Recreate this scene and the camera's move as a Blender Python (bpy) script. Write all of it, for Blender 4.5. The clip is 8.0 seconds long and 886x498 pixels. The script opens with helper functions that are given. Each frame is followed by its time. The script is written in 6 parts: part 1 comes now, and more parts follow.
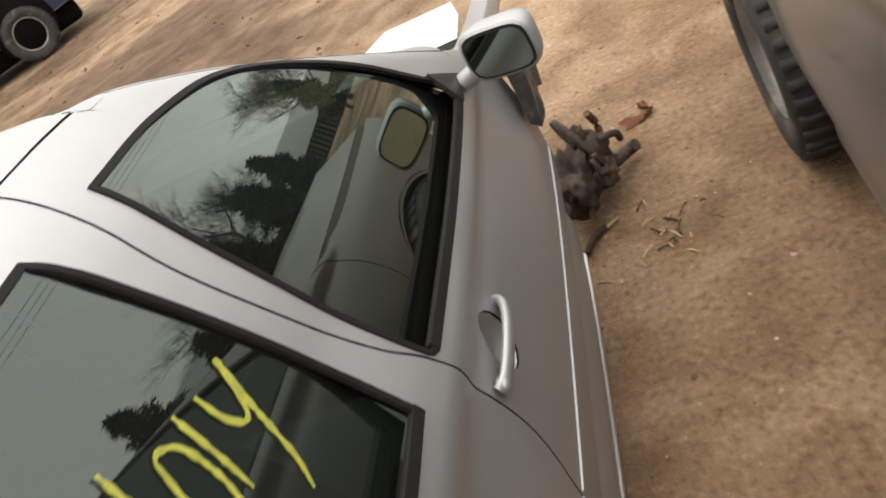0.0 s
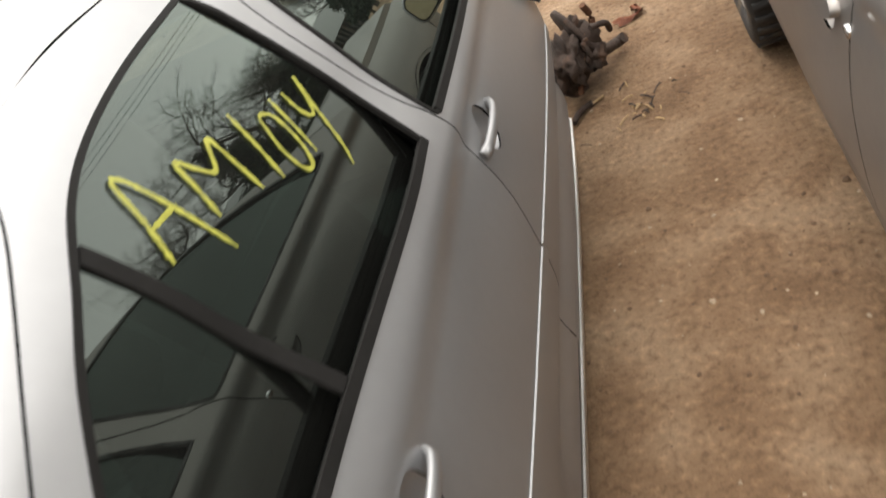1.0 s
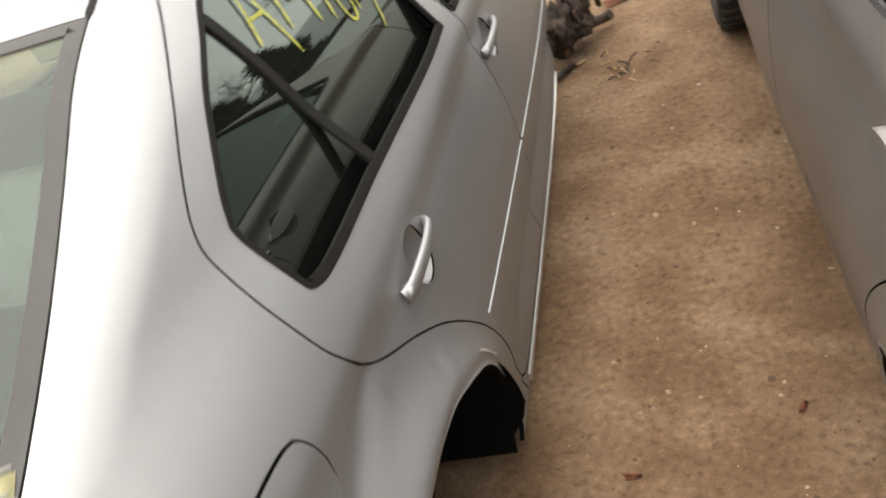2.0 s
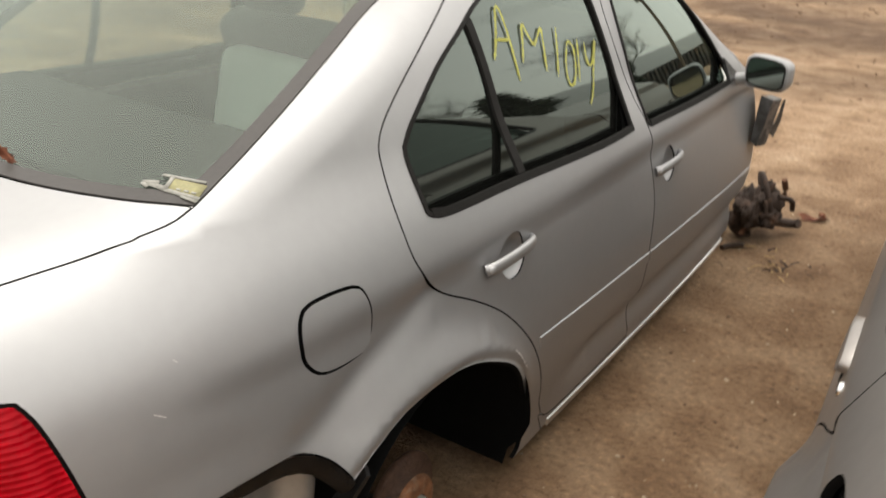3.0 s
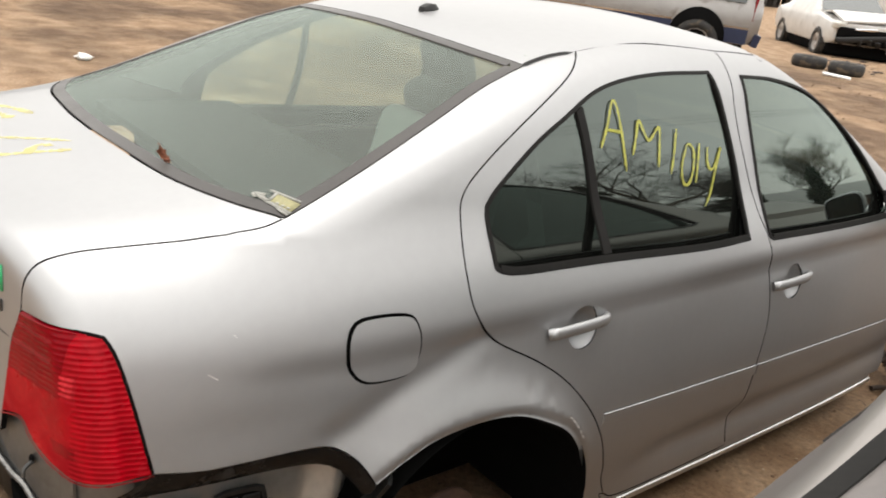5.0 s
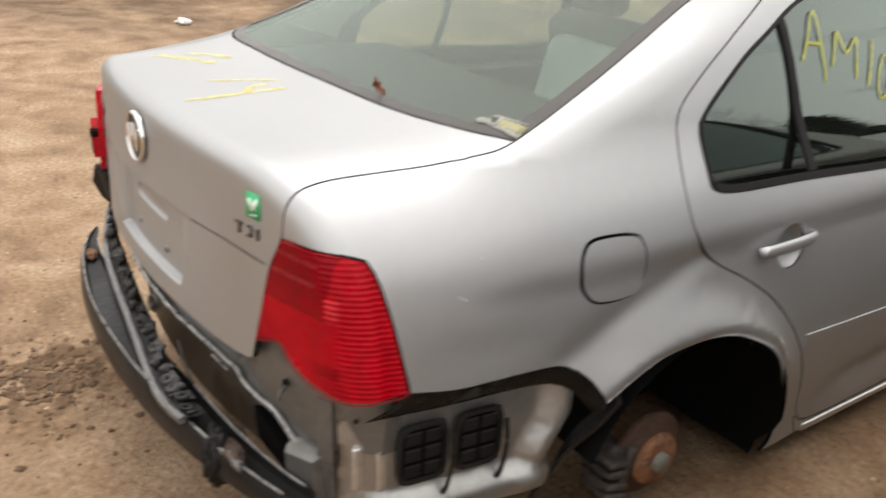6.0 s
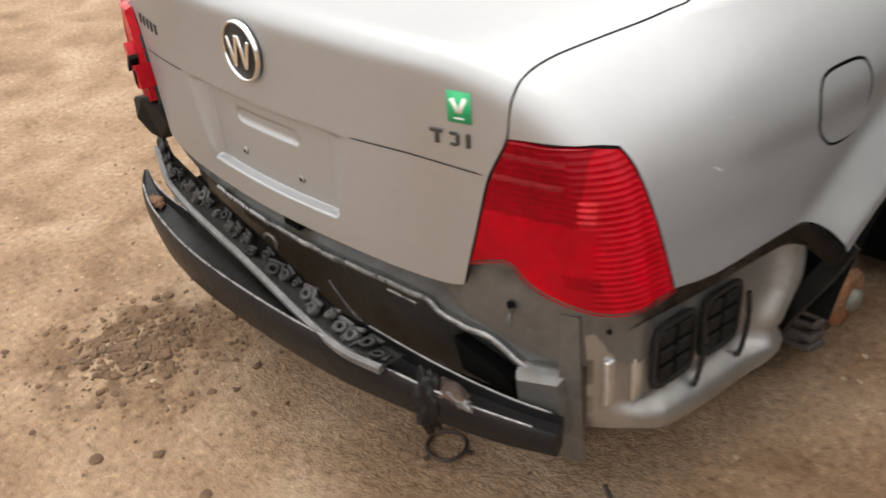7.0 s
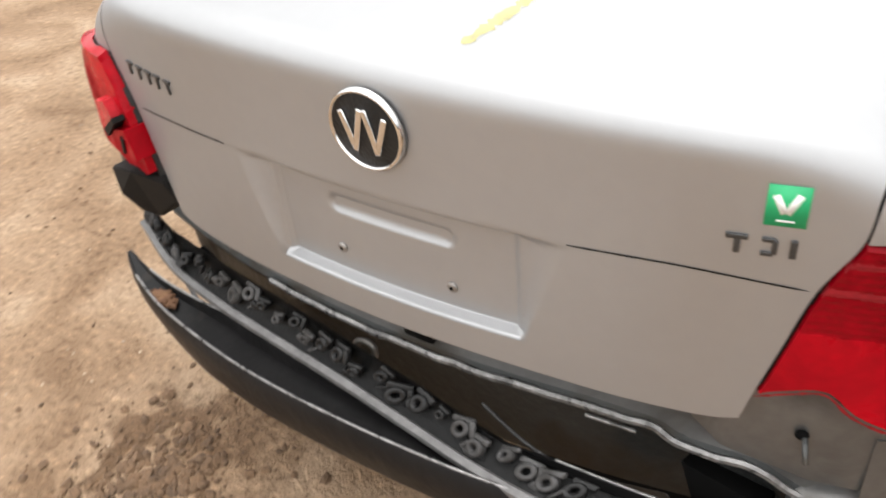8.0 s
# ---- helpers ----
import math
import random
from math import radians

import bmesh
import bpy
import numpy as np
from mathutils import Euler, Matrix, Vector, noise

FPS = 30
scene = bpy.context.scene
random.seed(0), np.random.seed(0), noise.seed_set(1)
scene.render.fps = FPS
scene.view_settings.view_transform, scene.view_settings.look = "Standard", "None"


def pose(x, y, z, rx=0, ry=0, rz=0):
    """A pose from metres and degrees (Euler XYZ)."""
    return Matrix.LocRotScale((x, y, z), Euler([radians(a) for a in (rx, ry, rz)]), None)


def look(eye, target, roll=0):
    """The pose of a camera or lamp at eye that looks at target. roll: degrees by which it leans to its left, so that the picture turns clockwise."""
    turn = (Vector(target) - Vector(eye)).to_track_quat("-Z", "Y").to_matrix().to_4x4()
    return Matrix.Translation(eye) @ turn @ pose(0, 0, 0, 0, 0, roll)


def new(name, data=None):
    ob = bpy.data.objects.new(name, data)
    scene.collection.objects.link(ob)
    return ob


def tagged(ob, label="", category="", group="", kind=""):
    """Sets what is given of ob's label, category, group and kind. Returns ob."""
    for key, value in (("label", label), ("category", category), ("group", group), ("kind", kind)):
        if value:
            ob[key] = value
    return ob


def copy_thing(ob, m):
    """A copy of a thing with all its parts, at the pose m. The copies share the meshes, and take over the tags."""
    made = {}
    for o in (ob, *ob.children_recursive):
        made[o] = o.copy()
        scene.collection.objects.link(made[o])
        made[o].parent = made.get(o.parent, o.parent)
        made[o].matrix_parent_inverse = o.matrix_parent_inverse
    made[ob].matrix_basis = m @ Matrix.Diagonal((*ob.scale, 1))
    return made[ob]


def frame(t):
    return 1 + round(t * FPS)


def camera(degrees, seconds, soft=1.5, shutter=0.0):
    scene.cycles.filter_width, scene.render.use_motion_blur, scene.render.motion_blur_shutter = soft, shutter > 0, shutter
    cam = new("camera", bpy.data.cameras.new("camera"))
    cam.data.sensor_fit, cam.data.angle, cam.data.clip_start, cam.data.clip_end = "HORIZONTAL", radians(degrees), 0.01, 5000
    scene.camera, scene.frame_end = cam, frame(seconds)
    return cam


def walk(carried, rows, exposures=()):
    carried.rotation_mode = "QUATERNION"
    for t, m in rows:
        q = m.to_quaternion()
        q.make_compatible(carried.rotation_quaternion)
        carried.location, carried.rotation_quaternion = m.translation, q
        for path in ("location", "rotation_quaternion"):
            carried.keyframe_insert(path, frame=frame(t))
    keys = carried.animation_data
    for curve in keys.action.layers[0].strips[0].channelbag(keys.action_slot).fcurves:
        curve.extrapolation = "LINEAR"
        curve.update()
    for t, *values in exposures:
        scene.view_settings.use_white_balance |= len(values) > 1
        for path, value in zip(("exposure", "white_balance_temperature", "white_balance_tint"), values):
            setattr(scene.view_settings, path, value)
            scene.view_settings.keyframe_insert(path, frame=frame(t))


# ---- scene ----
cam = camera(54.8, 8.0, soft=1.8, shutter=.35)
PATH = [
    (0, (1.265, 0.28, 1.538), (0.595, 1.868, 0.524), -33.9),
    (0.3, (1.285, 0.091, 1.555), (0.665, 1.703, 0.546), -34.3),
    (0.5, (1.318, -0.018, 1.554), (0.659, 1.573, 0.537), -33.5),
    (0.9, (1.35, -0.23, 1.552), (0.621, 1.286, 0.47), -32.4),
    (1, (1.356, -0.298, 1.552), (0.621, 1.215, 0.471), -32.4),
    (1.5, (1.284, -0.617, 1.523), (0.653, 0.931, 0.425), -30.6),
    (1.7, (1.308, -0.705, 1.544), (0.694, 0.841, 0.435), -29.4),
    (2.8, (1.619, -1.169, 1.525), (0.649, 0.336, 0.634), -1.9),
    (3, (1.67, -1.231, 1.531), (0.663, 0.286, 0.703), 2.4),
    (3.5, (1.796, -1.297, 1.563), (0.717, 0.228, 0.848), 9.3),
    (4, (1.968, -1.214, 1.562), (0.738, 0.216, 0.899), 10.1),
    (4.2, (2.015, -1.182, 1.563), (0.734, 0.206, 0.908), 9.5),
    (5.3, (2.024, -1.189, 1.566), (0.569, -0.017, 0.851), 7.1),
    (5.5, (1.99, -1.241, 1.54), (0.521, -0.1, 0.804), 6.5),
    (6, (1.868, -1.451, 1.479), (0.385, -0.372, 0.68), 3.6),
    (6.2, (1.78, -1.58, 1.46), (0.313, -0.501, 0.633), 1.8),
    (6.5, (1.658, -1.69, 1.479), (0.258, -0.603, 0.553), -2.0),
    (6.6, (1.618, -1.7, 1.469), (0.242, -0.602, 0.519), -2.7),
    (7, (1.348, -1.694, 1.416), (0.083, -0.579, 0.341), -5.2),
    (7.4, (1.052, -1.682, 1.46), (-0.152, -0.605, 0.28), -7.1),
    (7.5, (0.973, -1.667, 1.447), (-0.21, -0.598, 0.239), -7.6),
    (8, (0.622, -1.636, 1.443), (-0.33, -0.384, 0.207), -6.9),
]
walk(cam, [(t, look(eye, target, roll)) for t, eye, target, roll in PATH], exposures=[(0.0, 1.03, 6800, 10), (0.5, 1.06, 6800, 10), (1.0, 1.16, 6800, 10), (1.5, 1.27, 6800, 10), (3.0, .80, 7000, 10), (3.5, .82, 7000, 10), (4.0, .97, 6850, 10), (4.2, .95, 6850, 10), (5.5, .88, 6700, 10), (6.0, .83, 6700, 10), (6.5, .85, 6650, 10), (7.0, .95, 6650, 10), (7.5, 1.04, 6600, 10), (8.0, 1.08, 6450, 10)])

# ---- light: a bright overcast sky ----
world = bpy.data.worlds.new("overcast_sky")
scene.world = world
world.use_nodes = True
wn = world.node_tree.nodes
sky = wn.new("ShaderNodeTexSky")
sky.sky_type, sky.sun_disc = "NISHITA", False
sky.sun_elevation, sky.sun_rotation = radians(85), radians(-50)
sky.air_density, sky.dust_density, sky.ozone_density = 1.0, 6.0, 1.0
pale = wn.new("ShaderNodeHueSaturation")
pale.inputs["Saturation"].default_value = .16
world.node_tree.links.new(sky.outputs[0], pale.inputs["Color"])
cloud = wn.new("ShaderNodeMix")
cloud.data_type = "RGBA"
cloud.inputs[0].default_value, cloud.inputs[7].default_value = .35, (6.4, 6.3, 6.1, 1)
world.node_tree.links.new(pale.outputs[0], cloud.inputs[6])
world.node_tree.links.new(cloud.outputs[2], wn["Background"].inputs["Color"])
wn["Background"].inputs["Strength"].default_value = .13
sun = new("sun", bpy.data.lights.new("sun", "SUN"))
sun.data.energy, sun.data.angle, sun.data.color = 1.5, radians(170), (1, .97, .93)
sun.matrix_world = look((-.6, .5, 9.5), (0, 0, 0))

# ---- materials ----
def mat(name, rgb, rough=.5, metal=0.0, spread=.12, scale=6.0, fine=60.0, bump=.0, bump_scale=80.0, coat=0.0, spec=.5, dirt=None, dirt_amount=.0, dirt_scale=2.0):
    """A surface with colour that varies at two scales, a fine relief and, if wanted, dirt in patches."""
    m = bpy.data.materials.new(name)
    m.use_nodes = True
    nt, nodes = m.node_tree, m.node_tree.nodes
    b = nodes["Principled BSDF"]
    link = nt.links.new
    co = nodes.new("ShaderNodeTexCoord").outputs["Object"]

    def noisy(s, detail=4.0, distort=0.0):
        n = nodes.new("ShaderNodeTexNoise")
        n.inputs["Scale"].default_value, n.inputs["Detail"].default_value, n.inputs["Distortion"].default_value = s, detail, distort
        link(co, n.inputs["Vector"])
        return n.outputs["Fac"]

    def remap(fac, lo, hi, a, c):
        r = nodes.new("ShaderNodeMapRange")
        for k, v in zip(("From Min", "From Max", "To Min", "To Max"), (lo, hi, a, c)):
            r.inputs[k].default_value = v
        link(fac, r.inputs["Value"])
        return r.outputs[0]

    def mix(fac, a, c, kind="MIX"):
        n = nodes.new("ShaderNodeMix")
        n.data_type, n.blend_type = "RGBA", kind
        for k, v in ((0, fac), (6, a), (7, c)):
            if hasattr(v, "node"):
                link(v, n.inputs[k])
            else:
                n.inputs[k].default_value = v
        return n.outputs[2]

    big, small = noisy(scale, 5.0, .4), noisy(fine, 3.0)
    value = nodes.new("ShaderNodeMath")
    value.operation = "ADD"
    link(remap(big, .3, .7, 1 - spread, 1 + spread), value.inputs[0])
    link(remap(small, .3, .7, -spread * .5, spread * .5), value.inputs[1])
    shade = nodes.new("ShaderNodeVectorMath")
    shade.operation = "SCALE"
    shade.inputs[0].default_value = rgb
    link(value.outputs[0], shade.inputs["Scale"])
    colour = shade.outputs[0]
    if dirt:
        patch = remap(noisy(dirt_scale, 8.0, .8), .62 - dirt_amount, .8 - dirt_amount, 0, .85)
        colour = mix(patch, colour, (*dirt, 1))
        rg = nodes.new("ShaderNodeMix")
        link(patch, rg.inputs[0])
        rg.inputs[2].default_value, rg.inputs[3].default_value = rough, .85
        link(rg.outputs[0], b.inputs["Roughness"])
    else:
        link(remap(big, .3, .7, max(rough - .06, .02), min(rough + .06, 1)), b.inputs["Roughness"])
    link(colour, b.inputs["Base Color"])
    b.inputs["Metallic"].default_value = metal
    b.inputs["Specular IOR Level"].default_value = spec
    b.inputs["Coat Weight"].default_value = coat
    b.inputs["Coat Roughness"].default_value = .06
    if bump:
        bp = nodes.new("ShaderNodeBump")
        bp.inputs["Strength"].default_value, bp.inputs["Distance"].default_value = bump, .01
        link(noisy(bump_scale, 5.0), bp.inputs["Height"])
        link(bp.outputs[0], b.inputs["Normal"])
    return m


def glass(name, tint, dust_haze=.05, gloss=0.0, mirror=1.0):
    """A window pane: tinted, reflecting by its angle, with a film of dust and painted haze."""
    m = bpy.data.materials.new(name)
    m.use_nodes = True
    nt, nodes = m.node_tree, m.node_tree.nodes
    nodes.remove(nodes["Principled BSDF"])
    link = nt.links.new
    clear, shine, film = nodes.new("ShaderNodeBsdfTransparent"), nodes.new("ShaderNodeBsdfGlossy"), nodes.new("ShaderNodeBsdfDiffuse")
    clear.inputs[0].default_value = (*tint, 1)
    shine.inputs[0].default_value, shine.inputs["Roughness"].default_value = (.86, 1, .93, 1), gloss
    film.inputs[0].default_value = (.52, .53, .48, 1)
    facing = nodes.new("ShaderNodeLayerWeight")
    power, bright = nodes.new("ShaderNodeMath"), nodes.new("ShaderNodeMath")
    power.operation, bright.operation = "POWER", "MULTIPLY_ADD"
    link(facing.outputs["Facing"], power.inputs[0])
    power.inputs[1].default_value = 3.0
    link(power.outputs[0], bright.inputs[0])
    bright.use_clamp = True
    bright.inputs[1].default_value, bright.inputs[2].default_value = .8 * mirror, .085 * mirror
    n = nodes.new("ShaderNodeTexNoise")
    n.inputs["Scale"].default_value, n.inputs["Detail"].default_value = 1.6, 5.0
    co = nodes.new("ShaderNodeTexCoord")
    link(co.outputs["Object"], n.inputs["Vector"])
    r = nodes.new("ShaderNodeMapRange")
    for k, v in zip(("From Min", "From Max", "To Min", "To Max"), (.3, .75, dust_haze * .8, dust_haze * 1.3)):
        r.inputs[k].default_value = v
    link(n.outputs["Fac"], r.inputs["Value"])
    a, c = nodes.new("ShaderNodeMixShader"), nodes.new("ShaderNodeMixShader")
    link(r.outputs[0], a.inputs[0]), link(clear.outputs[0], a.inputs[1]), link(film.outputs[0], a.inputs[2])
    link(bright.outputs[0], c.inputs[0]), link(a.outputs[0], c.inputs[1]), link(shine.outputs[0], c.inputs[2])
    link(c.outputs[0], nodes["Material Output"].inputs["Surface"])
    return m


SILVER = mat("silver_paint", (.392, .397, .404), .48, .78, .025, 2.0, 40.0, coat=.25)
SILVER.node_tree.nodes["Principled BSDF"].inputs["Specular Tint"].default_value = (.5, .5, .5, 1)
SILVER_DIRTY = mat("dirty_silver_paint", (.60, .60, .59), .30, .85, .10, 5.0, 60.0, .12, 40.0, dirt=(.16, .14, .115), dirt_amount=.0, dirt_scale=5.0)
BARE = mat("inner_steel_paint", (.07, .073, .072), .34, .45, .18, 6.0, 70.0, .2, 50.0, dirt=(.10, .075, .05), dirt_amount=.1, dirt_scale=6.0)
BLACK = mat("black_plastic", (.012, .012, .012), .42, 0, .25, 8.0, 120.0, .2, 200.0, spec=.3)
RUBBER = mat("rubber_seal", (.012, .0115, .011), .6, 0, .2, 10.0, 90.0, spec=.1)
# near-black colour that paints the shade of gaps, holes and undersides
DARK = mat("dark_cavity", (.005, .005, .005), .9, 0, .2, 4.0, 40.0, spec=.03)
BEAM = mat("black_coated_beam", (.010, .0096, .0098), .36, 0, .25, 5.0, 80.0, .15, 40.0, coat=.05, spec=.13, dirt=(.06, .048, .037), dirt_amount=.0, dirt_scale=7.0)
FRIT = mat("grey_ceramic_border", (.045, .042, .04), .4, 0, .15, 10.0, 120.0, spec=.35)
RAILGREY = mat("scuffed_grey_plastic", (.12, .117, .115), .42, 0, .3, 18.0, 90.0, .3, 70.0)
PRIMER = mat("grubby_grey_paint", (.145, .143, .138), .36, .6, .14, 6.0, 60.0, .12, 40.0, dirt=(.07, .058, .045), dirt_amount=.1, dirt_scale=6.0)
EDGE = mat("scuffed_bright_edge", (.22, .215, .21), .3, .6, .5, 30.0, 120.0)
GUIDE = mat("grimy_grey_plastic", (.046, .045, .045), .42, 0, .35, 14.0, 90.0, .5, 70.0, dirt=(.022, .02, .018), dirt_amount=.2, dirt_scale=16.0)
RED = mat("red_lens", (.33, .0007, .007), .22, 0, .25, 9.0, 90.0, spec=.12, dirt=(.24, .0005, .005), dirt_amount=.16, dirt_scale=7.0)
RED_DARK = mat("dark_red_lens", (.21, .0004, .005), .2, 0, .25, 9.0, 90.0, spec=.12)
RED_PALE = mat("bright_red_lens", (.42, .02, .028), .25, 0, .3, 22.0, 90.0, spec=.15)
CHROME = mat("chrome", (.75, .75, .75), .1, 1, .06, 8.0, 80.0)
STEEL = mat("grey_steel", (.32, .30, .28), .45, .8, .2, 8.0, 60.0, .2, 60.0)
SCUFF = mat("bare_scuffed_metal", (.62, .61, .60), .45, .3, .3, 60.0, 300.0)
RUST = mat("rusty_steel", (.11, .05, .026), .8, .2, .4, 9.0, 80.0, .6, 60.0, dirt=(.22, .12, .06), dirt_amount=.12, dirt_scale=12.0)
IRON = mat("greasy_iron", (.042, .027, .020), .85, .0, .4, 12.0, 90.0, .6, 70.0, dirt=(.10, .05, .028), dirt_amount=.08, dirt_scale=14.0)
MIRROR = mat("mirror_glass", (.45, .52, .48), .02, 1, .02, 3.0, 40.0)
TYRE = mat("tyre_rubber", (.022, .021, .020), .75, 0, .2, 8.0, 70.0, .3, 90.0, dirt=(.12, .09, .06), dirt_amount=.1, dirt_scale=8.0)
CLOTH = mat("grey_seat_cloth", (.06, .064, .062), .9, 0, .15, 12.0, 200.0, .3, 300.0)
TRIM = mat("dark_grey_trim", (.018, .0185, .0185), .8, 0, .15, 8.0, 60.0, spec=.2)
BEIGE = mat("pale_seat_cover", (.31, .33, .315), .9, 0, .12, 10.0, 150.0, .2, 200.0)
YELLOW = mat("yellow_grease_pencil", (.40, .40, .06), .6, 0, .2, 60.0, 300.0)
YELLOW_FAINT = mat("faded_yellow_marker", (.62, .56, .16), .5, .2, .3, 30.0, 300.0)
YELLOW.node_tree.nodes["Principled BSDF"].inputs["Alpha"].default_value = .85
YELLOW_FAINT.node_tree.nodes["Principled BSDF"].inputs["Alpha"].default_value = .5
GREEN = mat("green_sticker", (.02, .36, .14), .4, 0, .06, 30.0, 200.0)
WHITE = mat("white_print", (.75, .76, .74), .5, 0, .05, 20.0, 200.0)
LEAF = mat("dry_leaf", (.23, .075, .035), .7, 0, .3, 40.0, 200.0)
PLATE = mat("satin_badge_letters", (.06, .06, .06), .35, .6, .2, 30.0, 200.0)
# one side glass in two tints: near panes darkened to imitate a dim cabin
SIDE_GLASS = glass("green_side_glass", (.05, .075, .066), .012)
FAR_GLASS = glass("clear_side_glass", (.78, .86, .80), .03)
# the film stands for dust and for the sky's milky reflection
REAR_GLASS = glass("dusty_rear_glass", (.56, .655, .60), .09, .26, .36)

# ---- building tools ----
def part(name, data, material, parent=None, label=""):
    """Links a bmesh or a mesh as one object, under a thing or a part."""
    if isinstance(data, bmesh.types.BMesh):
        me = bpy.data.meshes.new(name)
        data.to_mesh(me)
        data.free()
    else:
        me = data
    me.materials.append(material)
    ob = new(name, me)
    ob.parent = parent
    if label:
        tagged(ob, label)
    return ob


def thing(name, label, category, at=(0, 0, 0), group="", kind=""):
    ob = new(name)
    ob.location = at
    return tagged(ob, label, category, group, kind)


def smooth_faces(bm, angle=40):
    for f in bm.faces:
        f.smooth = True
    for e in bm.edges:
        if len(e.link_faces) == 2 and e.calc_face_angle(0) > radians(angle):
            e.smooth = False
    return bm


def box(size, at=(0, 0, 0), turn=(0, 0, 0), bevel=.006, segments=2, bm=None):
    """A box with rounded edges, added to bm."""
    bm = bm or bmesh.new()
    made = bmesh.ops.create_cube(bm, size=1)["verts"]
    bmesh.ops.scale(bm, vec=size, verts=made)
    if bevel:
        edges = list({e for v in made for e in v.link_edges})
        made = bmesh.ops.bevel(bm, geom=edges, offset=min(bevel, min(size) * .45), segments=segments, affect="EDGES", profile=.5)["verts"]
    bmesh.ops.transform(bm, matrix=pose(*at, *turn), verts=made)
    for v in made:
        for f in v.link_faces:
            f.smooth = segments > 1
    return bm


def turned(profile, at=(0, 0, 0), turn=(0, 0, 0), around=32, bm=None):
    """A body turned round its own z axis from (radius, height) pairs."""
    bm = bm or bmesh.new()
    m = pose(*at, *turn)
    rings = []
    for r, h in profile:
        if r < 1e-4:
            rings.append([bm.verts.new(m @ Vector((0, 0, h)))])
        else:
            rings.append([bm.verts.new(m @ Vector((r * math.cos(2 * math.pi * i / around), r * math.sin(2 * math.pi * i / around), h))) for i in range(around)])
    for a, b in zip(rings, rings[1:]):
        for i in range(around):
            j = (i + 1) % around
            quad = [a[i % len(a)], a[j % len(a)], b[j % len(b)], b[i % len(b)]]
            quad = list(dict.fromkeys(quad))
            if len(quad) > 2:
                bm.faces.new(quad)
    return smooth_faces(bm, 35)


def catmull(points, step=.012):
    """Points along a smooth open curve through the given ones."""
    p = [np.array(q, float) for q in points]
    if len(p) == 2:
        n = max(2, int(np.linalg.norm(p[1] - p[0]) / step))
        return [p[0] + (p[1] - p[0]) * i / n for i in range(n + 1)]
    p = [2 * p[0] - p[1], *p, 2 * p[-1] - p[-2]]
    out = []
    for a, b, c, d in zip(p, p[1:], p[2:], p[3:]):
        n = max(2, int(np.linalg.norm(c - b) / step))
        for i in range(n):
            t = i / n
            out.append(.5 * (2 * b + (c - a) * t + (2 * a - 5 * b + 4 * c - d) * t * t + (3 * b - a - 3 * c + d) * t**3))
    return [*out, p[-2]]


def sweep(path, section, material, parent, name, label="", closed_section=True, step=.02, twist=None):
    """A bar with the given section of (side, up) pairs along a smooth path; up stays near z."""
    line = catmull(path, step)
    bm = bmesh.new()
    rings = []
    for i, q in enumerate(line):
        ahead = Vector(line[min(i + 1, len(line) - 1)] - line[max(i - 1, 0)]).normalized()
        side = ahead.cross(Vector((0, 0, 1)))
        side = side.normalized() if side.length > 1e-3 else Vector((1, 0, 0))
        up = side.cross(ahead)
        rings.append([bm.verts.new(Vector(q) + side * s + up * u) for s, u in section])
    n = len(section)
    for a, b in zip(rings, rings[1:]):
        for i in range(n if closed_section else n - 1):
            bm.faces.new((a[i], a[(i + 1) % n], b[(i + 1) % n], b[i]))
    if closed_section:
        bm.faces.new(rings[0]), bm.faces.new(rings[-1][::-1])
    bmesh.ops.recalc_face_normals(bm, faces=bm.faces)
    return part(name, smooth_faces(bm, 50), material, parent, label)


def tube(path, radius, material, parent, name, label="", around=8, step=.015):
    ring = [(radius * math.cos(2 * math.pi * i / around), radius * math.sin(2 * math.pi * i / around)) for i in range(around)]
    return sweep(path, ring, material, parent, name, label, step=step)




# ---- shell of the sedan: one smooth implicit surface, negative inside ----
def spline(points):
    """A smooth curve through (at, value) pairs, as a function of at."""
    px, py = np.array(points, float).T
    n = len(px)
    h = np.diff(px)
    a, b = np.eye(n), np.zeros(n)
    for i in range(1, n - 1):
        a[i, i - 1:i + 2] = h[i - 1], 2 * (h[i - 1] + h[i]), h[i]
        b[i] = 6 * ((py[i + 1] - py[i]) / h[i] - (py[i] - py[i - 1]) / h[i - 1])
    m = np.linalg.solve(a, b)

    def value(x):
        x = np.clip(x, px[0], px[-1])
        i = np.clip(np.searchsorted(px, x) - 1, 0, n - 2)
        d, e = x - px[i], px[i + 1] - x
        return (m[i] * e**3 + m[i + 1] * d**3) / (6 * h[i]) + (py[i] / h[i] - m[i] * h[i] / 6) * e + (py[i + 1] / h[i] - m[i + 1] * h[i] / 6) * d
    return value


def smax(a, b, k):
    h = np.maximum(k - np.abs(a - b), 0) / k
    return np.maximum(a, b) + h * h * k / 4


def smin(a, b, k):
    return -smax(-a, -b, k)


HALF = spline([(-1.0, .722), (-.75, .79), (-.5, .838), (-.2, .866), (.2, .881), (.6, .883), (1.1, .880), (1.6, .876), (2.1, .862), (2.5, .838)])
TUCK = spline([(.05, .046), (.1, .039), (.16, .034), (.22, .026), (.3, .012), (.46, 0), (.6, .012), (.72, .03), (.8, .048), (.88, .074), (1.0, .13), (1.1, .2)])
DECK = spline([(-1.0, 1.0), (-.82, 1.016), (-.5, 1.03), (-.2, 1.02), (.3, 1.02), (1.2, 1.0), (2.0, .97), (2.6, .93)])
BELT = spline([(-.6, .72), (-.3, .757), (.05, .791), (.4, .789), (1.0, .806), (1.5, .812), (2.1, .80)])
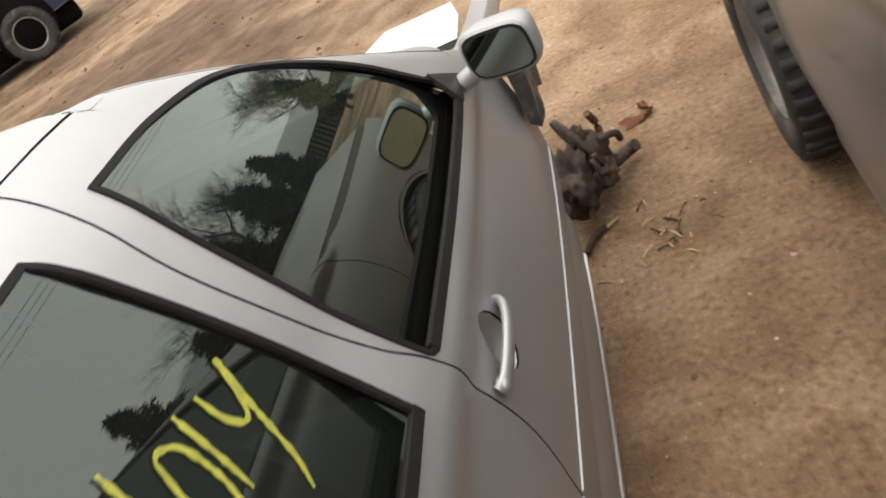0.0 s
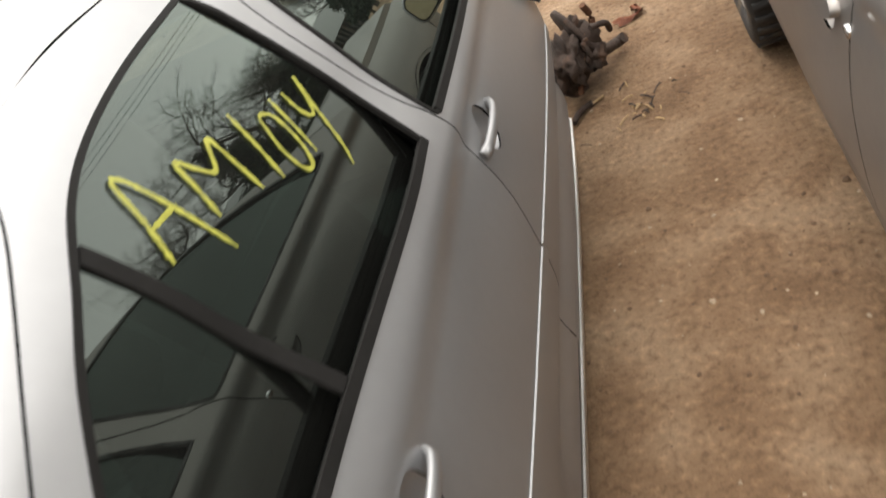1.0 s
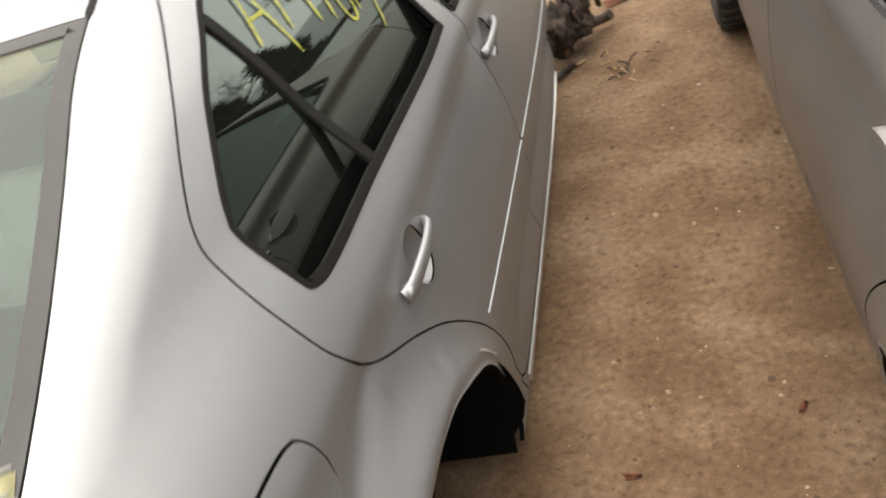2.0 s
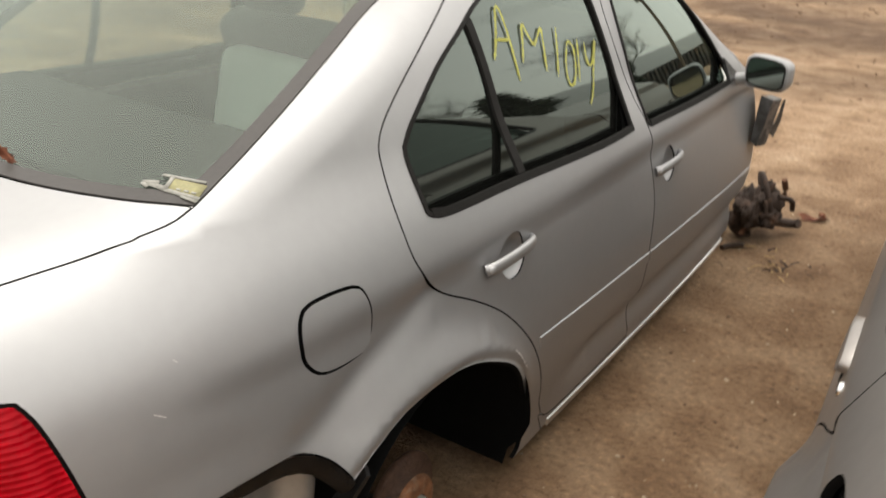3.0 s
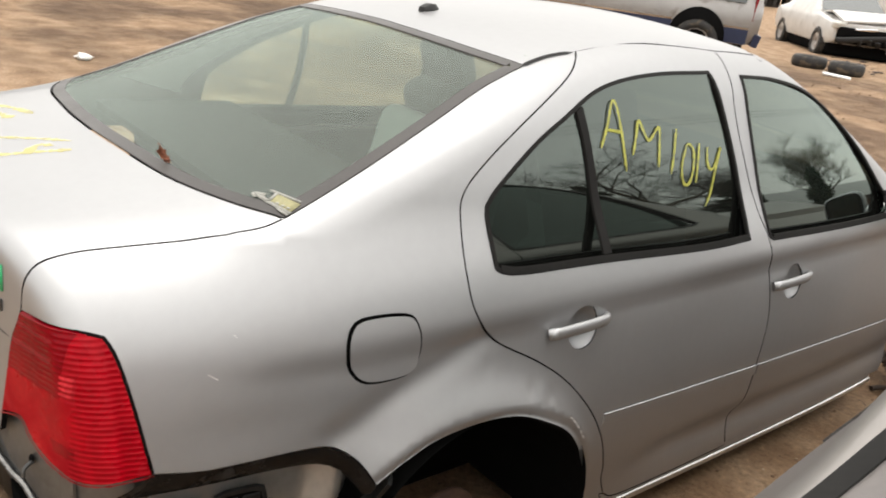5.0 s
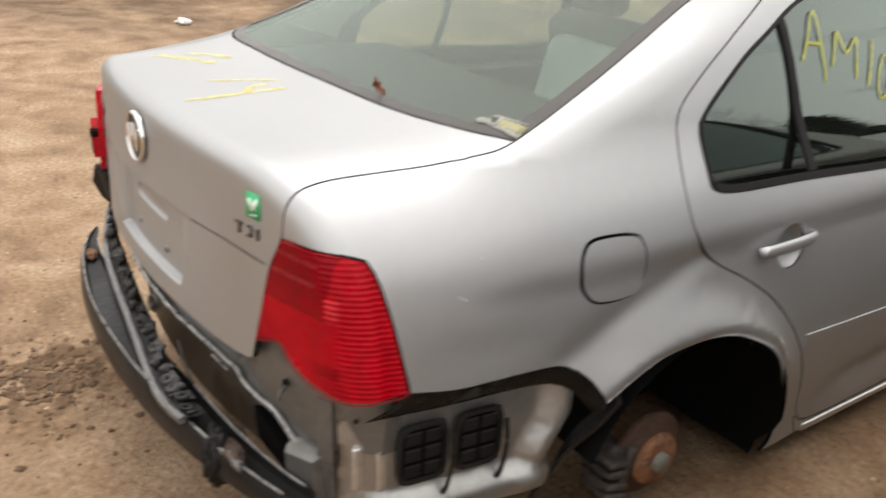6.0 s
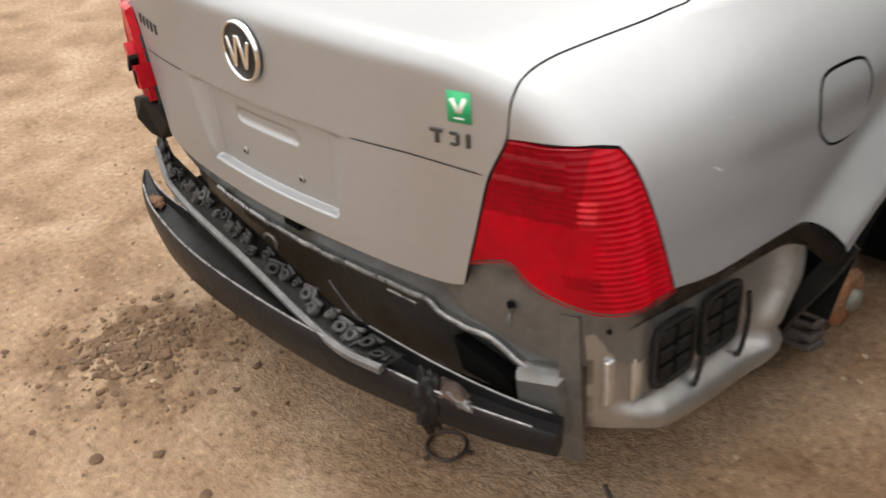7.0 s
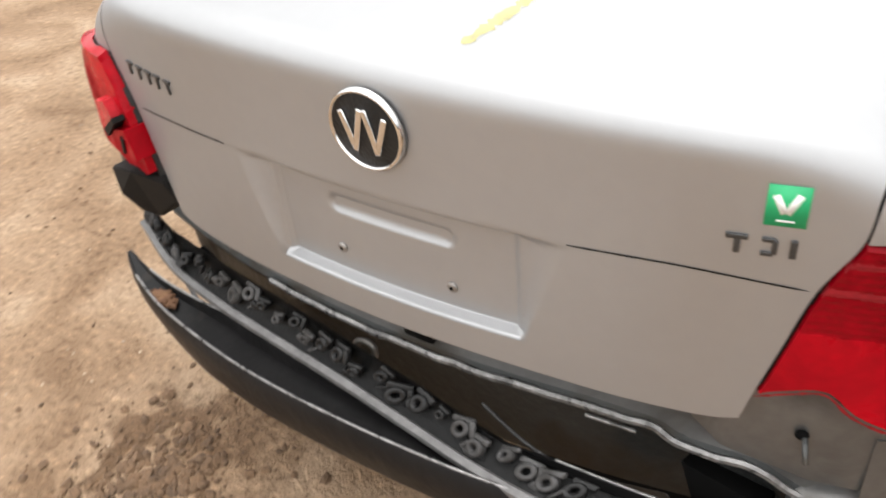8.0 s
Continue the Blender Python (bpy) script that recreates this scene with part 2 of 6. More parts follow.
ROOF = spline([(.2, 1.32), (.45, 1.36), (.8, 1.39), (1.1, 1.392), (1.4, 1.365), (1.7, 1.31)])
XC = -.02
ARCH_Y, ARCH_Z, ARCH_R = -.035, .24, .335


def cabin(x, y, z):
    """The glasshouse above the belt line."""
    x = np.abs(x - XC)
    dz = z - .87
    gside = x - (BELT(y) - .31 * dz - .16 * np.maximum(dz, 0) ** 2)
    groof = z - (ROOF(y) - .035 * (x / .55) ** 2)
    gback = ((-.56 + .45 * x * x) + 2.62 * (np.maximum(z, .99) - 1.03) - y) * .36
    gfront = (y - (2.12 - .12 * x * x - 1.85 * (z - .92))) * .47
    green = smax(smax(smax(gside, groof, .11), gback, .05), gfront, .05)
    return smax(green, (.8 - z) * 1.5, .06)


def shell(x, y, z):
    green = cabin(x, y, z)
    x = np.abs(x - XC)
    r = np.hypot(y - ARCH_Y, (z - ARCH_Z))
    flare = .045 * np.exp(-((r - ARCH_R - .01) / .075) ** 2) * (z > .1) * np.clip((z - .08) * 6, 0, 1)
    hollow = .026 * np.exp(-((z - .235) / .05) ** 2) * np.clip((y - .6) / .25, 0, 1)
    side = x - (HALF(y) - TUCK(z) - hollow + flare)
    top = z - (DECK(y) - .036 * (x / .6) ** 2)
    back = (-.945 + .235 * x * x + .02 * (z - .75)) - y
    low = smax(smax(side, top, .17), back, .045)
    return smin(low, green, .09)


def pane_face(x, y, z):
    """The door glass: a little steeper than the cabin's side, and sunk behind its seals."""
    return cabin(x, y, z) - .03 * (z - 1.06)


from mathutils import geometry



def basis(d):
    d = np.array(d, float) / np.linalg.norm(d)
    u = np.cross((0, 0, 1), d) if abs(d[2]) < .95 else np.array((1.0, 0, 0)) - d * d[0]
    u /= np.linalg.norm(u)
    return d, u, np.cross(d, u)


def inside(px, py, loop):
    """Which points lie in a closed loop of the plane."""
    x0, y0 = loop[:, 0], loop[:, 1]
    x1, y1 = np.roll(x0, -1), np.roll(y0, -1)
    odd = np.zeros(len(px), bool)
    for a, b, c, e in zip(x0, y0, x1, y1):
        if b != e:
            odd ^= ((b > py) != (e > py)) & (px < (c - a) * (py - b) / (e - b) + a)
    return odd


def inset(loop, by):
    """A closed loop moved inwards."""
    area = np.sum(loop[:, 0] * np.roll(loop[:, 1], -1) - np.roll(loop[:, 0], -1) * loop[:, 1])
    t = np.roll(loop, -1, 0) - np.roll(loop, 1, 0)
    t /= np.linalg.norm(t, axis=1, keepdims=True) + 1e-9
    return loop + by * np.sign(area) * np.stack([-t[:, 1], t[:, 0]], 1)


def slope(f, p):
    e = 1e-4
    g = np.stack([f(*(p + e * a).T) - f(*(p - e * a).T) for a in np.eye(3)], 1)
    return g / (np.linalg.norm(g, axis=1, keepdims=True) + 1e-9)


def lift(q, d, f, far, near):
    """Moves points along d onto the outermost sheet of f between two depths."""
    s = np.linspace(far, near, 150)
    base = q - np.outer(q @ d, d)
    hit, above = np.full(len(q), np.nan), np.full(len(q), far)
    for k in s:
        v = f(*(base + k * d).T)
        fresh = np.isnan(hit) & (v < 0)
        hit[fresh] = k
        above[np.isnan(hit)] = k
    hit = np.where(np.isnan(hit), (far + near) / 2, hit)
    a, b = above, hit
    for _ in range(18):
        m = (a + b) / 2
        deep = f(*(base + m[:, None] * d).T) < 0
        a, b = np.where(deep, a, m), np.where(deep, m, b)
    return base + b[:, None] * d


def loop_of(edges, step=.012):
    """One closed line from smooth edges that meet in corners."""
    pts = []
    for e in edges:
        for q in catmull(e, step):
            if not pts or np.linalg.norm(q - pts[-1]) > step * .3:
                pts.append(q)
    if np.linalg.norm(pts[0] - pts[-1]) < step * .3:
        pts.pop()
    return np.array(pts)


def settle(p, f):
    """Moves points that lie close to the shell onto it."""
    p = p.copy()
    for _ in range(5):
        e = 1e-4
        v = f(*p.T)
        g = np.stack([f(*(p + e * a).T) - f(*(p - e * a).T) for a in np.eye(3)], 1) / (2 * e)
        p = p - np.clip(v / (np.sum(g * g, 1) + 1e-9), -.02, .02)[:, None] * g
    return p


def panel(name, edges, d, material, parent, label="", f=None, off=0.0, step=.022, gap=.0021, rim=.012, holes=(), flip=False, edge_inset=0.0, relief=None, shift=(0, 0, 0), bright_rim=False, lines=(), fair=False):
    """A sheet of the shell f inside an outline, seen along d, with turned-in rims. holes: (edges, inset) pairs. flip: mirrored in the middle plane."""
    f = f or shell
    d, u, w = basis(d)
    flat = lambda p: np.stack([p @ u, p @ w], 1)
    out3 = settle(loop_of(edges), f)
    loops = [inset(flat(out3), gap + edge_inset)] + [inset(flat(settle(loop_of(e), f)), more - gap) for e, more in holes]
    lo, hi = loops[0].min(0), loops[0].max(0)
    gx, gy = np.meshgrid(np.arange(lo[0], hi[0], step), np.arange(lo[1], hi[1], step))
    gx[1::2] += step / 2
    grid = np.stack([gx.ravel(), gy.ravel()], 1)
    ok = inside(grid[:, 0], grid[:, 1], loops[0])
    for h in loops[1:]:
        ok &= ~inside(grid[:, 0], grid[:, 1], h)
    rimline = np.concatenate(loops)
    extra = [flat(settle(np.array(q, float), f)) for q in lines]
    for chunk in np.concatenate([rimline] + extra):
        ok &= ((grid - chunk) ** 2).sum(1) > (.45 * step) ** 2
    pts = np.concatenate([rimline, grid[ok]])
    pairs, n0 = [], 0
    for lp in loops:
        pairs += [(n0 + i, n0 + (i + 1) % len(lp)) for i in range(len(lp))]
        n0 += len(lp)
    n0 = len(pts)
    for lp in extra:
        closed = np.linalg.norm(lp[0] - lp[-1]) < .03
        pairs += [(n0 + i, n0 + (i + 1) % len(lp)) for i in range(len(lp) - (not closed))]
        n0 += len(lp)
    pts = np.concatenate([pts] + extra)
    v2, _, tris, *_ = geometry.delaunay_2d_cdt([Vector(q) for q in pts], pairs, [], 0, 1e-6)
    v2 = np.array([tuple(q) for q in v2])
    tris = np.array([t for t in tris if len(t) == 3])
    mid = v2[tris].mean(1)
    keep = inside(mid[:, 0], mid[:, 1], loops[0])
    for h in loops[1:]:
        keep &= ~inside(mid[:, 0], mid[:, 1], h)
    tris = tris[keep]
    p = v2[:, :1] * u + v2[:, 1:] * w
    deep = out3 @ d
    p = lift(p, d, f, deep.max() + .14, deep.min() - .3)
    nor = slope(f, p)
    if fair:
        # an even curve through the sheet, as in bent glass
        a, b = v2[:, 0] - v2[:, 0].mean(), v2[:, 1] - v2[:, 1].mean()
        k = np.linalg.lstsq(np.stack([a ** 0, a, b, a * a, a * b, b * b], 1), p @ d, rcond=None)[0]
        h = k[0] + k[1] * a + k[2] * b + k[3] * a * a + k[4] * a * b + k[5] * b * b
        p = p - np.outer(p @ d - h, d)
        nor = d[None] - np.outer(k[1] + 2 * k[3] * a + k[4] * b, u) - np.outer(k[2] + k[4] * a + 2 * k[5] * b, w)
        nor /= np.linalg.norm(nor, axis=1, keepdims=True)
    p = p + nor * off
    if relief:
        p = p + nor * relief(p)[:, None]
        e = 1e-3
        a1, a2 = np.cross(nor, (0, 0, 1.0)) + 1e-6, None
        a1 /= np.linalg.norm(a1, axis=1, keepdims=True)
        a2 = np.cross(nor, a1)
        base = relief(p)
        nor = nor - a1 * ((relief(p + e * a1) - base) / e)[:, None] - a2 * ((relief(p + e * a2) - base) / e)[:, None]
        nor /= np.linalg.norm(nor, axis=1, keepdims=True)
    t3 = p[tris]
    turn = np.einsum("ij,ij->i", np.cross(t3[:, 1] - t3[:, 0], t3[:, 2] - t3[:, 0]), nor[tris].mean(1)) < 0
    tris[turn] = tris[turn][:, ::-1]
    verts, normals, faces = [p], [nor], tris.tolist()
    skin = len(faces)
    total = len(p)
    if rim:
        edges_used = {}
        for a, b, c in tris:
            for i, j in ((a, b), (b, c), (c, a)):
                edges_used[(i, j)] = edges_used.get((i, j), 0) + 1
        border = [(i, j) for i, j in edges_used if (j, i) not in edges_used]
        for i, j in border:
            away = np.cross(p[j] - p[i], nor[i] + nor[j])
            away /= np.linalg.norm(away) + 1e-9
            verts.append(np.array([p[i], p[j], p[j] - nor[j] * rim, p[i] - nor[i] * rim]))
            soft = away * .8 + nor[i] * .6
            normals.append(np.array([soft, soft, away, away]))
            faces.append([total + 3, total + 2, total + 1, total])
            total += 4
    p, nor = np.concatenate(verts), np.concatenate(normals)
    if flip:
        p[:, 0], nor[:, 0] = 2 * XC - p[:, 0], -nor[:, 0]
        faces = [q[::-1] for q in faces]
    p = p + np.array(shift)
    me = bpy.data.meshes.new(name)
    me.from_pydata(p.tolist(), [], faces)
    me.polygons.foreach_set("use_smooth", [True] * len(me.polygons))
    if len(me.vertices) == len(nor):
        me.normals_split_custom_set_from_vertices(nor.tolist())
    ob = part(name, me, material, parent, label)
    # rims of painted sheets go near-black, for the shade in the gaps
    if rim and material.name.endswith("_paint") and not bright_rim:
        me.materials.append(DARK)
        me.polygons.foreach_set("material_index", [int(k >= skin) for k in range(len(me.polygons))])
    return ob


def ribbon(name, points, width, d, material, parent, f=None, off=.0015, label="", rough=.25, flip=False):
    """A painted stroke on the shell."""
    f = f or shell
    d, _, _ = basis(d)
    line = np.array(catmull(points, .006))
    deep = line @ d
    p = lift(line, d, f, deep.max() + .1, deep.min() - .15)
    nor = slope(f, p)
    t = np.gradient(p, axis=0)
    side = np.cross(nor, t)
    side /= np.linalg.norm(side, axis=1, keepdims=True) + 1e-9
    rng = np.random.RandomState(len(p) * 7 + int(abs(p[0, 1]) * 1000))
    w = width * .5 * (1 + rough * rng.uniform(-1, 1, len(p)))
    w[:2] *= .6
    w[-2:] *= .5
    a, b = p + nor * off + side * w[:, None], p + nor * off - side * w[:, None]
    n = len(p)
    me = bpy.data.meshes.new(name)
    me.from_pydata(np.concatenate([a, b]).tolist(), [], [(i, i + 1, n + i + 1, n + i) for i in range(n - 1)])
    return part(name, me, material, parent, label)

# ---- the wrecked silver sedan ----
SIDE, QUARTER, TOP, BACK = (1, 0, .45), (1, -.4, .5), (0, 0, 1), (0, -.75, .66)
sedan = thing("sedan", "stripped silver four-door sedan without wheels or bumpers on dirt", "car")

mir = lambda line: [(2 * XC - x, y, z) for x, y, z in line]
# seams, each a smooth line on the right-hand side
GLASS_SIDE = [(.514, .296, 1.292), (.535, .175, 1.254), (.578, -.016, 1.176), (.611, -.183, 1.106), (.634, -.33, 1.044), (.646, -.406, 1.015)]
LID_SEAM = [(.646, -.406, 1.015), (.646, -.461, .999), (.619, -.565, .982), (.591, -.664, .971), (.573, -.76, .967), (.572, -.82, .960), (.569, -.848, .93), (.567, -.863, .87)]
LAMP_TOP = [(.567, -.863, .87), (.61, -.846, .871), (.655, -.82, .868), (.685, -.79, .867), (.702, -.765, .862)]
LAMP_SIDE = [(.702, -.765, .862), (.716, -.752, .835), (.735, -.738, .78), (.749, -.723, .71), (.768, -.703, .606)]
HEM = [(.768, -.703, .606), (.789, -.609, .596), (.81, -.475, .600), (.822, -.378, .594), (.844, -.32, .56), (.88, -.285, .505)]
ARCH = [(.88, -.285, .505), (.885, -.217, .541), (.888, -.132, .571), (.892, -.009, .581), (.897, .093, .571), (.9, .196, .530), (.896, .280, .480), (.888, .340, .418), (.878, .380, .356), (.848, .428, .25), (.826, .452, .16), (.818, .445, .105), (.816, .42, .087)]
DOOR_REAR = [(.815, .553, .161), (.83, .515, .23), (.845, .498, .283), (.863, .44, .4), (.862, .367, .503), (.852, .269, .601), (.841, .166, .672), (.823, .037, .744), (.815, -.024, .818), (.78, -.036, .897), (.729, -.028, .993), (.707, -.013, 1.049), (.69, .046, 1.103), (.661, .167, 1.178), (.595, .361, 1.271), (.544, .441, 1.313), (.49, .488, 1.335)]
ROOF_C = [(.512, .458, 1.328), (.505, .378, 1.314), (.514, .296, 1.292)]
ROOF_SIDE = [(.49, .488, 1.335), (.499, .705, 1.353), (.526, .876, 1.353), (.547, 1.014, 1.347)]
ROOF_SIDE_F = [(.547, 1.014, 1.347), (.55, 1.157, 1.343), (.559, 1.291, 1.339)]
DOORS = [(.547, 1.014, 1.347), (.634, 1.006, 1.269), (.686, 1.010, 1.152), (.772, 1.066, .941), (.811, 1.103, .86), (.835, 1.154, .69), (.85, 1.168, .582), (.86, 1.150, .447), (.835, 1.161, .26), (.814, 1.151, .178), (.808, 1.167, .128)]
DOOR_HEM = [(.808, 1.167, .128), (.81, .873, .125), (.812, .62, .132), (.815, .553, .161)]
DOOR_HEM_F = [(.78, 2.291, .125), (.802, 1.764, .127), (.808, 1.167, .128)]
FRAME_F = [(.559, 1.291, 1.339), (.63, 1.421, 1.282), (.688, 1.627, 1.172), (.731, 1.875, 1.025), (.773, 2.036, .904), (.801, 2.132, .842)]
DOOR_FRONT = [(.801, 2.132, .842), (.802, 2.263, .797), (.804, 2.320, .694), (.822, 2.349, .543), (.825, 2.351, .368), (.789, 2.326, .204), (.78, 2.291, .125)]
WINDOW_R = [[(.781, .043, .902), (.727, .041, 1.005), (.716, .055, 1.033), (.704, .099, 1.071), (.674, .216, 1.146), (.651, .321, 1.197), (.622, .438, 1.249), (.606, .554, 1.276), (.602, .713, 1.293), (.608, .917, 1.299)],
            [(.608, .917, 1.299), (.64, .938, 1.253), (.736, .994, 1.020), (.811, 1.009, .857)],
            [(.811, 1.009, .857), (.809, .802, .854), (.799, .395, .871), (.795, .129, .879), (.788, .058, .889), (.781, .043, .902)]]
WINDOW_F = [[(.619, 1.058, 1.291), (.627, 1.245, 1.281), (.646, 1.443, 1.234), (.691, 1.621, 1.134), (.748, 1.796, .991), (.804, 1.936, .852)],
            [(.804, 1.936, .852), (.812, 1.874, .837), (.819, 1.535, .837), (.817, 1.128, .845)],
            [(.817, 1.128, .845), (.8, 1.103, .883), (.693, 1.066, 1.140), (.619, 1.058, 1.291)]]
FUEL = [[(.789, -.336, .79), (.789, -.33, .82), (.782, -.3, .842), (.794, -.2, .84), (.806, -.172, .815), (.815, -.165, .75), (.82, -.193, .712), (.812, -.29, .711), (.802, -.33, .745), (.789, -.336, .79)]]
LAMP_EDGE = [(.567, -.863, .87), (.535, -.873, .80), (.512, -.88, .709), (.494, -.886, .636)]
LAMP_FOOT = [(.494, -.886, .636), (.532, -.876, .650), (.567, -.866, .656), (.60, -.857, .625), (.65, -.842, .605), (.713, -.813, .597), (.748, -.772, .598), (.768, -.703, .606)]


def apart(p, line):
    """How far points lie from a line, seen from the side."""
    q = np.array([k[1:] for k in catmull(line, .0025)])
    return np.sqrt(((p[:, None, 1:] - q[None]) ** 2).sum(2).min(1))


VALLEY = [(.822, -.356, .613), (.825, -.286, .643), (.824, -.195, .686), (.823, -.114, .714), (.821, -.044, .737), (.821, .007, .759)]


def dents(p):
    """The flat lip round the arch, the pressed valley above it and small dents."""
    y, z = p[:, 1], p[:, 2]
    g = lambda a, b, ra, rb, h: h * np.exp(-((y - a) / ra) ** 2 - ((z - b) / rb) ** 2)
    t = np.clip(.026 - apart(p, ARCH[:10]), 0, .026)
    lip = -.6 * np.where(t < .010, t * t / .020, t - .005) * np.clip((z - .25) / .1, 0, 1)
    return (lip - .008 * np.exp(-(apart(p, VALLEY) / .032) ** 2) + g(.018, .693, .012, .03, -.0022) + g(.138, .612, .013, .022, -.0025) + g(.208, .585, .012, .02, -.0025)
            + g(.172, .60, .012, .02, .002) + g(-.3, .60, .12, .03, -.002) + g(-.55, .66, .1, .04, -.003))


def round_arch(by):
    q = np.array(catmull(ARCH[1:10], .012))[1:-2]
    out = q[:, 1:] - np.array((ARCH_Y, ARCH_Z))
    out /= np.linalg.norm(out, axis=1, keepdims=True)
    return np.column_stack([q[:, 0], q[:, 1:] + out * by])


def both(name, *args, **more):
    """The panel on the near side and its mirror image."""
    return panel(name, *args, **more), panel(name, *args, flip=True, **more)


wing, wing_far = both("rear_wing", [GLASS_SIDE, LID_SEAM, LAMP_TOP, LAMP_SIDE, HEM, ARCH, [(.816, .42, .087), (.82, .50, .088), (.83, .575, .092)], [(.83, .575, .092), (.83, .535, .165)], DOOR_REAR, ROOF_C], QUARTER, SILVER, sedan,
                      step=.014, gap=.0018, holes=[(FUEL, 0)], relief=dents, lines=[round_arch(.0155), round_arch(.0265)])
panel("fuel_flap", FUEL, QUARTER, SILVER, wing, "square silver fuel filler flap", gap=.0038, off=-.001, step=.02, shift=(0, .0045, -.0022))
for k, (y0, z0) in enumerate(((.29, .507), (.305, .492), (.32, .475), (.335, .455), (.35, .437))):
    ribbon("scuff", [(.88, y0 - .012 + .004 * (k % 2), z0 + .004), (.88, y0, z0 - .002), (.88, y0 + .006, z0 - .012)], .007, (1, 0, .2), SCUFF, wing, off=.0012, rough=.7)
for pts in ([(.80, -.62, .80), (.80, -.60, .785)], [(.78, -.565, .86), (.78, -.558, .852)], [(.62, -.10, 1.12), (.615, -.09, 1.13)]):
    ribbon("scratch", pts, .003, QUARTER, SCUFF, wing, off=.0008, rough=.7)
panel("fuel_pocket", FUEL, QUARTER, DARK, wing, off=-.012, gap=-.004, rim=0)
cup_ring = lambda y, z: [[(.84, y + .052 * math.cos(a), z + .055 * math.sin(a)) for a in np.linspace(0, 2 * math.pi, 17)]]
CUP_R, CUP_F = (.318, .726), (1.288, .694)
rear_door, rear_door_far = both("rear_door", [DOOR_REAR, ROOF_SIDE, DOORS, DOOR_HEM], SIDE, SILVER, sedan, holes=[(WINDOW_R, 0), (cup_ring(*CUP_R), .002)])
front_door, front_door_far = both("front_door", [ROOF_SIDE_F, FRAME_F, DOOR_FRONT, DOOR_HEM_F, DOORS[::-1]], SIDE, SILVER, sedan, holes=[(WINDOW_F, 0), (cup_ring(*CUP_F), .002)])


def on_side(y, z, out=0.0):
    """A place on the near side of the shell."""
    q = lift(np.array([[.85, y, z]]), np.array([1.0, 0, 0]), shell, 1.0, .4)[0]
    return q + slope(shell, q[None])[0] * out


for who, mirrored, (cy, cz) in ((rear_door, False, CUP_R), (rear_door_far, True, CUP_R), (front_door, False, CUP_F), (front_door_far, True, CUP_F)):
    bowl = lambda p: -.026 * np.clip(1 - ((p[:, 1] - cy) / .054) ** 2 - ((p[:, 2] - cz) / .057) ** 2, 0, 1) ** .7
    panel("handle_cup", cup_ring(cy, cz), (1, 0, .1), SILVER, who, "hollow behind the handle", gap=0, rim=0, step=.006, relief=bowl, flip=mirrored)
    grip = [on_side(cy - .118, cz + .002, .004), on_side(cy - .098, cz + .005, .017), on_side(cy - .03, cz + .009, .024), on_side(cy + .03, cz + .011, .023), on_side(cy + .07, cz + .011, .014), on_side(cy + .082, cz + .010, .002)]
    oval = [(.009 * math.cos(a), .0155 * math.sin(a)) for a in np.linspace(0, 2 * math.pi, 13)[:-1]]
    sweep(mir(grip) if mirrored else grip, oval, SILVER, who, "door_handle", "silver pull handle", step=.008)
    knob = on_side(cy - .108, cz + .003, .016)
    ob = part("lock_cover", turned([(0, .007), (.009, .006), (.013, .001), (.013, -.012)], (0, 0, 0), (0, 90, 0), 16), SILVER, who)
    ob.location = (2 * XC - knob[0], knob[1], knob[2]) if mirrored else knob
    ob.scale = (-1 if mirrored else 1, 1, 1)
for door, far, hole in ((rear_door, rear_door_far, WINDOW_R), (front_door, front_door_far, WINDOW_F)):
    for who, mirrored in ((door, False), (far, True)):
        panel("window_seal", hole, SIDE, RUBBER, who, "black rubber window seal", off=.003, gap=-.001, holes=[(hole, .007)], rim=.009, flip=mirrored)
        pane = panel("window_pane", hole, SIDE, FAR_GLASS if mirrored else SIDE_GLASS, who, "green-tinted window glass", f=pane_face, off=-.008, edge_inset=-.003, rim=0, step=.04, flip=mirrored, fair=True)
        pane.visible_shadow = False
        panel("door_lining", [[(.83, -.0, .85), (.83, .6, .85), (.84, 1.0, .835)], [(.84, 1.0, .835), (.84, 1.0, .25)], [(.84, 1.0, .25), (.84, .5, .25)], [(.84, .5, .25), (.83, -.0, .85)]] if who in (rear_door, rear_door_far) else
              [[(.84, 1.12, .83), (.84, 1.5, .825), (.84, 1.9, .82)], [(.84, 1.9, .82), (.84, 2.0, .25)], [(.84, 2.0, .25), (.84, 1.12, .25)], [(.84, 1.12, .25), (.84, 1.12, .83)]],
              SIDE, TRIM, who, off=-.07, rim=.03, step=.05, flip=mirrored)
# black belt mouldings along the foot of the windows
for who, mirrored, line in ((rear_door, False, WINDOW_R[2]), (rear_door_far, True, WINDOW_R[2]), (front_door, False, WINDOW_F[1]), (front_door_far, True, WINDOW_F[1])):
    foot = line[:-1] if line is WINDOW_R[2] else line
    upper = [(x - .006, y, z + .017) for x, y, z in foot]
    panel("belt_moulding", [foot, [foot[-1], upper[-1]], upper[::-1], [upper[0], foot[0]]], SIDE, RUBBER, who, "black rubber belt moulding", off=.0045, gap=0, rim=.012, flip=mirrored)
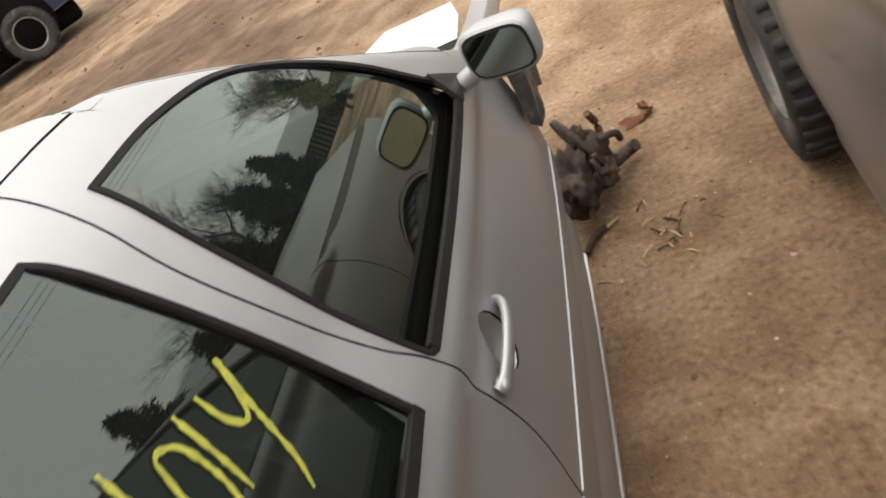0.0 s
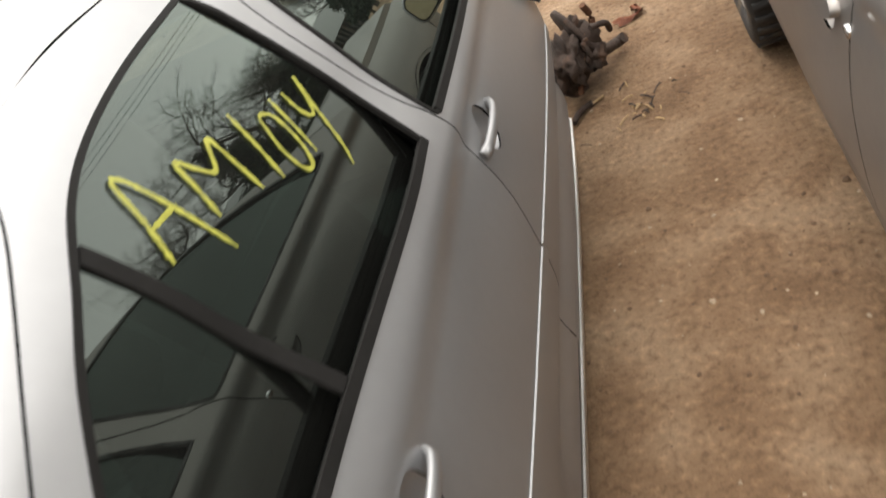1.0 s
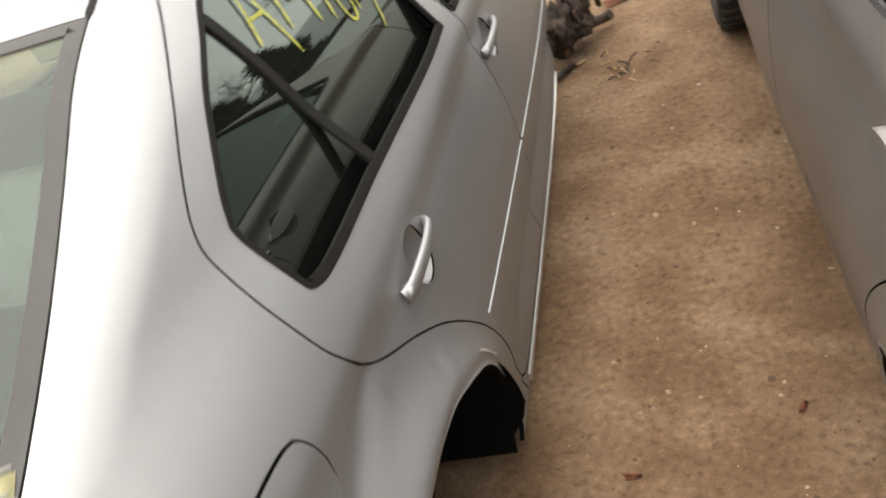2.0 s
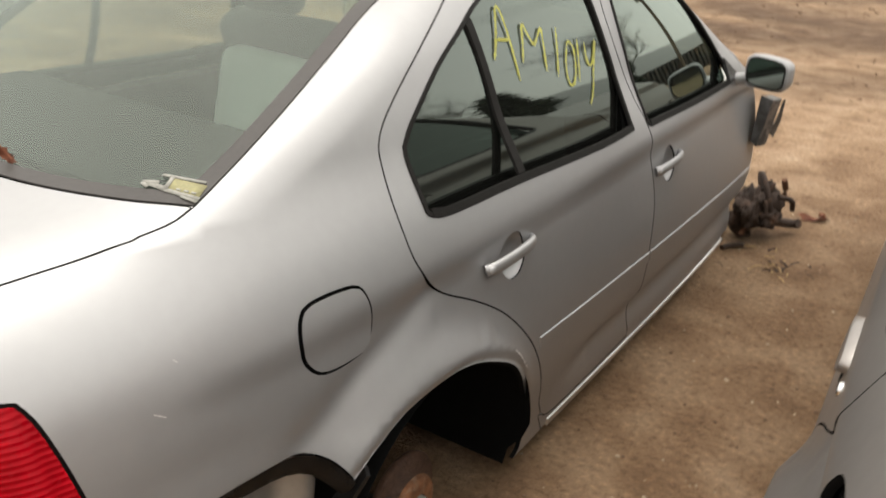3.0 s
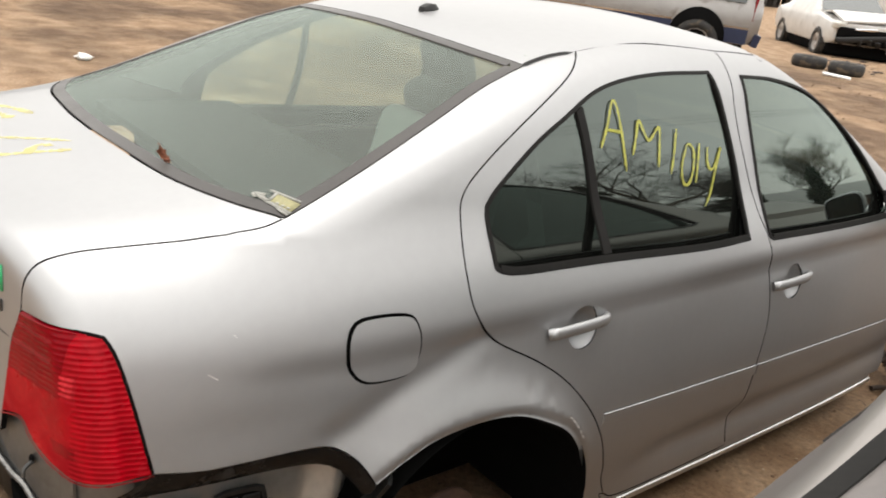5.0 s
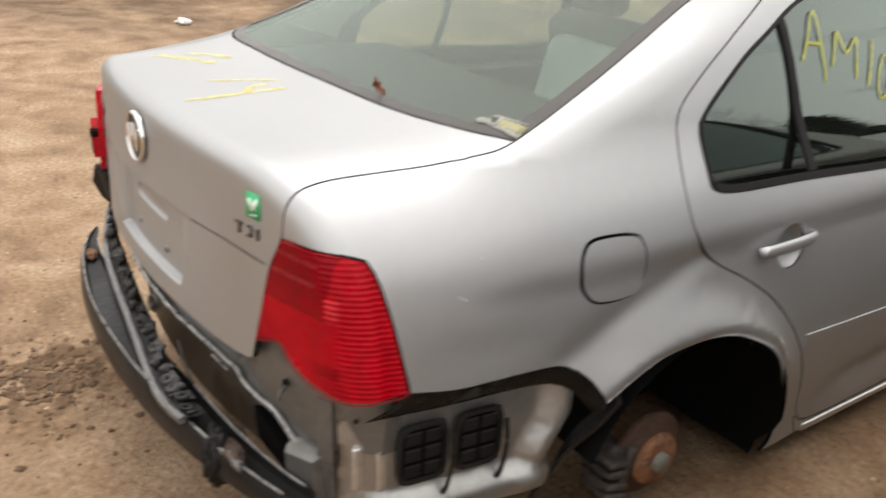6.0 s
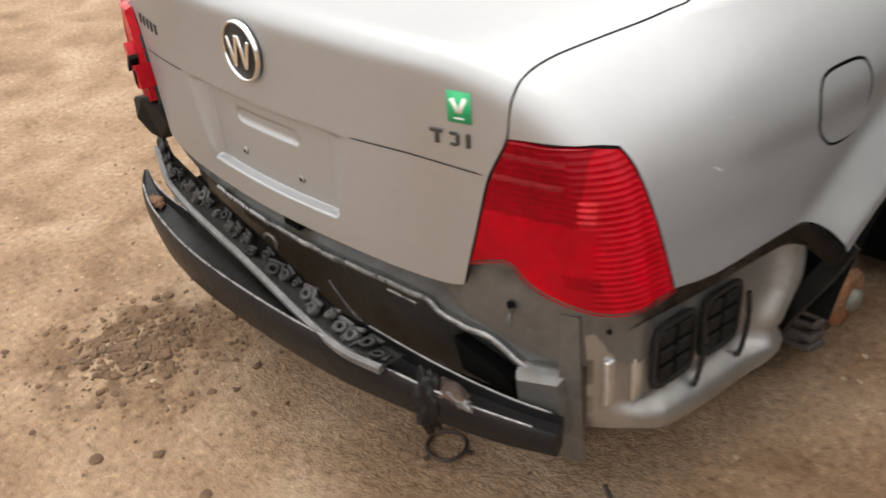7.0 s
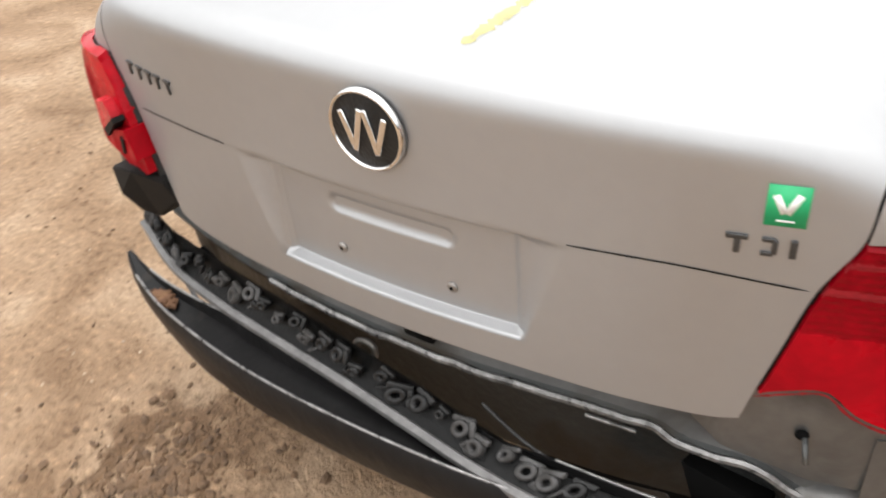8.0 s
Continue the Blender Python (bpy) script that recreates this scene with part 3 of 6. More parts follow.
# the bar that splits the rear window
DIVIDER = [[(.645, .367, 1.208), (.689, .385, 1.102), (.79, .397, .888)], [(.79, .397, .888), (.79, .425, .888)], [(.79, .425, .888), (.688, .409, 1.102), (.639, .391, 1.219)], [(.639, .391, 1.219), (.645, .367, 1.208)]]
for who, mirrored in ((rear_door, False), (rear_door_far, True)):
    panel("window_divider", DIVIDER, SIDE, RUBBER, who, off=.0, gap=0, rim=.008, flip=mirrored)
for who, mirrored, line in ((rear_door, False, [(.863, .431, .471), (.863, .693, .461), (.86, 1.147, .446)]), (rear_door_far, True, [(.863, .431, .471), (.86, 1.147, .446)]),
                            (front_door, False, [(.86, 1.158, .446), (.853, 1.770, .431), (.828, 2.340, .409)]), (front_door_far, True, [(.86, 1.158, .446), (.828, 2.340, .409)])):
    lower = [(x, y, z - .034) for x, y, z in line]
    panel("trim_strip", [line, [line[-1], lower[-1]], lower[::-1], [lower[0], line[0]]], SIDE, SILVER, who, "slim silver rubbing strip", off=.004, gap=.001, rim=.009, bright_rim=True, flip=mirrored)
sill, sill_far = both("sill", [[(.83, .575, .092), (.83, .535, .165)], DOOR_HEM[::-1], [(.832, 1.12, .143), (.83, 1.7, .14), (.82, 2.2, .14)], [(.82, 2.2, .14), (.82, 2.22, .10)],
                               [(.82, 2.22, .10), (.83, 1.2, .10), (.83, .575, .092)]], SIDE, SILVER, sedan)
for mirrored in (False, True):
    panel("sill_flange", [[(.82, .60, .118), (.83, 1.2, .112), (.82, 2.22, .112)], [(.82, 2.22, .112), (.82, 2.22, .09)], [(.82, 2.22, .09), (.83, 1.2, .09), (.82, .60, .092)], [(.82, .60, .092), (.82, .60, .118)]],
          SIDE, SILVER_DIRTY, sill_far if mirrored else sill, off=.006, rim=.03, bright_rim=True, flip=mirrored)

# roof, glass and pillars
ribbon("roof_moulding", [(.514, .292, 1.292), (.508, .34, 1.305), (.506, .39, 1.316), (.512, .452, 1.327)], .013, TOP, RUBBER, wing, off=.0022, label="black roof drip moulding", rough=.05)
SCREEN_TOP = [(.535, 1.215, 1.345), (.3, 1.27, 1.37), (XC, 1.285, 1.375)]
SCREEN_TOP += mir(SCREEN_TOP[:-1])[::-1]
SCREEN_SIDE = [(.535, 1.215, 1.345), (.565, 1.45, 1.24), (.62, 1.75, 1.08), (.68, 2.0, .945)]
GLASS_TOP = [(.514, .296, 1.292), (.344, .263, 1.305), (.158, .245, 1.315), (XC, .242, 1.318)]
GLASS_TOP += mir(GLASS_TOP[:-1])[::-1]
GLASS_FOOT = [(.646, -.406, 1.015), (.535, -.478, 1.022), (.373, -.539, 1.033), (.141, -.572, 1.046), (XC, -.58, 1.05)]
GLASS_FOOT += mir(GLASS_FOOT[:-1])[::-1]
RAIL = ROOF_C[::-1] + ROOF_SIDE[1:] + ROOF_SIDE_F[1:] + [(.57, 1.225, 1.335), (.535, 1.215, 1.345)]
panel("roof", [RAIL, SCREEN_TOP, mir(RAIL)[::-1], GLASS_TOP[::-1]], TOP, SILVER, sedan, step=.035, gap=.0025)
both("windscreen_pillar", [SCREEN_SIDE[::-1], [(.535, 1.215, 1.345), (.592, 1.22, 1.325)], FRAME_F, [(.84, 2.05, .845), (.75, 2.06, .90), (.68, 2.0, .945)]], (.8, .5, .7), SILVER, sedan, step=.03)
FRAME_G = [GLASS_SIDE, GLASS_FOOT, mir(GLASS_SIDE)[::-1], GLASS_TOP[::-1]]
rear_glass = panel("rear_window", FRAME_G, (0, -.5, .86), REAR_GLASS, sedan, "dusty rear window with painted haze and a black border", off=-.003, edge_inset=.0, rim=0, step=.05)
rear_glass.visible_shadow = False
panel("border", FRAME_G, (0, -.5, .86), FRIT, rear_glass, "black ceramic border", off=.0005, gap=.001, holes=[(FRAME_G, .032)], rim=.004, step=.05)
screen = panel("windscreen", [SCREEN_SIDE, [(.68, 2.0, .945), (.35, 2.06, .945), (XC, 2.08, .945), (-.39, 2.06, .945), (-.72, 2.0, .945)], mir(SCREEN_SIDE)[::-1], SCREEN_TOP[::-1]], (0, .5, .86), FAR_GLASS, sedan, off=-.004, rim=0, step=.06)
screen.visible_shadow = False

# boot lid
LID_FOOT = [(.482, -.892, .585), (.44, -.899, .577), (.331, -.92, .577), (.19, -.938, .582), (XC, -.948, .583)]
LID_FOOT += mir(LID_FOOT[:-1])[::-1]
LID_EDGE = LID_SEAM + LAMP_EDGE[1:] + [(.486, -.889, .60)]
FOOT_LINE = [(x, y - .004, z) for x, y, z in GLASS_FOOT]


PLATE_X, PLATE_Z, PLATE_HALF, BAR_X, BAR_Z = .010, (.632, .812), .207, .012, .757
flare = lambda z: .216 + .062 * np.clip((z - .632) / .18, 0, 1)
ramp01 = lambda v, w: np.clip(v / w, 0, 1) ** 2 * (3 - 2 * np.clip(v / w, 0, 1))


def lid_press(p):
    """The pressed recess for the number plate, with slanted cheeks and a raised bar."""
    x, z = np.abs(p[:, 0] - XC - PLATE_X), p[:, 2]
    rear = p[:, 1] < -.84
    tall = np.minimum(ramp01(z - PLATE_Z[0], .006), ramp01(PLATE_Z[1] - z, .014))
    cheek = ramp01(flare(z) - x, flare(z) - PLATE_HALF)
    floor = ramp01(PLATE_HALF - x, .012) * np.minimum(ramp01(z - PLATE_Z[0] - .002, .006), ramp01(PLATE_Z[1] - .002 - z, .013))
    away = np.hypot(np.maximum(np.abs(p[:, 0] - XC - BAR_X) - .09, 0), z - BAR_Z)
    bar = ramp01(.019 - away, .010)
    return np.where(rear, -.014 * cheek * tall - .008 * floor - .006 * bar, 0)


def ring_line(corners, step=.007):
    """A closed line of the rear face through (x, z) corners."""
    out = []
    for (x0, z0), (x1, z1) in zip(corners, corners[1:] + corners[:1]):
        n = max(1, int(math.hypot(x1 - x0, z1 - z0) / step))
        out += [(x0 + (x1 - x0) * k / n, z0 + (z1 - z0) * k / n) for k in range(n)]
    q = np.array([(x + XC, -.9, z) for x, z in out])
    return lift(q, np.array([0, -1.0, 0]), shell, 1.1, .6)


rect = lambda h, z0, z1, cx=0: [(cx - h, z0), (cx + h, z0), (cx + h, z1), (cx - h, z1)]
stadium = lambda r: [(BAR_X + s * .09 + r * math.cos(a), BAR_Z + r * math.sin(a)) for s, first in ((1, -90), (-1, 90)) for a in [radians(first + 22.5 * k) for k in range(9)]]
LID_LINES = [ring_line([(PLATE_X - .216, .632), (PLATE_X + .216, .632), (PLATE_X + .278, .812), (PLATE_X - .278, .812)], .0035)]
LID_LINES += [ring_line(rect(.207 - .004 * k, .635 + .0035 * k, .810 - .0035 * k, PLATE_X), .0035) for k in range(5)]
LID_LINES += [ring_line(stadium(r), .004) for r in (.0185, .014, .0095)]
lid = panel("boot_lid", [LID_EDGE, [(.486, -.889, .60), (.482, -.892, .585)], LID_FOOT, mir([(.486, -.889, .60), (.482, -.892, .585)])[::-1], mir(LID_EDGE)[::-1], FOOT_LINE[::-1]], BACK, SILVER, sedan,
            "silver boot lid with a bare number plate recess", step=.006, gap=.0018, relief=lid_press, lines=LID_LINES)


def on_back(x, z, lift_by=.0):
    """A place on the rear face of the shell."""
    q = lift(np.array([[x, -.9, z]]), np.array([0, -1.0, 0]), shell, 1.1, .6)[0]
    n = slope(shell, q[None])[0]
    return Vector(q + n * lift_by), Vector(n)


def back_frame(x, z, lift_by=0.0):
    """The pose of something stuck on the rear face: x to the right, y up, z out of it."""
    q, n = on_back(x, z, lift_by)
    right = Vector((0, 0, 1)).cross(n).normalized()
    return Matrix.Translation(q) @ Matrix((right, n.cross(right), n)).transposed().to_4x4()


def stuck(name, bm, material, parent, m, label=""):
    bmesh.ops.transform(bm, matrix=m, verts=bm.verts)
    return part(name, bm, material, parent, label)


m = back_frame(.003, .917, .001)
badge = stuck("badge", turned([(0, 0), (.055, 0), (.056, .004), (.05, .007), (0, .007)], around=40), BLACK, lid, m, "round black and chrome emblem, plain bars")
stuck("badge_ring", turned([(.0505, .006), (.0515, .010), (.0535, .011), (.056, .009), (.057, .003)], around=48), CHROME, badge, m)
for x0, lean, tall in ((-.026, 18, .05), (.026, -18, .05), (-.01, -14, .062), (.01, 14, .062)):
    stuck("badge_bar", box((.009, tall, .006), (x0, 0, .009), (0, 0, lean), .002), CHROME, badge, m)
m = back_frame(.490, .909, .0008)
sticker = stuck("inspection_sticker", box((.042, .05, .0008), bevel=0), GREEN, lid, m, "small square green sticker with a white tick")
stuck("tick", box((.0075, .026, .0006), (.006, .003, .0011), (0, 0, -24), 0, bm=box((.0075, .024, .0006), (-.007, .002, .0011), (0, 0, 26), 0)), WHITE, sticker, m)
stuck("small_print", box((.018, .002, .0006), (0, -.018, .0009), bevel=0), WHITE, sticker, m)
for x0, bars in ((.447, (((.023, .006), (0, .009)), ((.007, .020), (.001, -.002)))), (.479, (((.006, .018), (.006, 0)), ((.013, .005), (-.001, .009)), ((.013, .005), (-.001, -.009)))), (.503, (((.007, .023), (0, 0)),))):
    bm = bmesh.new()
    for (wide, tall), (dx, dz) in bars:
        box((wide, tall, .003), (dx, dz, .001), bevel=.0008, bm=bm)
    stuck("badge_letter", bm, PLATE, lid, back_frame(x0, .856, .0005), "worn dark letter")
for x0 in (-.535, -.505, -.478, -.452, -.422):
    bm = box((.02, .005, .003), (0, .008, .001), bevel=.0008)
    stuck("badge_letter", box((.006, .022, .003), (-.004 if x0 < -.5 else 0, -.002, .001), (0, 0, 12 if x0 == -.422 else 0), .0008, bm=bm), PLATE, lid, back_frame(x0, .868, .0005))
for x0, z0 in ((-.104, .679), (.089, .675)):
    m = back_frame(x0, z0, -.0205)
    screw = stuck("plate_screw", turned([(0, .003), (.004, .003), (.0075, .002), (.0085, 0), (.0085, -.003)], around=16), STEEL, lid, m)
    stuck("screw_hole", turned([(0, .0035), (.003, .0035), (.0032, .003)], around=12), DARK, screw, m)
for stroke, wide in (([(.10, -.865, 1.01), (.126, -.738, 1.023), (.155, -.655, 1.032)], .016), ([(-.02, -.776, 1.02), (.04, -.70, 1.03), (.10, -.64, 1.036)], .013), ([(.126, -.74, 1.02), (.09, -.705, 1.03), (.11, -.68, 1.03)], .018),
                     ([(-.40, -.77, 1.0), (-.28, -.73, 1.02), (-.16, -.70, 1.03)], .022), ([(-.34, -.70, 1.0), (-.26, -.67, 1.02), (-.17, -.65, 1.03)], .018)):
    ribbon("marker_stroke", stroke, wide, TOP, YELLOW_FAINT, lid, off=.0008, rough=.6)
# flat dark strokes that paint the shade of the lid's crease
for a, b in ((.263, .525), (-.303, -.545)):
    ribbon("crease_line", [(a, -.93, .812 if a > 0 else .808), ((a + b) / 2, -.90, .812 if a > 0 else .80), (b, -.87, .803 if a > 0 else .79)], .0024, (0, -1, .1), DARK, lid, off=.0006, rough=.1)
# the lot number painted on the rear window
GLASS_F = lambda x, y, z: pane_face(x, y, z) + .0075
for stroke in ([(.675, .444, 1.121), (.656, .472, 1.170), (.633, .497, 1.224), (.636, .512, 1.219), (.665, .525, 1.149), (.698, .533, 1.063)], [(.659, .47, 1.162), (.663, .53, 1.154)],
               [(.685, .561, 1.099), (.67, .577, 1.139), (.654, .592, 1.181), (.665, .608, 1.155), (.674, .627, 1.132), (.668, .652, 1.150), (.664, .672, 1.162), (.684, .666, 1.109), (.701, .66, 1.066)],
               [(.668, .741, 1.157), (.69, .726, 1.100), (.71, .708, 1.046)],
               [(.686, .78, 1.116), (.704, .756, 1.066), (.719, .756, 1.025), (.723, .777, 1.016), (.713, .8, 1.048), (.694, .808, 1.099), (.686, .79, 1.118), (.687, .78, 1.115)],
               [(.687, .834, 1.119), (.706, .823, 1.068), (.724, .81, 1.019)],
               [(.693, .868, 1.107), (.708, .865, 1.069), (.716, .88, 1.048), (.709, .904, 1.069), (.697, .926, 1.104), (.717, .898, 1.048), (.739, .871, .987), (.752, .848, .957)]):
    ribbon("painted_stroke", stroke, .008, SIDE, YELLOW, rear_door, f=GLASS_F, off=.0025, rough=.3)


# lamps
def lamp_ribs(p):
    """Ribbed lens: fine level ribs on the outer part and along the top."""
    x, y, z = p.T
    outer = np.clip((x - .683) / .008, 0, 1)
    upper = np.clip((z - .742) / .004, 0, 1)
    ridge = 1 - np.abs(np.sin(z * np.pi / .0102)) * 2
    return .0009 * ridge * (upper * (.6 + .4 * outer) + (1 - upper) * np.clip((x - .700) / .008, 0, 1))


lamp = panel("tail_lamp", [LAMP_TOP, LAMP_SIDE, LAMP_FOOT[::-1], LAMP_EDGE[::-1]], (1, -1, .2), RED, sedan, "red ribbed tail lamp with a broken lower corner", off=.004, step=.0034, gap=.004, rim=.02, relief=lamp_ribs)
# chambers behind the lens: a dark inner one above, a pale ribbed reflector, pinkish bands and a shadow painted low down
RED_PINK = mat("dusty_red_lens", (.20, .010, .014), .4, 0, .3, 30.0, 120.0, spec=.15)
for extra in (RED_DARK, RED_PALE, RED_PINK):
    lamp.data.materials.append(extra)
for f in lamp.data.polygons:
    c = f.center
    sag = .02 * (c.x - .56)
    if .676 < c.x < .700 and .752 < c.z < .794 and math.sin(c.z * math.pi / .0051) > -.3:
        f.material_index = 2
    elif c.x < .655 and (.803 < c.z + sag < .813 or .842 < c.z + sag < .850):
        f.material_index = 3
    elif (c.z > .746 and c.x < .681) or (.636 < c.z < .660 and .652 + .4 * (.66 - c.z) < c.x < .712):
        f.material_index = 1
ribbon("broken_edge", LAMP_FOOT, .0035, (1, -1, .2), RED_PINK, lamp, off=.0055, label="pale splintered edge", rough=.5)
panel("lamp_gasket", [LAMP_TOP, LAMP_SIDE, LAMP_FOOT[::-1], LAMP_EDGE[::-1]], (1, -1, .2), RUBBER, lamp, off=-.008, gap=-.003, rim=.02)
lamp_far = panel("tail_lamp", [LAMP_TOP, [(.702, -.765, .862), (.716, -.752, .835), (.735, -.738, .78), (.75, -.722, .70)], [(.75, -.722, .70), (.725, -.765, .672), (.71, -.785, .69), (.68, -.81, .655), (.62, -.85, .648), (.56, -.87, .632), (.505, -.882, .66)], [(.505, -.882, .66), (.512, -.88, .709), (.535, -.873, .80), (.567, -.863, .87)]],
                 (1, -1, .2), RED, sedan, "smashed red tail lamp with its lower edge missing", off=.004, step=.01, gap=.004, rim=.02, relief=lamp_ribs, flip=True, shift=(-.016, -.012, 0))
panel("lamp_socket", [LAMP_TOP, LAMP_SIDE, LAMP_FOOT[::-1], LAMP_EDGE[::-1]], (1, -1, .2), BLACK, lamp_far, "broken black lamp socket", off=-.006, gap=.004, rim=.03, flip=True, shift=(-.012, -.008, -.006))
SHARD = [(-.54, -.895, .65), (-.62, -.902, .655), (-.70, -.885, .635), (-.674, -.897, .59), (-.656, -.884, .545), (-.62, -.872, .535), (-.53, -.885, .605)]
bm = bmesh.new()
near, far = [bm.verts.new(q) for q in SHARD], [bm.verts.new((x + .02, y + .05, z + .005)) for x, y, z in SHARD]
bm.faces.new(near), bm.faces.new(far[::-1])
for k in range(len(SHARD)):
    bm.faces.new((near[k], far[k], far[k - 1], near[k - 1]))
bmesh.ops.recalc_face_normals(bm, faces=bm.faces)
bmesh.ops.bevel(bm, geom=list(bm.edges), offset=.003, segments=2, affect="EDGES")
part("socket_shard", bm, RUBBER, lamp_far, "broken black lamp socket")

# inner body: a blackened sheet that paints the shade under the seams
under = [GLASS_SIDE, LID_SEAM, LAMP_TOP, LAMP_SIDE, HEM, ARCH[:-2], [ARCH[-3], (.835, .9, .14), (.83, 2.15, .12)], DOOR_FRONT[::-1][1:], FRAME_F[::-1], (RAIL[:-2])[::-1]]
for mirrored in (False, True):
    inner = panel("inner_body", under, (1, -.1, .5), DARK, sedan, "inner body sheet blackened for the shade behind the seams", off=-.017, gap=.004, rim=0, step=.04, holes=[(WINDOW_R, .008), (WINDOW_F, .008), (FUEL, .01), (cup_ring(*CUP_R), -.012), (cup_ring(*CUP_F), -.012)], flip=mirrored)

# door mirror
def shaped(rings, m=None, closed=True):
    """A body lofted through rings of points."""
    bm = bmesh.new()
    vs = [[bm.verts.new(q) for q in r] for r in rings]
    n = len(rings[0])
    for a, b in zip(vs, vs[1:]):
        for i in range(n):
            bm.faces.new((a[i], a[(i + 1) % n], b[(i + 1) % n], b[i]))
    if closed:
        bm.faces.new(vs[0][::-1]), bm.faces.new(vs[-1])
    bmesh.ops.recalc_face_normals(bm, faces=bm.faces)
    if m:
        bmesh.ops.transform(bm, matrix=m, verts=bm.verts)
    return smooth_faces(bm, 38)


def squircle(w, h, n=28, power=3.2, skew=0.0):
    out = []
    for i in range(n):
        a = 2 * math.pi * i / n
        c, s = math.cos(a), math.sin(a)
        r = (abs(c) ** power + abs(s) ** power) ** (-1 / power)
        out.append((w * r * c, h * r * s + skew * w * r * c))
    return out


# splinters of the lens, still in place below the crack
for corners, stuff, lift_by in (([(-.662, .785), (-.625, .795), (-.608, .768), (-.646, .733), (-.674, .722)], RED_PALE, .016), ([(-.648, .730), (-.580, .752), (-.566, .697), (-.628, .679), (-.655, .688)], RED, .013),
                                ([(-.664, .728), (-.600, .772), (-.596, .764), (-.655, .716)], RUBBER, .020), ([(-.60, .735), (-.612, .700), (-.606, .697), (-.592, .73)], RUBBER, .017)):
    flat = [Vector((x, -.945 + .235 * (x - XC) ** 2 - lift_by - .024, z)) for x, z in corners]
    part("lens_splinter", shaped([flat, [q + Vector((.010, .040, 0)) for q in flat]]), stuff, lamp_far, "splinter of the broken lens")


def door_mirror(parent, mirrored):
    m = pose(.920, 1.922, .884, 0, 0, -9)
    if mirrored:
        m = Matrix.Translation((2 * XC, 0, 0)) @ Matrix.Diagonal((-1, 1, 1, 1)) @ m
    ring = lambda w, h, y, dx=0, dz=0: [(x + dx, y, z + dz) for x, z in squircle(w, h, power=4.2, skew=-.06)]
    shell_m = part("mirror_housing", shaped([ring(.068, .049, .004), ring(.072, .053, .0), ring(.078, .059, .004), ring(.080, .0605, .015), ring(.077, .057, .05, .002), ring(.065, .047, .08, .006), ring(.045, .03, .098, .01), ring(.02, .012, .106, .012)], m), SILVER, parent, "silver door mirror housing")
    part("mirror_rim", shaped([ring(.0715, .0525, -.0015), ring(.072, .053, .006)], m), BLACK, shell_m)
    part("mirror_glass", shaped([ring(.066, .047, -.004), ring(.0665, .0475, .004)], m), MIRROR, shell_m, "mirror glass")
    arm = [(.815, 1.955, .842), (.845, 1.955, .852), (.88, 1.95, .866)]
    tube(mir(arm) if mirrored else arm, .022, SILVER, shell_m, "mirror_arm", around=12)
    base = [[(.812, 1.874, .837), (.775, 1.872, .925)], [(.775, 1.872, .925), (.80, 1.985, .85)], [(.80, 1.985, .85), (.812, 1.874, .837)]]
    panel("mirror_sail", base, SIDE, BLACK, shell_m, off=.008, gap=0, rim=.012, flip=mirrored)


door_mirror(front_door, False)
door_mirror(front_door_far, True)

# cabin
cabin_floor = part("cabin_floor", box((1.5, 1.58, .05), (XC, 1.31, .24), bevel=.02), TRIM, sedan)
part("tunnel", box((.24, 1.7, .16), (XC, 1.0, .33), bevel=.05, segments=3), TRIM, cabin_floor)
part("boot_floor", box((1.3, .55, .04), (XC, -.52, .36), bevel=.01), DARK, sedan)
part("parcel_shelf", shaped([[(-.62, -.36, .94), (.58, -.36, .94), (.58, -.36, .965), (-.62, -.36, .965)], [(-.60, .06, .935), (.56, .06, .935), (.56, .06, .96), (-.60, .06, .96)]]), TRIM, sedan, "dark parcel shelf under the rear window")


def seat(name, x, y, wide, material, base_z=.42, back_lean=-20, head=True):
    s = part(name, box((wide, .5, .16), (x, y + .2, base_z), (6, 0, 0), .06, 4), material, sedan, "grey cloth seat")
    part("seat_back", box((wide, .15, .62), (x, y - .12, base_z + .33), (-back_lean, 0, 0), .06, 4), material, s)
    for side in (-1, 1):
        part("seat_bolster", box((.09, .17, .5), (x + side * (wide / 2 - .05), y - .09, base_z + .30), (-back_lean, 0, 0), .04, 4), material, s)
    for hx in ((x,) if wide < .7 else ()):
        if head:
            part("headrest", box((.25, .09, .16), (hx, y - .26, base_z + .72), (-back_lean, 0, 0), .04, 4), material, s)
    return s


seat("rear_bench", XC, .18, .90, CLOTH, base_z=.28, back_lean=-24)
part("folded_seat_back", box((.56, .12, .42), (.185, .30, .86), (-14, 0, -4), .045, 4), BEIGE, sedan, "pale grey folded rear seat back")
seat("front_seat", XC + .37, 1.06, .52, CLOTH)
seat("front_seat", XC - .37, 1.06, .52, CLOTH)
dash = part("dashboard", shaped([[(x, 1.72, .84), (x, 1.74, .60), (x, 2.02, .55), (x, 2.04, .90), (x, 1.85, .90)] for x in (-.76, -.4, 0, .4, .72)]), TRIM, sedan, "dark grey dashboard")
wheel = part("steering_wheel", turned([(.17, -.012), (.182, -.008), (.187, .004), (.182, .014), (.17, .016), (.162, .004), (.17, -.012)], (XC - .37, 1.60, .80), (68, 0, 0), 36), BLACK, sedan)
part("steering_hub", box((.3, .05, .05), (XC - .37, 1.61, .80), (-20, 0, 0), .02, 3, bm=box((.12, .06, .12), (XC - .37, 1.62, .80), (-20, 0, 0), .03, 3)), BLACK, wheel)
part("roof_lining", box((1.0, .9, .02), (XC, .78, 1.30), bevel=.008), BEIGE, sedan)
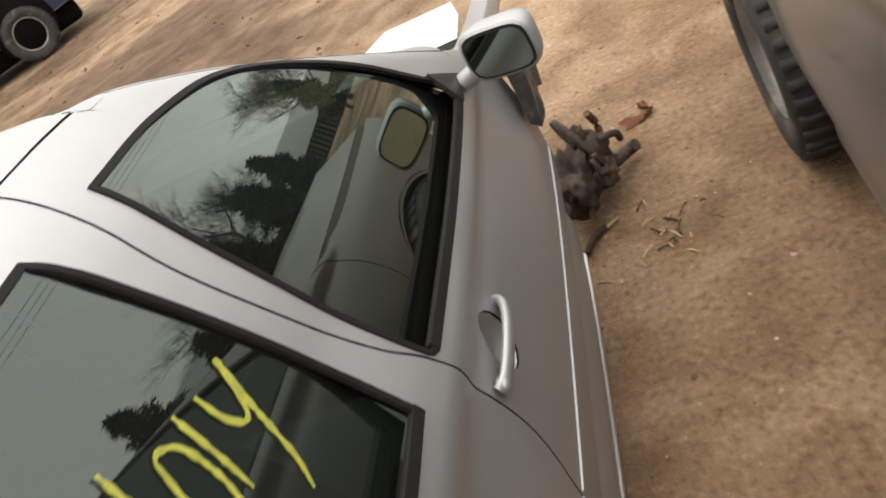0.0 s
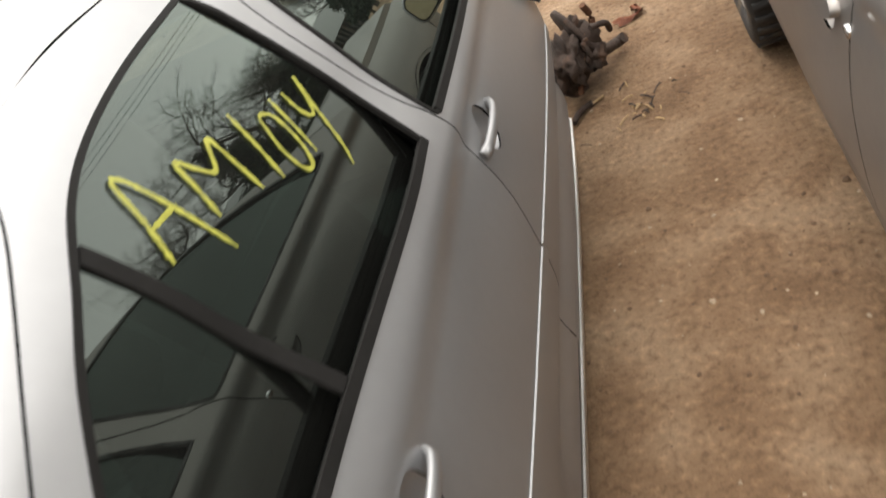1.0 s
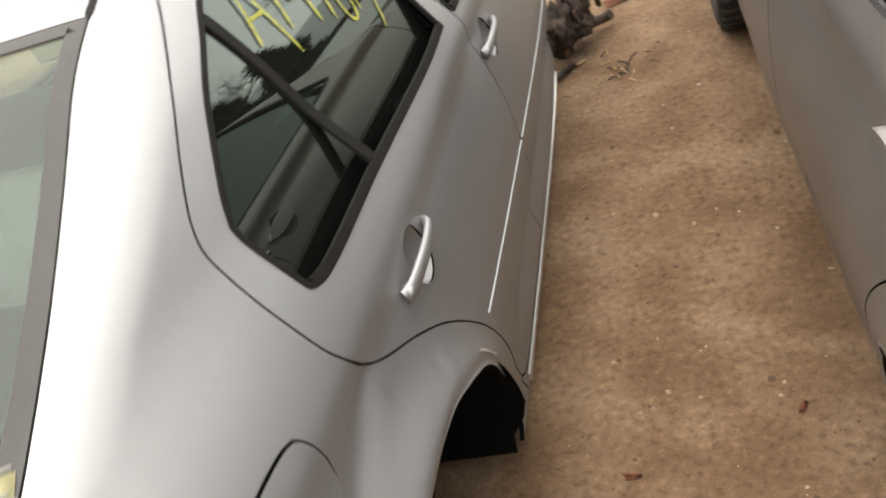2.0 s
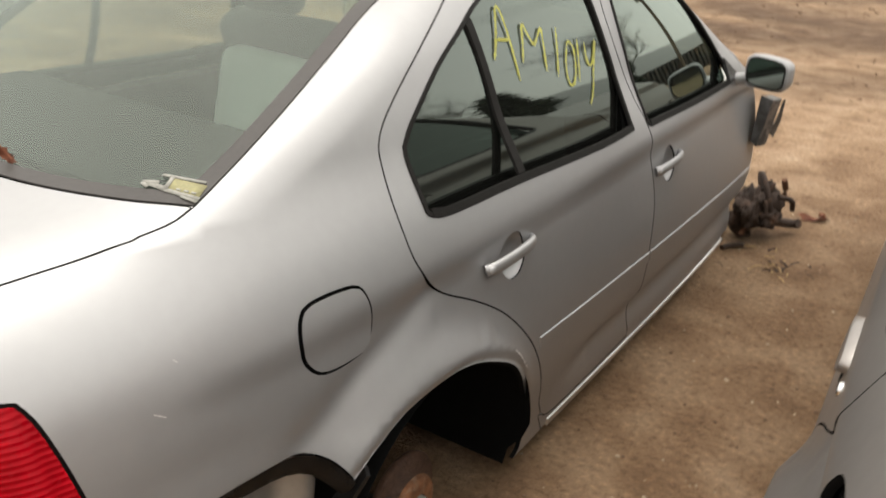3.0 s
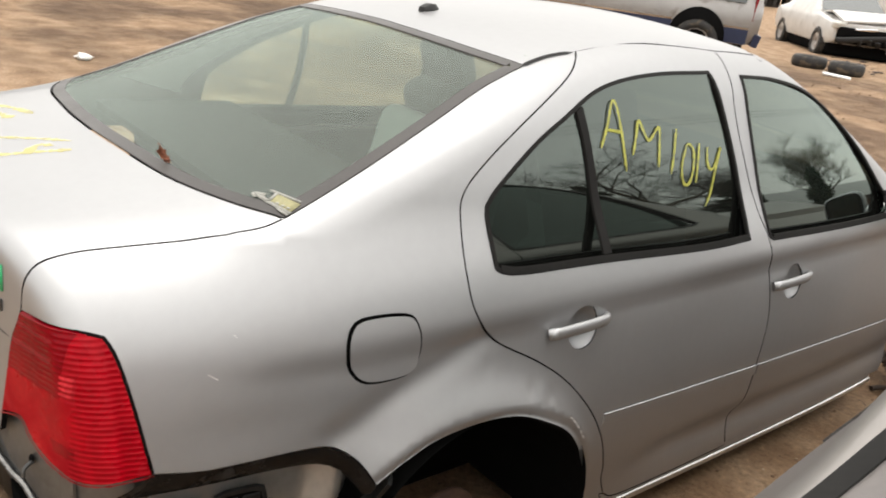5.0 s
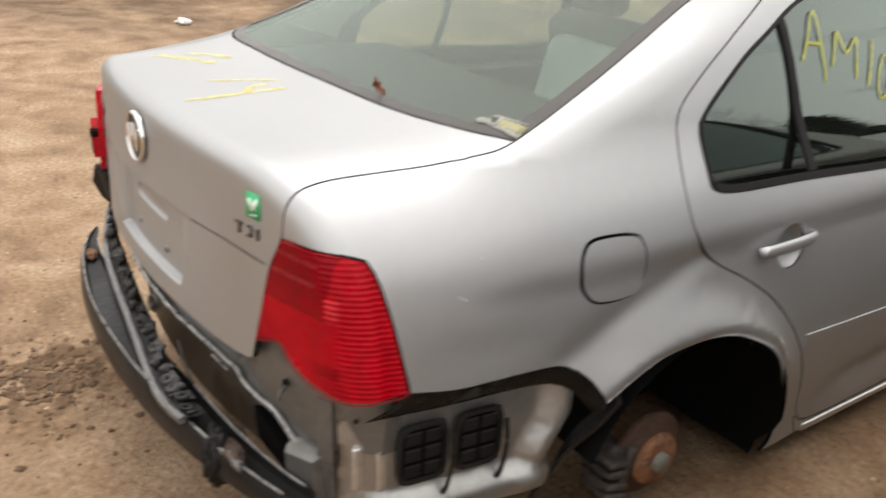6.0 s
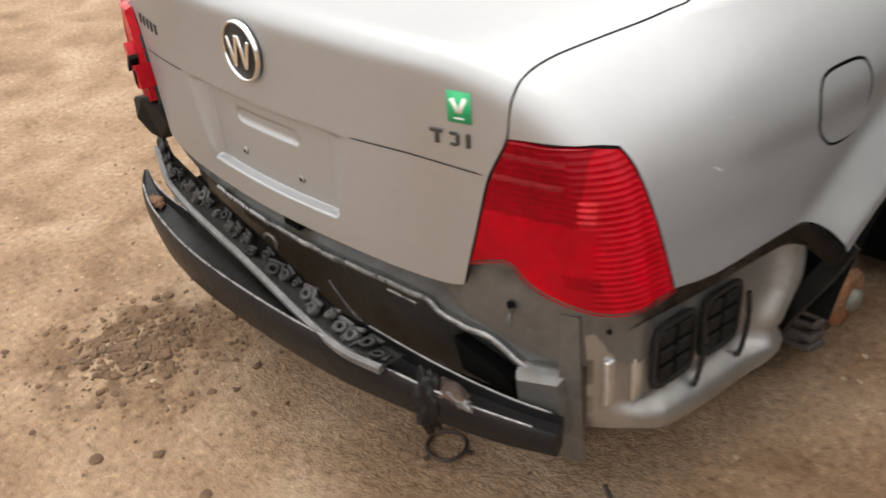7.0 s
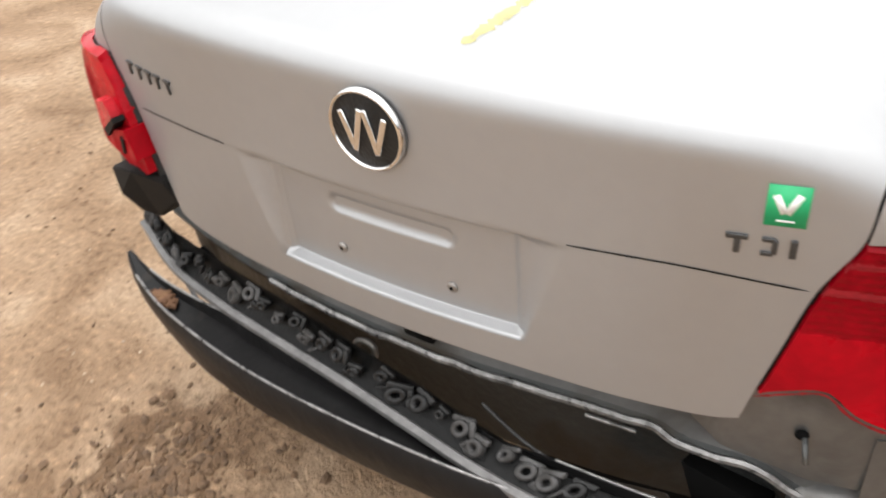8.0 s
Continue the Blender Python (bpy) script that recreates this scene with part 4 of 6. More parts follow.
for mirrored in (False, True):
    panel("pillar_lining", [[(.50, .36, 1.27), (.56, .05, 1.15), (.62, -.3, 1.02)], [(.62, -.3, 1.02), (.72, -.05, .96)], [(.72, -.05, .96), (.70, 0, 1.05), (.62, .30, 1.24)], [(.62, .30, 1.24), (.50, .36, 1.27)]], (1, -.4, .5), BEIGE, sedan, "pale pillar lining", off=-.035, rim=0, step=.05, flip=mirrored)
part("rear_view_mirror", box((.22, .03, .06), (XC, 1.46, 1.22), (-15, 0, 0), .02, 3), BLACK, sedan)

q = lift(np.array([[XC, .40, 1.4]]), np.array([0, 0, 1.0]), shell, 1.6, 1.2)[0]
aerial = part("aerial_base", shaped([[(XC + x, .40 + y, q[2] - .004) for x, y in squircle(.021, .034, 20, 2.4)], [(XC + x, .40 + y, q[2] + .008) for x, y in squircle(.019, .031, 20, 2.4)], [(XC + x, .405 + y, q[2] + .018) for x, y in squircle(.011, .017, 20, 2.4)]]), BLACK, sedan, "black rubber aerial base")

# wheel house, brake and underbody
CALIPER = mat("grimy_cast_iron", (.062, .054, .050), .6, .3, .35, 14.0, 90.0, .5, 70.0)
DISC = mat("brown_rusted_disc", (.075, .040, .026), .75, .2, .35, 11.0, 90.0, .5, 70.0, dirt=(.16, .075, .04), dirt_amount=.1, dirt_scale=10.0)
FLANGE = mat("orange_rusted_flange", (.20, .085, .038), .75, .1, .35, 20.0, 120.0, .5, 70.0, dirt=(.30, .23, .16), dirt_amount=.08, dirt_scale=26.0)
CAP = mat("dull_grey_cap", (.17, .17, .145), .55, .4, .2, 20.0, 90.0, .2, 70.0)
def wheel_house(x_in, x_out, y, z, r, reach=.9):
    rings = []
    for k in range(25):
        a = math.pi * (-.11 + reach * k / 24)
        low = min(1, max(0, (.24 - (z + r * math.sin(a))) / .12))
        rings.append([(x_out - math.copysign(.06, x_out - x_in) * low ** 2, y + r * math.cos(a), z + r * math.sin(a)), (x_in, y + r * .97 * math.cos(a), z + r * .97 * math.sin(a))])
    bm = bmesh.new()
    vs = [[bm.verts.new(q) for q in p] for p in rings]
    for a, b in zip(vs, vs[1:]):
        bm.faces.new((a[0], b[0], b[1], a[1]))
    foot = [bm.verts.new((x_in, y + r * f, .07)) for f in (-.97, .95)]
    bm.faces.new([p[1] for p in vs] + foot)
    return smooth_faces(bm, 30)


# black plastic lining; its near-black colour also holds the arch's deep shade
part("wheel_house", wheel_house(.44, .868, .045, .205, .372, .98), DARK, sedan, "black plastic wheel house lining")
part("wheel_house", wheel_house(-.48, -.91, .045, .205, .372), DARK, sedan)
hub_at = (.752, .025, .190)
disc = part("brake_disc", turned([(.03, -.012), (.112, -.012), (.114, -.008), (.114, .002), (.112, .006), (.07, .006), (.068, .034), (.064, .04), (.03, .04), (.03, -.012)], hub_at, (0, 90, 0), 40), DISC, sedan, "dark rusty rear brake disc")
part("hub_flange", turned([(.03, .046), (.05, .045), (.066, .042), (.070, .036), (.072, .028)], hub_at, (0, 90, 0), 28), FLANGE, disc, "orange rusty hub flange")
part("hub", turned([(0, .062), (.022, .061), (.027, .054), (.028, .035), (.033, .034), (.033, .03)], hub_at, (0, 90, 0), 24), CAP, disc, "dull grey hub cap")
for k in range(5):
    a = 2 * math.pi * k / 5 + .4
    part("bolt_hole", turned([(0, .0415), (.006, .0415), (.0065, .039)], (hub_at[0], hub_at[1] + .05 * math.cos(a), hub_at[2] + .05 * math.sin(a)), (0, 90, 0), 10), DARK, disc)
caliper = part("brake_caliper", box((.075, .06, .14), (.722, -.085, .175), (-12, 0, 0), .014, 2), CALIPER, disc, "grimy ribbed brake caliper")
for k in range(4):
    part("caliper_fin", box((.105, .075, .019), (.735, -.092 - .004 * k, .118 + .034 * k), (-14, 6 * (k % 2) - 3, 4 * k - 6), .007, 2), CALIPER, caliper)
part("caliper_bridge", box((.03, .035, .12), (.765, -.062, .185), (-16, 0, 0), .010, 2), CALIPER, caliper)
# unseen dark box, added so that the wheel arch reads black
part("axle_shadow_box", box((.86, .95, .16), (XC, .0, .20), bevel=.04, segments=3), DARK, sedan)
part("rear_axle_beam", box((.84, .1, .09), (XC, .28, .19), bevel=.03, segments=3), IRON, sedan)
# dark box added to close the underbody against light
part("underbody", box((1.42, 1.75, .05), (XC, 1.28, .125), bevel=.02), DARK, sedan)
# oversized dark block in the spare wheel's place, added to shade the ground
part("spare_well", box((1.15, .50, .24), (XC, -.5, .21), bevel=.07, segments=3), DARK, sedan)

# stripped tail end
def back_sheet(name, xs, profile, material, parent, label="", bow=.235, dip=None):
    """A pressed sheet across the tail: profile gives (y, z) from top to bottom; dip(x) lowers its lines."""
    bm = bmesh.new()
    rows = []
    for y, z in profile:
        rows.append([bm.verts.new((x + XC, y + bow * x * x, z + (dip(x, z) if dip else 0))) for x in xs])
    for a, b in zip(rows, rows[1:]):
        for i in range(len(xs) - 1):
            bm.faces.new((a[i], b[i], b[i + 1], a[i + 1]))
    solid = bmesh.ops.solidify(bm, geom=list(bm.faces), thickness=.004)
    bmesh.ops.recalc_face_normals(bm, faces=bm.faces)
    return part(name, smooth_faces(bm, 24), material, parent, label)


def lump(at, size, seed, rough=.45):
    """A crumpled mass."""
    bm = bmesh.new()
    bmesh.ops.create_icosphere(bm, subdivisions=4, radius=1)
    off = Vector((seed * 7.3, seed * 3.1, 0))
    for v in bm.verts:
        k = 1 + rough * noise.noise(v.co * 1.7 + off) + rough * .8 * noise.noise(v.co * 4.5 + off) + rough * .4 * noise.noise(v.co * 11 + off)
        v.co = Vector((v.co.x * size[0], v.co.y * size[1], v.co.z * size[2])) * k + Vector(at)
    return smooth_faces(bm, 30)


LIP_X, LIP_DROP = [.30, .395, .43, .53, .575, .605, .66], [.006, -.004, -.028, -.044, -.078, -.092, -.08]


def lip_dip(x, z):
    return float(np.interp(x, LIP_X, LIP_DROP)) * (.36 < z < .575)


xs = list(np.linspace(-.66, .64, 66))
TAIL_PROFILE = [(-.86, .612), (-.872, .597), (-.882, .575), (-.888, .55), (-.893, .53), (-.906, .513), (-.916, .503), (-.916, .496), (-.905, .488), (-.885, .482), (-.876, .45), (-.872, .36), (-.868, .30), (-.84, .268), (-.80, .26)]
tail = back_sheet("tail_panel", xs, TAIL_PROFILE, BARE, sedan, "dark grey pressed tail panel with a bent lip", dip=lip_dip)
back_sheet("upper_tail", xs, [(y - .003, z) for y, z in TAIL_PROFILE[1:6]], PRIMER, tail, "grubby grey upper edge of the tail panel", dip=lip_dip)
# a pale bead adds the bright highlight along the lip
rng = random.Random(9)
lip = [(x + XC, -.919 + .235 * x * x + rng.uniform(-.001, .001), .505 + lip_dip(x, .5) + rng.uniform(-.002, .002)) for x in np.linspace(-.30, .60, 31)]
sweep(lip, [(-.005, -.003), (.0, -.006), (.005, -.003), (.005, .003), (0, .006), (-.005, .003)], EDGE, tail, "lip_bead", "bright bead painting the lip's highlight", step=.012)
back_sheet("seal_flange", list(np.linspace(-.5, .5, 40)), [(-.90, .592), (-.914, .577), (-.914, .570), (-.9, .562)], PRIMER, tail)
for x0, w0 in ((.10, .07), (.20, .06), (.315, .075)):
    z0 = .568 if x0 < .3 else .49
    part("weld_tab", box((w0, .006, .006), (x0, -.919 + .235 * x0 * x0, z0), (0, 3, 6), .002), EDGE, tail)
part("latch_block", box((.055, .03, .022), (.01, -.905, .545), bevel=.005), DARK, tail)
eye = part("tow_eye", turned([(.016, -.006), (.021, -.007), (.026, 0), (.021, .007), (.016, .006), (.012, 0), (.016, -.006)], (-.122, -.905, .438), (80, 0, 10), 24), STEEL, tail, "steel towing eye")
rail = part("rail_end", shaped([[(.545, -.79, .445), (.645, -.765, .447), (.65, -.765, .29), (.545, -.79, .285)], [(.56, -.855, .418), (.642, -.825, .426), (.647, -.825, .30), (.563, -.852, .295)], [(.568, -.864, .408), (.638, -.838, .416), (.643, -.836, .31), (.572, -.861, .302)]]), PRIMER, sedan, "bent silver chassis rail end")
part("torn_opening", shaped([[(.41, -.862, .425), (.53, -.842, .37), (.545, -.838, .33), (.43, -.862, .355)], [(.42, -.80, .41), (.53, -.78, .36), (.54, -.78, .31), (.42, -.80, .34)]]), DARK, tail)
part("torn_flap", shaped([[(.30, -.905, .368), (.40, -.888, .375), (.402, -.884, .371), (.302, -.901, .364)], [(.31, -.90, .30), (.425, -.88, .315), (.427, -.876, .315), (.312, -.896, .30)]]), BARE, tail)
tube([(.12, -.925, .455), (.20, -.93, .41), (.30, -.925, .375), (.345, -.915, .36)], .0032, GUIDE, tail, "bent_rod")
pocket = part("lamp_pocket", shaped([[(.43, -.868, .655), (.56, -.83, .675), (.66, -.80, .66), (.735, -.72, .64), (.735, -.70, .64), (.47, -.80, .665)],
                                     [(.42, -.878, .60), (.56, -.842, .60), (.655, -.812, .60), (.735, -.72, .60), (.735, -.70, .60), (.47, -.80, .60)],
                                     [(.42, -.880, .55), (.56, -.848, .53), (.65, -.815, .52), (.735, -.735, .52), (.735, -.70, .52), (.48, -.80, .54)],
                                     [(.46, -.868, .50), (.57, -.842, .465), (.65, -.812, .45), (.735, -.74, .46), (.735, -.70, .46), (.50, -.80, .49)]]), PRIMER, sedan, "dirty silver metal below the tail lamp")
part("bolt_hole", turned([(0, .003), (.007, .003), (.009, 0)], (.552, -.852, .556), (85, 0, 12), 12), DARK, pocket)
tube([(.556, -.85, .553), (.562, -.868, .545), (.566, -.872, .53)], .004, BARE, pocket, "stud")
part("bolt_hole", turned([(0, .003), (.004, .003), (.005, 0)], (.70, -.778, .53), (80, 0, 50), 12), DARK, pocket)
strip = part("hanging_strip", shaped([[(.632, -.822, .56), (.664, -.812, .56), (.664, -.806, .56), (.632, -.816, .56)], [(.634, -.826, .42), (.668, -.812, .42), (.668, -.806, .42), (.634, -.82, .42)],
                                      [(.627, -.815, .30), (.664, -.802, .30), (.664, -.796, .30), (.627, -.809, .30)], [(.622, -.80, .205), (.662, -.79, .21), (.662, -.784, .21), (.622, -.794, .205)]]), PRIMER, sedan, "dull silver strip hanging to the ground")


def low_side(y, z):
    """How far out the inner wing below the lamp stands."""
    f = min(1, max(0, (.372 - z) / .052))
    shelf = .040 * f * f * (3 - 2 * f) * min(1, max(0, (y + .80) / .10))
    corner = -.05 * max(0, (-.70 - y) / .10) ** 2
    return .735 + .12 * (y + .7) + shelf + corner


bm = bmesh.new()
us, zs = np.linspace(0, 1, 46), np.linspace(.298, .61, 40)
border = spline([(.28, -.370), (.35, -.345), (.40, -.325), (.45, -.297), (.52, -.278), (.62, -.27)])
hem_low = lambda y: .022 * min(1, max(0, (-.60 - y) / .16))
vs = []
for u in us:
    col = []
    for z in zs:
        edge = float(border(z))
        y = -.80 + (edge + .80) * u
        swell = .046 * min(1, max(0, (z - .29) / .09)) * math.exp(-((y - edge + .060) / .034) ** 2) - .02 * max(0, (y - edge + .015) / .015) - .14 * max(0, z - .47)
        col.append(bm.verts.new((low_side(y, z) + swell, y, z + hem_low(y) * min(1, max(0, (.42 - z) / .135)))))
    vs.append(col)
for i in range(len(us) - 1):
    for j in range(len(zs) - 1):
        bm.faces.new((vs[i][j], vs[i + 1][j], vs[i + 1][j + 1], vs[i][j + 1]))
bmesh.ops.solidify(bm, geom=list(bm.faces), thickness=.004)
inner_wing = part("inner_wing", smooth_faces(bm, 60), SILVER_DIRTY, sedan, "bare inner wing with two vent flaps")
for y0 in (-.655, -.530):
    m = Matrix.Translation((low_side(y0, .445) + .004, y0, .445)) @ pose(0, 0, 0, 0, 0, -7)
    vent = part("vent_frame", shaped([[(.0, y, z) for y, z in squircle(.056, .07, 24, 6)], [(.009, y, z) for y, z in squircle(.055, .069, 24, 6)], [(.009, y, z) for y, z in squircle(.047, .060, 24, 6)], [(.004, y, z) for y, z in squircle(.046, .059, 24, 6)]], m, closed=False), BLACK, inner_wing, "black plastic vent frame")
    part("vent_back", shaped([[(.002, y, z) for y, z in squircle(.05, .064, 24, 6)], [(.004, y, z) for y, z in squircle(.05, .064, 24, 6)]], m), DARK, vent)
    for k in range(2):
        for i in range(3):
            bm = box((.006, .036, .032), (.007, -.022 + .044 * k, -.038 + .038 * i), (0, 6, 0), .003, 1)
            bmesh.ops.transform(bm, matrix=m, verts=bm.verts)
            part("flap", bm, RUBBER, vent)
    tube([m @ Vector((.02, .055, .04)), m @ Vector((.024, .058, -.02)), m @ Vector((.022, .05, -.085)), m @ Vector((.02, .042, -.10))], .005, BLACK, vent, "rubber_tail")
hem_dark = [(x - .004, y, z - .002) for x, y, z in HEM]
lower_line = [(.73, -.78, .545), (.765, -.61, .548), (.79, -.48, .555), (.80, -.385, .545), (.815, -.335, .52), (.85, -.30, .475)]
bm = bmesh.new()
a3, b3 = catmull(hem_dark, .03), catmull(lower_line, .03)
n3 = 24
pick = lambda line, k: Vector(line[min(len(line) - 1, round(k * (len(line) - 1) / (n3 - 1)))])
va = [bm.verts.new(pick(a3, k)) for k in range(n3)]
vm = [bm.verts.new((pick(a3, k) + pick(b3, k)) / 2 + Vector((.008, -.004, 0))) for k in range(n3)]
vb = [bm.verts.new(pick(b3, k)) for k in range(n3)]
for p0, p1 in ((va, vm), (vm, vb)):
    for i in range(n3 - 1):
        bm.faces.new((p0[i], p0[i + 1], p1[i + 1], p1[i]))
bmesh.ops.solidify(bm, geom=list(bm.faces), thickness=.006)
bmesh.ops.recalc_face_normals(bm, faces=bm.faces)
HEM_BLACK = mat("scuffed_black_hem", (.013, .012, .0115), .26, 0, .3, 14.0, 90.0, .4, 40.0, spec=.45, dirt=(.10, .095, .09), dirt_amount=.03, dirt_scale=13.0)
part("black_hem", smooth_faces(bm, 50), HEM_BLACK, wing, "black plastic strip along the torn lower edge")
for y0 in (-.775, -.735):
    part("pressed_rib", box((.012, .022, .10), (low_side(y0, .42) + .003, y0, .42), (0, 0, -12), .006, 3), SILVER_DIRTY, inner_wing)
sweep([(.862, -.245, .505), (.842, -.272, .45), (.812, -.312, .385), (.78, -.335, .29), (.752, -.342, .205)], [(-.024, -.006), (0, -.009), (.024, -.006), (.026, .003), (0, .001), (-.026, .003)], BLACK, inner_wing, "arch_liner_edge", "black plastic edge of the arch lining")
part("liner_clip", turned([(0, .004), (.006, .004), (.008, 0)], (.835, -.30, .40), (0, 80, -30), 12), DARK, inner_wing)
part("hanger_bracket", shaped([[(.70, -.40, .30), (.74, -.36, .30), (.72, -.34, .30), (.69, -.38, .30)], [(.70, -.42, .22), (.73, -.38, .22), (.71, -.36, .22), (.68, -.40, .22)], [(.66, -.46, .20), (.69, -.42, .20), (.68, -.40, .20), (.65, -.44, .20)]]), IRON, inner_wing)

# hanging bumper beam and its clip rail
def loft(rings):
    """A closed body through rings of places."""
    bm = bmesh.new()
    vs = [[bm.verts.new(q) for q in r] for r in rings]
    n = len(rings[0])
    for a, b in zip(vs, vs[1:]):
        for i in range(n):
            bm.faces.new((a[i], a[(i + 1) % n], b[(i + 1) % n], b[i]))
    bm.faces.new(vs[0][::-1]), bm.faces.new(vs[-1])
    bmesh.ops.recalc_face_normals(bm, faces=bm.faces)
    return bm


BEAM_LINE = [(-.765, -.885, .410), (-.70, -.925, .410), (-.60, -.965, .408), (-.45, -1.0, .408), (-.28, -1.025, .412), (-.1, -1.035, .418), (.1, -1.03, .418), (.28, -1.005, .406), (.44, -.968, .386), (.57, -.925, .368), (.675, -.885, .362)]
BEAM_SECTION = [(0, 0), (.008, -.012), (.011, -.05), (.004, -.088), (-.02, -.108), (-.055, -.10), (-.078, -.05), (-.080, -.002), (-.074, 0), (-.066, -.026), (-.014, -.030), (-.007, -.003)]


def beam_at(f, out=0.0, up=0.0):
    """A place on the bumper beam: f along it, then outwards and up from its front edge."""
    q = beam_path[min(len(beam_path) - 1, int(f * (len(beam_path) - 1) + .5))]
    k = min(1, .10 + .9 * max(0, (q[0] + .765) / .33) ** .8) * (1 - .42 * max(0, (q[0] - .25) / .42))
    i = min(len(beam_path) - 2, int(f * (len(beam_path) - 1)))
    ahead = Vector(beam_path[i + 1] - beam_path[i]).normalized()
    side = ahead.cross(Vector((0, 0, 1))).normalized()
    return Vector(q) + side * out * k + Vector((0, 0, up * k))


beam_path = catmull(BEAM_LINE, .02)
beam_steps = len(beam_path) - 1
beam = part("bumper_beam", smooth_faces(loft([[beam_at(i / beam_steps, s, u) for s, u in BEAM_SECTION] for i in range(beam_steps + 1)]), 35), BEAM, sedan, "black bumper beam hanging loose below the boot")
part("rust_patch", lump(beam_at(.12, -.035, -.020), (.035, .02, .006), 8, .5), RUST, beam)
part("beam_bracket", lump((.435, -.955, .34), (.034, .03, .07), 5, .35), BEAM, beam, "greasy torn bracket")
part("beam_bracket", lump((.47, -.94, .375), (.05, .018, .018), 6, .4), IRON, beam, "greasy torn bracket")
# thin pale beads along the beam's front and back edges
edge_oval = [(.0026 * math.cos(a), .0026 * math.sin(a)) for a in np.linspace(0, 2 * math.pi, 9)[:-1]]
for name, out, up, first, last in (("front_edge", -.003, .0, .06, .97), ("back_edge", -.077, .0, .05, .42), ("back_edge", -.077, .0, .72, .98)):
    sweep([beam_at(first + (last - first) * k / 14, out, up) for k in range(15)], edge_oval, EDGE, beam, name, "pale bead along the beam's edge", step=.03)
part("scuff_patch", lump((.50, -.945, .375), (.035, .008, .012), 4, .4), RAILGREY, beam)
GUIDE_LOW = [(-.72, -.85, .475), (-.60, -.895, .437), (-.45, -.93, .435), (-.28, -.955, .435), (-.12, -.975, .433), (.02, -.99, .42), (.15, -1.005, .410), (.27, -1.012, .406), (.36, -.998, .405)]
GUIDE_TOP = [(-.72, -.835, .515), (-.62, -.865, .507), (-.45, -.90, .512), (-.28, -.925, .51), (-.12, -.945, .502), (.02, -.955, .48), (.15, -.965, .455), (.27, -.965, .435), (.38, -.955, .42)]
guide = sweep(GUIDE_LOW, [(-.006, -.009), (.007, -.010), (.010, -.003), (.009, .005), (-.002, .008), (-.009, .002)], RAILGREY, sedan, "clip_rail", "grimy plastic clip rail twisted out of place", step=.02)
low_line, top_line = catmull(GUIDE_LOW, .012), catmull(GUIDE_TOP, .012)
along = lambda line, f: Vector(line[min(len(line) - 1, int(f * (len(line) - 1) + .5))])
# black sheet that paints the shaded hollows behind the clips
bm, rows, n3 = bmesh.new(), [], 70
for k in range(n3):
    a, b = along(low_line, k / (n3 - 1)), along(top_line, k / (n3 - 1))
    rows.append([bm.verts.new(a.lerp(b, f) + Vector((0, .02 * math.sin(math.pi * f), 0))) for f in (0, .33, .66, 1)])
for a, b in zip(rows, rows[1:]):
    for i in range(3):
        bm.faces.new((a[i], b[i], b[i + 1], a[i + 1]))
bmesh.ops.solidify(bm, geom=list(bm.faces), thickness=.004)
bmesh.ops.recalc_face_normals(bm, faces=bm.faces)
part("rail_web", smooth_faces(bm, 50), BLACK, guide, "black sheet painting the clip rail's dark hollows")
rng = random.Random(5)
for k in range(28):
    f = .02 + .95 * k / 27
    a, b = along(low_line, f), along(top_line, f)
    ahead = (along(low_line, min(1, f + .03)) - along(low_line, max(0, f - .03))).normalized()
    up = (b - a).normalized()
    out = ahead.cross(up).normalized()
    m = Matrix((ahead, up, out)).transposed().to_4x4()
    m.translation = a.lerp(b, .52 + rng.uniform(-.18, .18)) - out * .006
    turn = pose(0, 0, 0, rng.uniform(-22, 22), rng.uniform(-22, 22), rng.uniform(-18, 18))
    g = rng.uniform(.6, 1.25)
    bm = turned([(.0055 * g, -.004), (.0125 * g, -.004), (.014 * g, 0), (.0135 * g, .010), (.0115 * g, .012), (.006 * g, .012), (.0055 * g, -.004)], (0, 0, 0), (0, 0, 0), 14)
    box((.034 * g, .010 * g, .010), (0, .014 * g, .002), (0, 0, rng.uniform(-8, 8)), .003, bm=bm)
    if k % 3 == 0:
        box((.010, .026, .012), (.017 * g, .004, .004), (0, 0, 18), .003, bm=bm)
    elif k % 3 == 1:
        box((.018, .012, .012), (-.014, -.010, .003), (0, 0, -30), .003, bm=bm)
    if k % 4 == 1:
        box((.028, .005, .010), (.018, -.014, .005), (20, 0, 50), .002, bm=bm)
    bmesh.ops.transform(bm, matrix=m @ turn, verts=bm.verts)
    part("clip", bm, (GUIDE, BLACK, GUIDE, BLACK, BLACK)[rng.randrange(5)], guide)
# added sliver where pale ground shows between beam and rail
part("plastic_scrap", shaped([[(-.60, -.90, .46), (-.585, -.905, .462), (-.585, -.90, .464)], [(-.52, -.925, .39), (-.50, -.93, .392), (-.50, -.925, .395)]]), RAILGREY, guide)

# what is left of the front
front = part("bulkhead", shaped([[(-.78, 2.06, .15), (.74, 2.06, .15), (.74, 2.2, .15), (-.78, 2.2, .15)], [(-.78, 2.06, .80), (.74, 2.06, .80), (.74, 2.22, .72), (-.78, 2.22, .72)]]), DARK, sedan)
part("scuttle", shaped([[(-.72, 2.02, .90), (.68, 2.02, .90), (.66, 2.18, .84), (-.70, 2.18, .84)], [(-.72, 2.02, .87), (.68, 2.02, .87), (.66, 2.18, .81), (-.70, 2.18, .81)]]), BLACK, front)
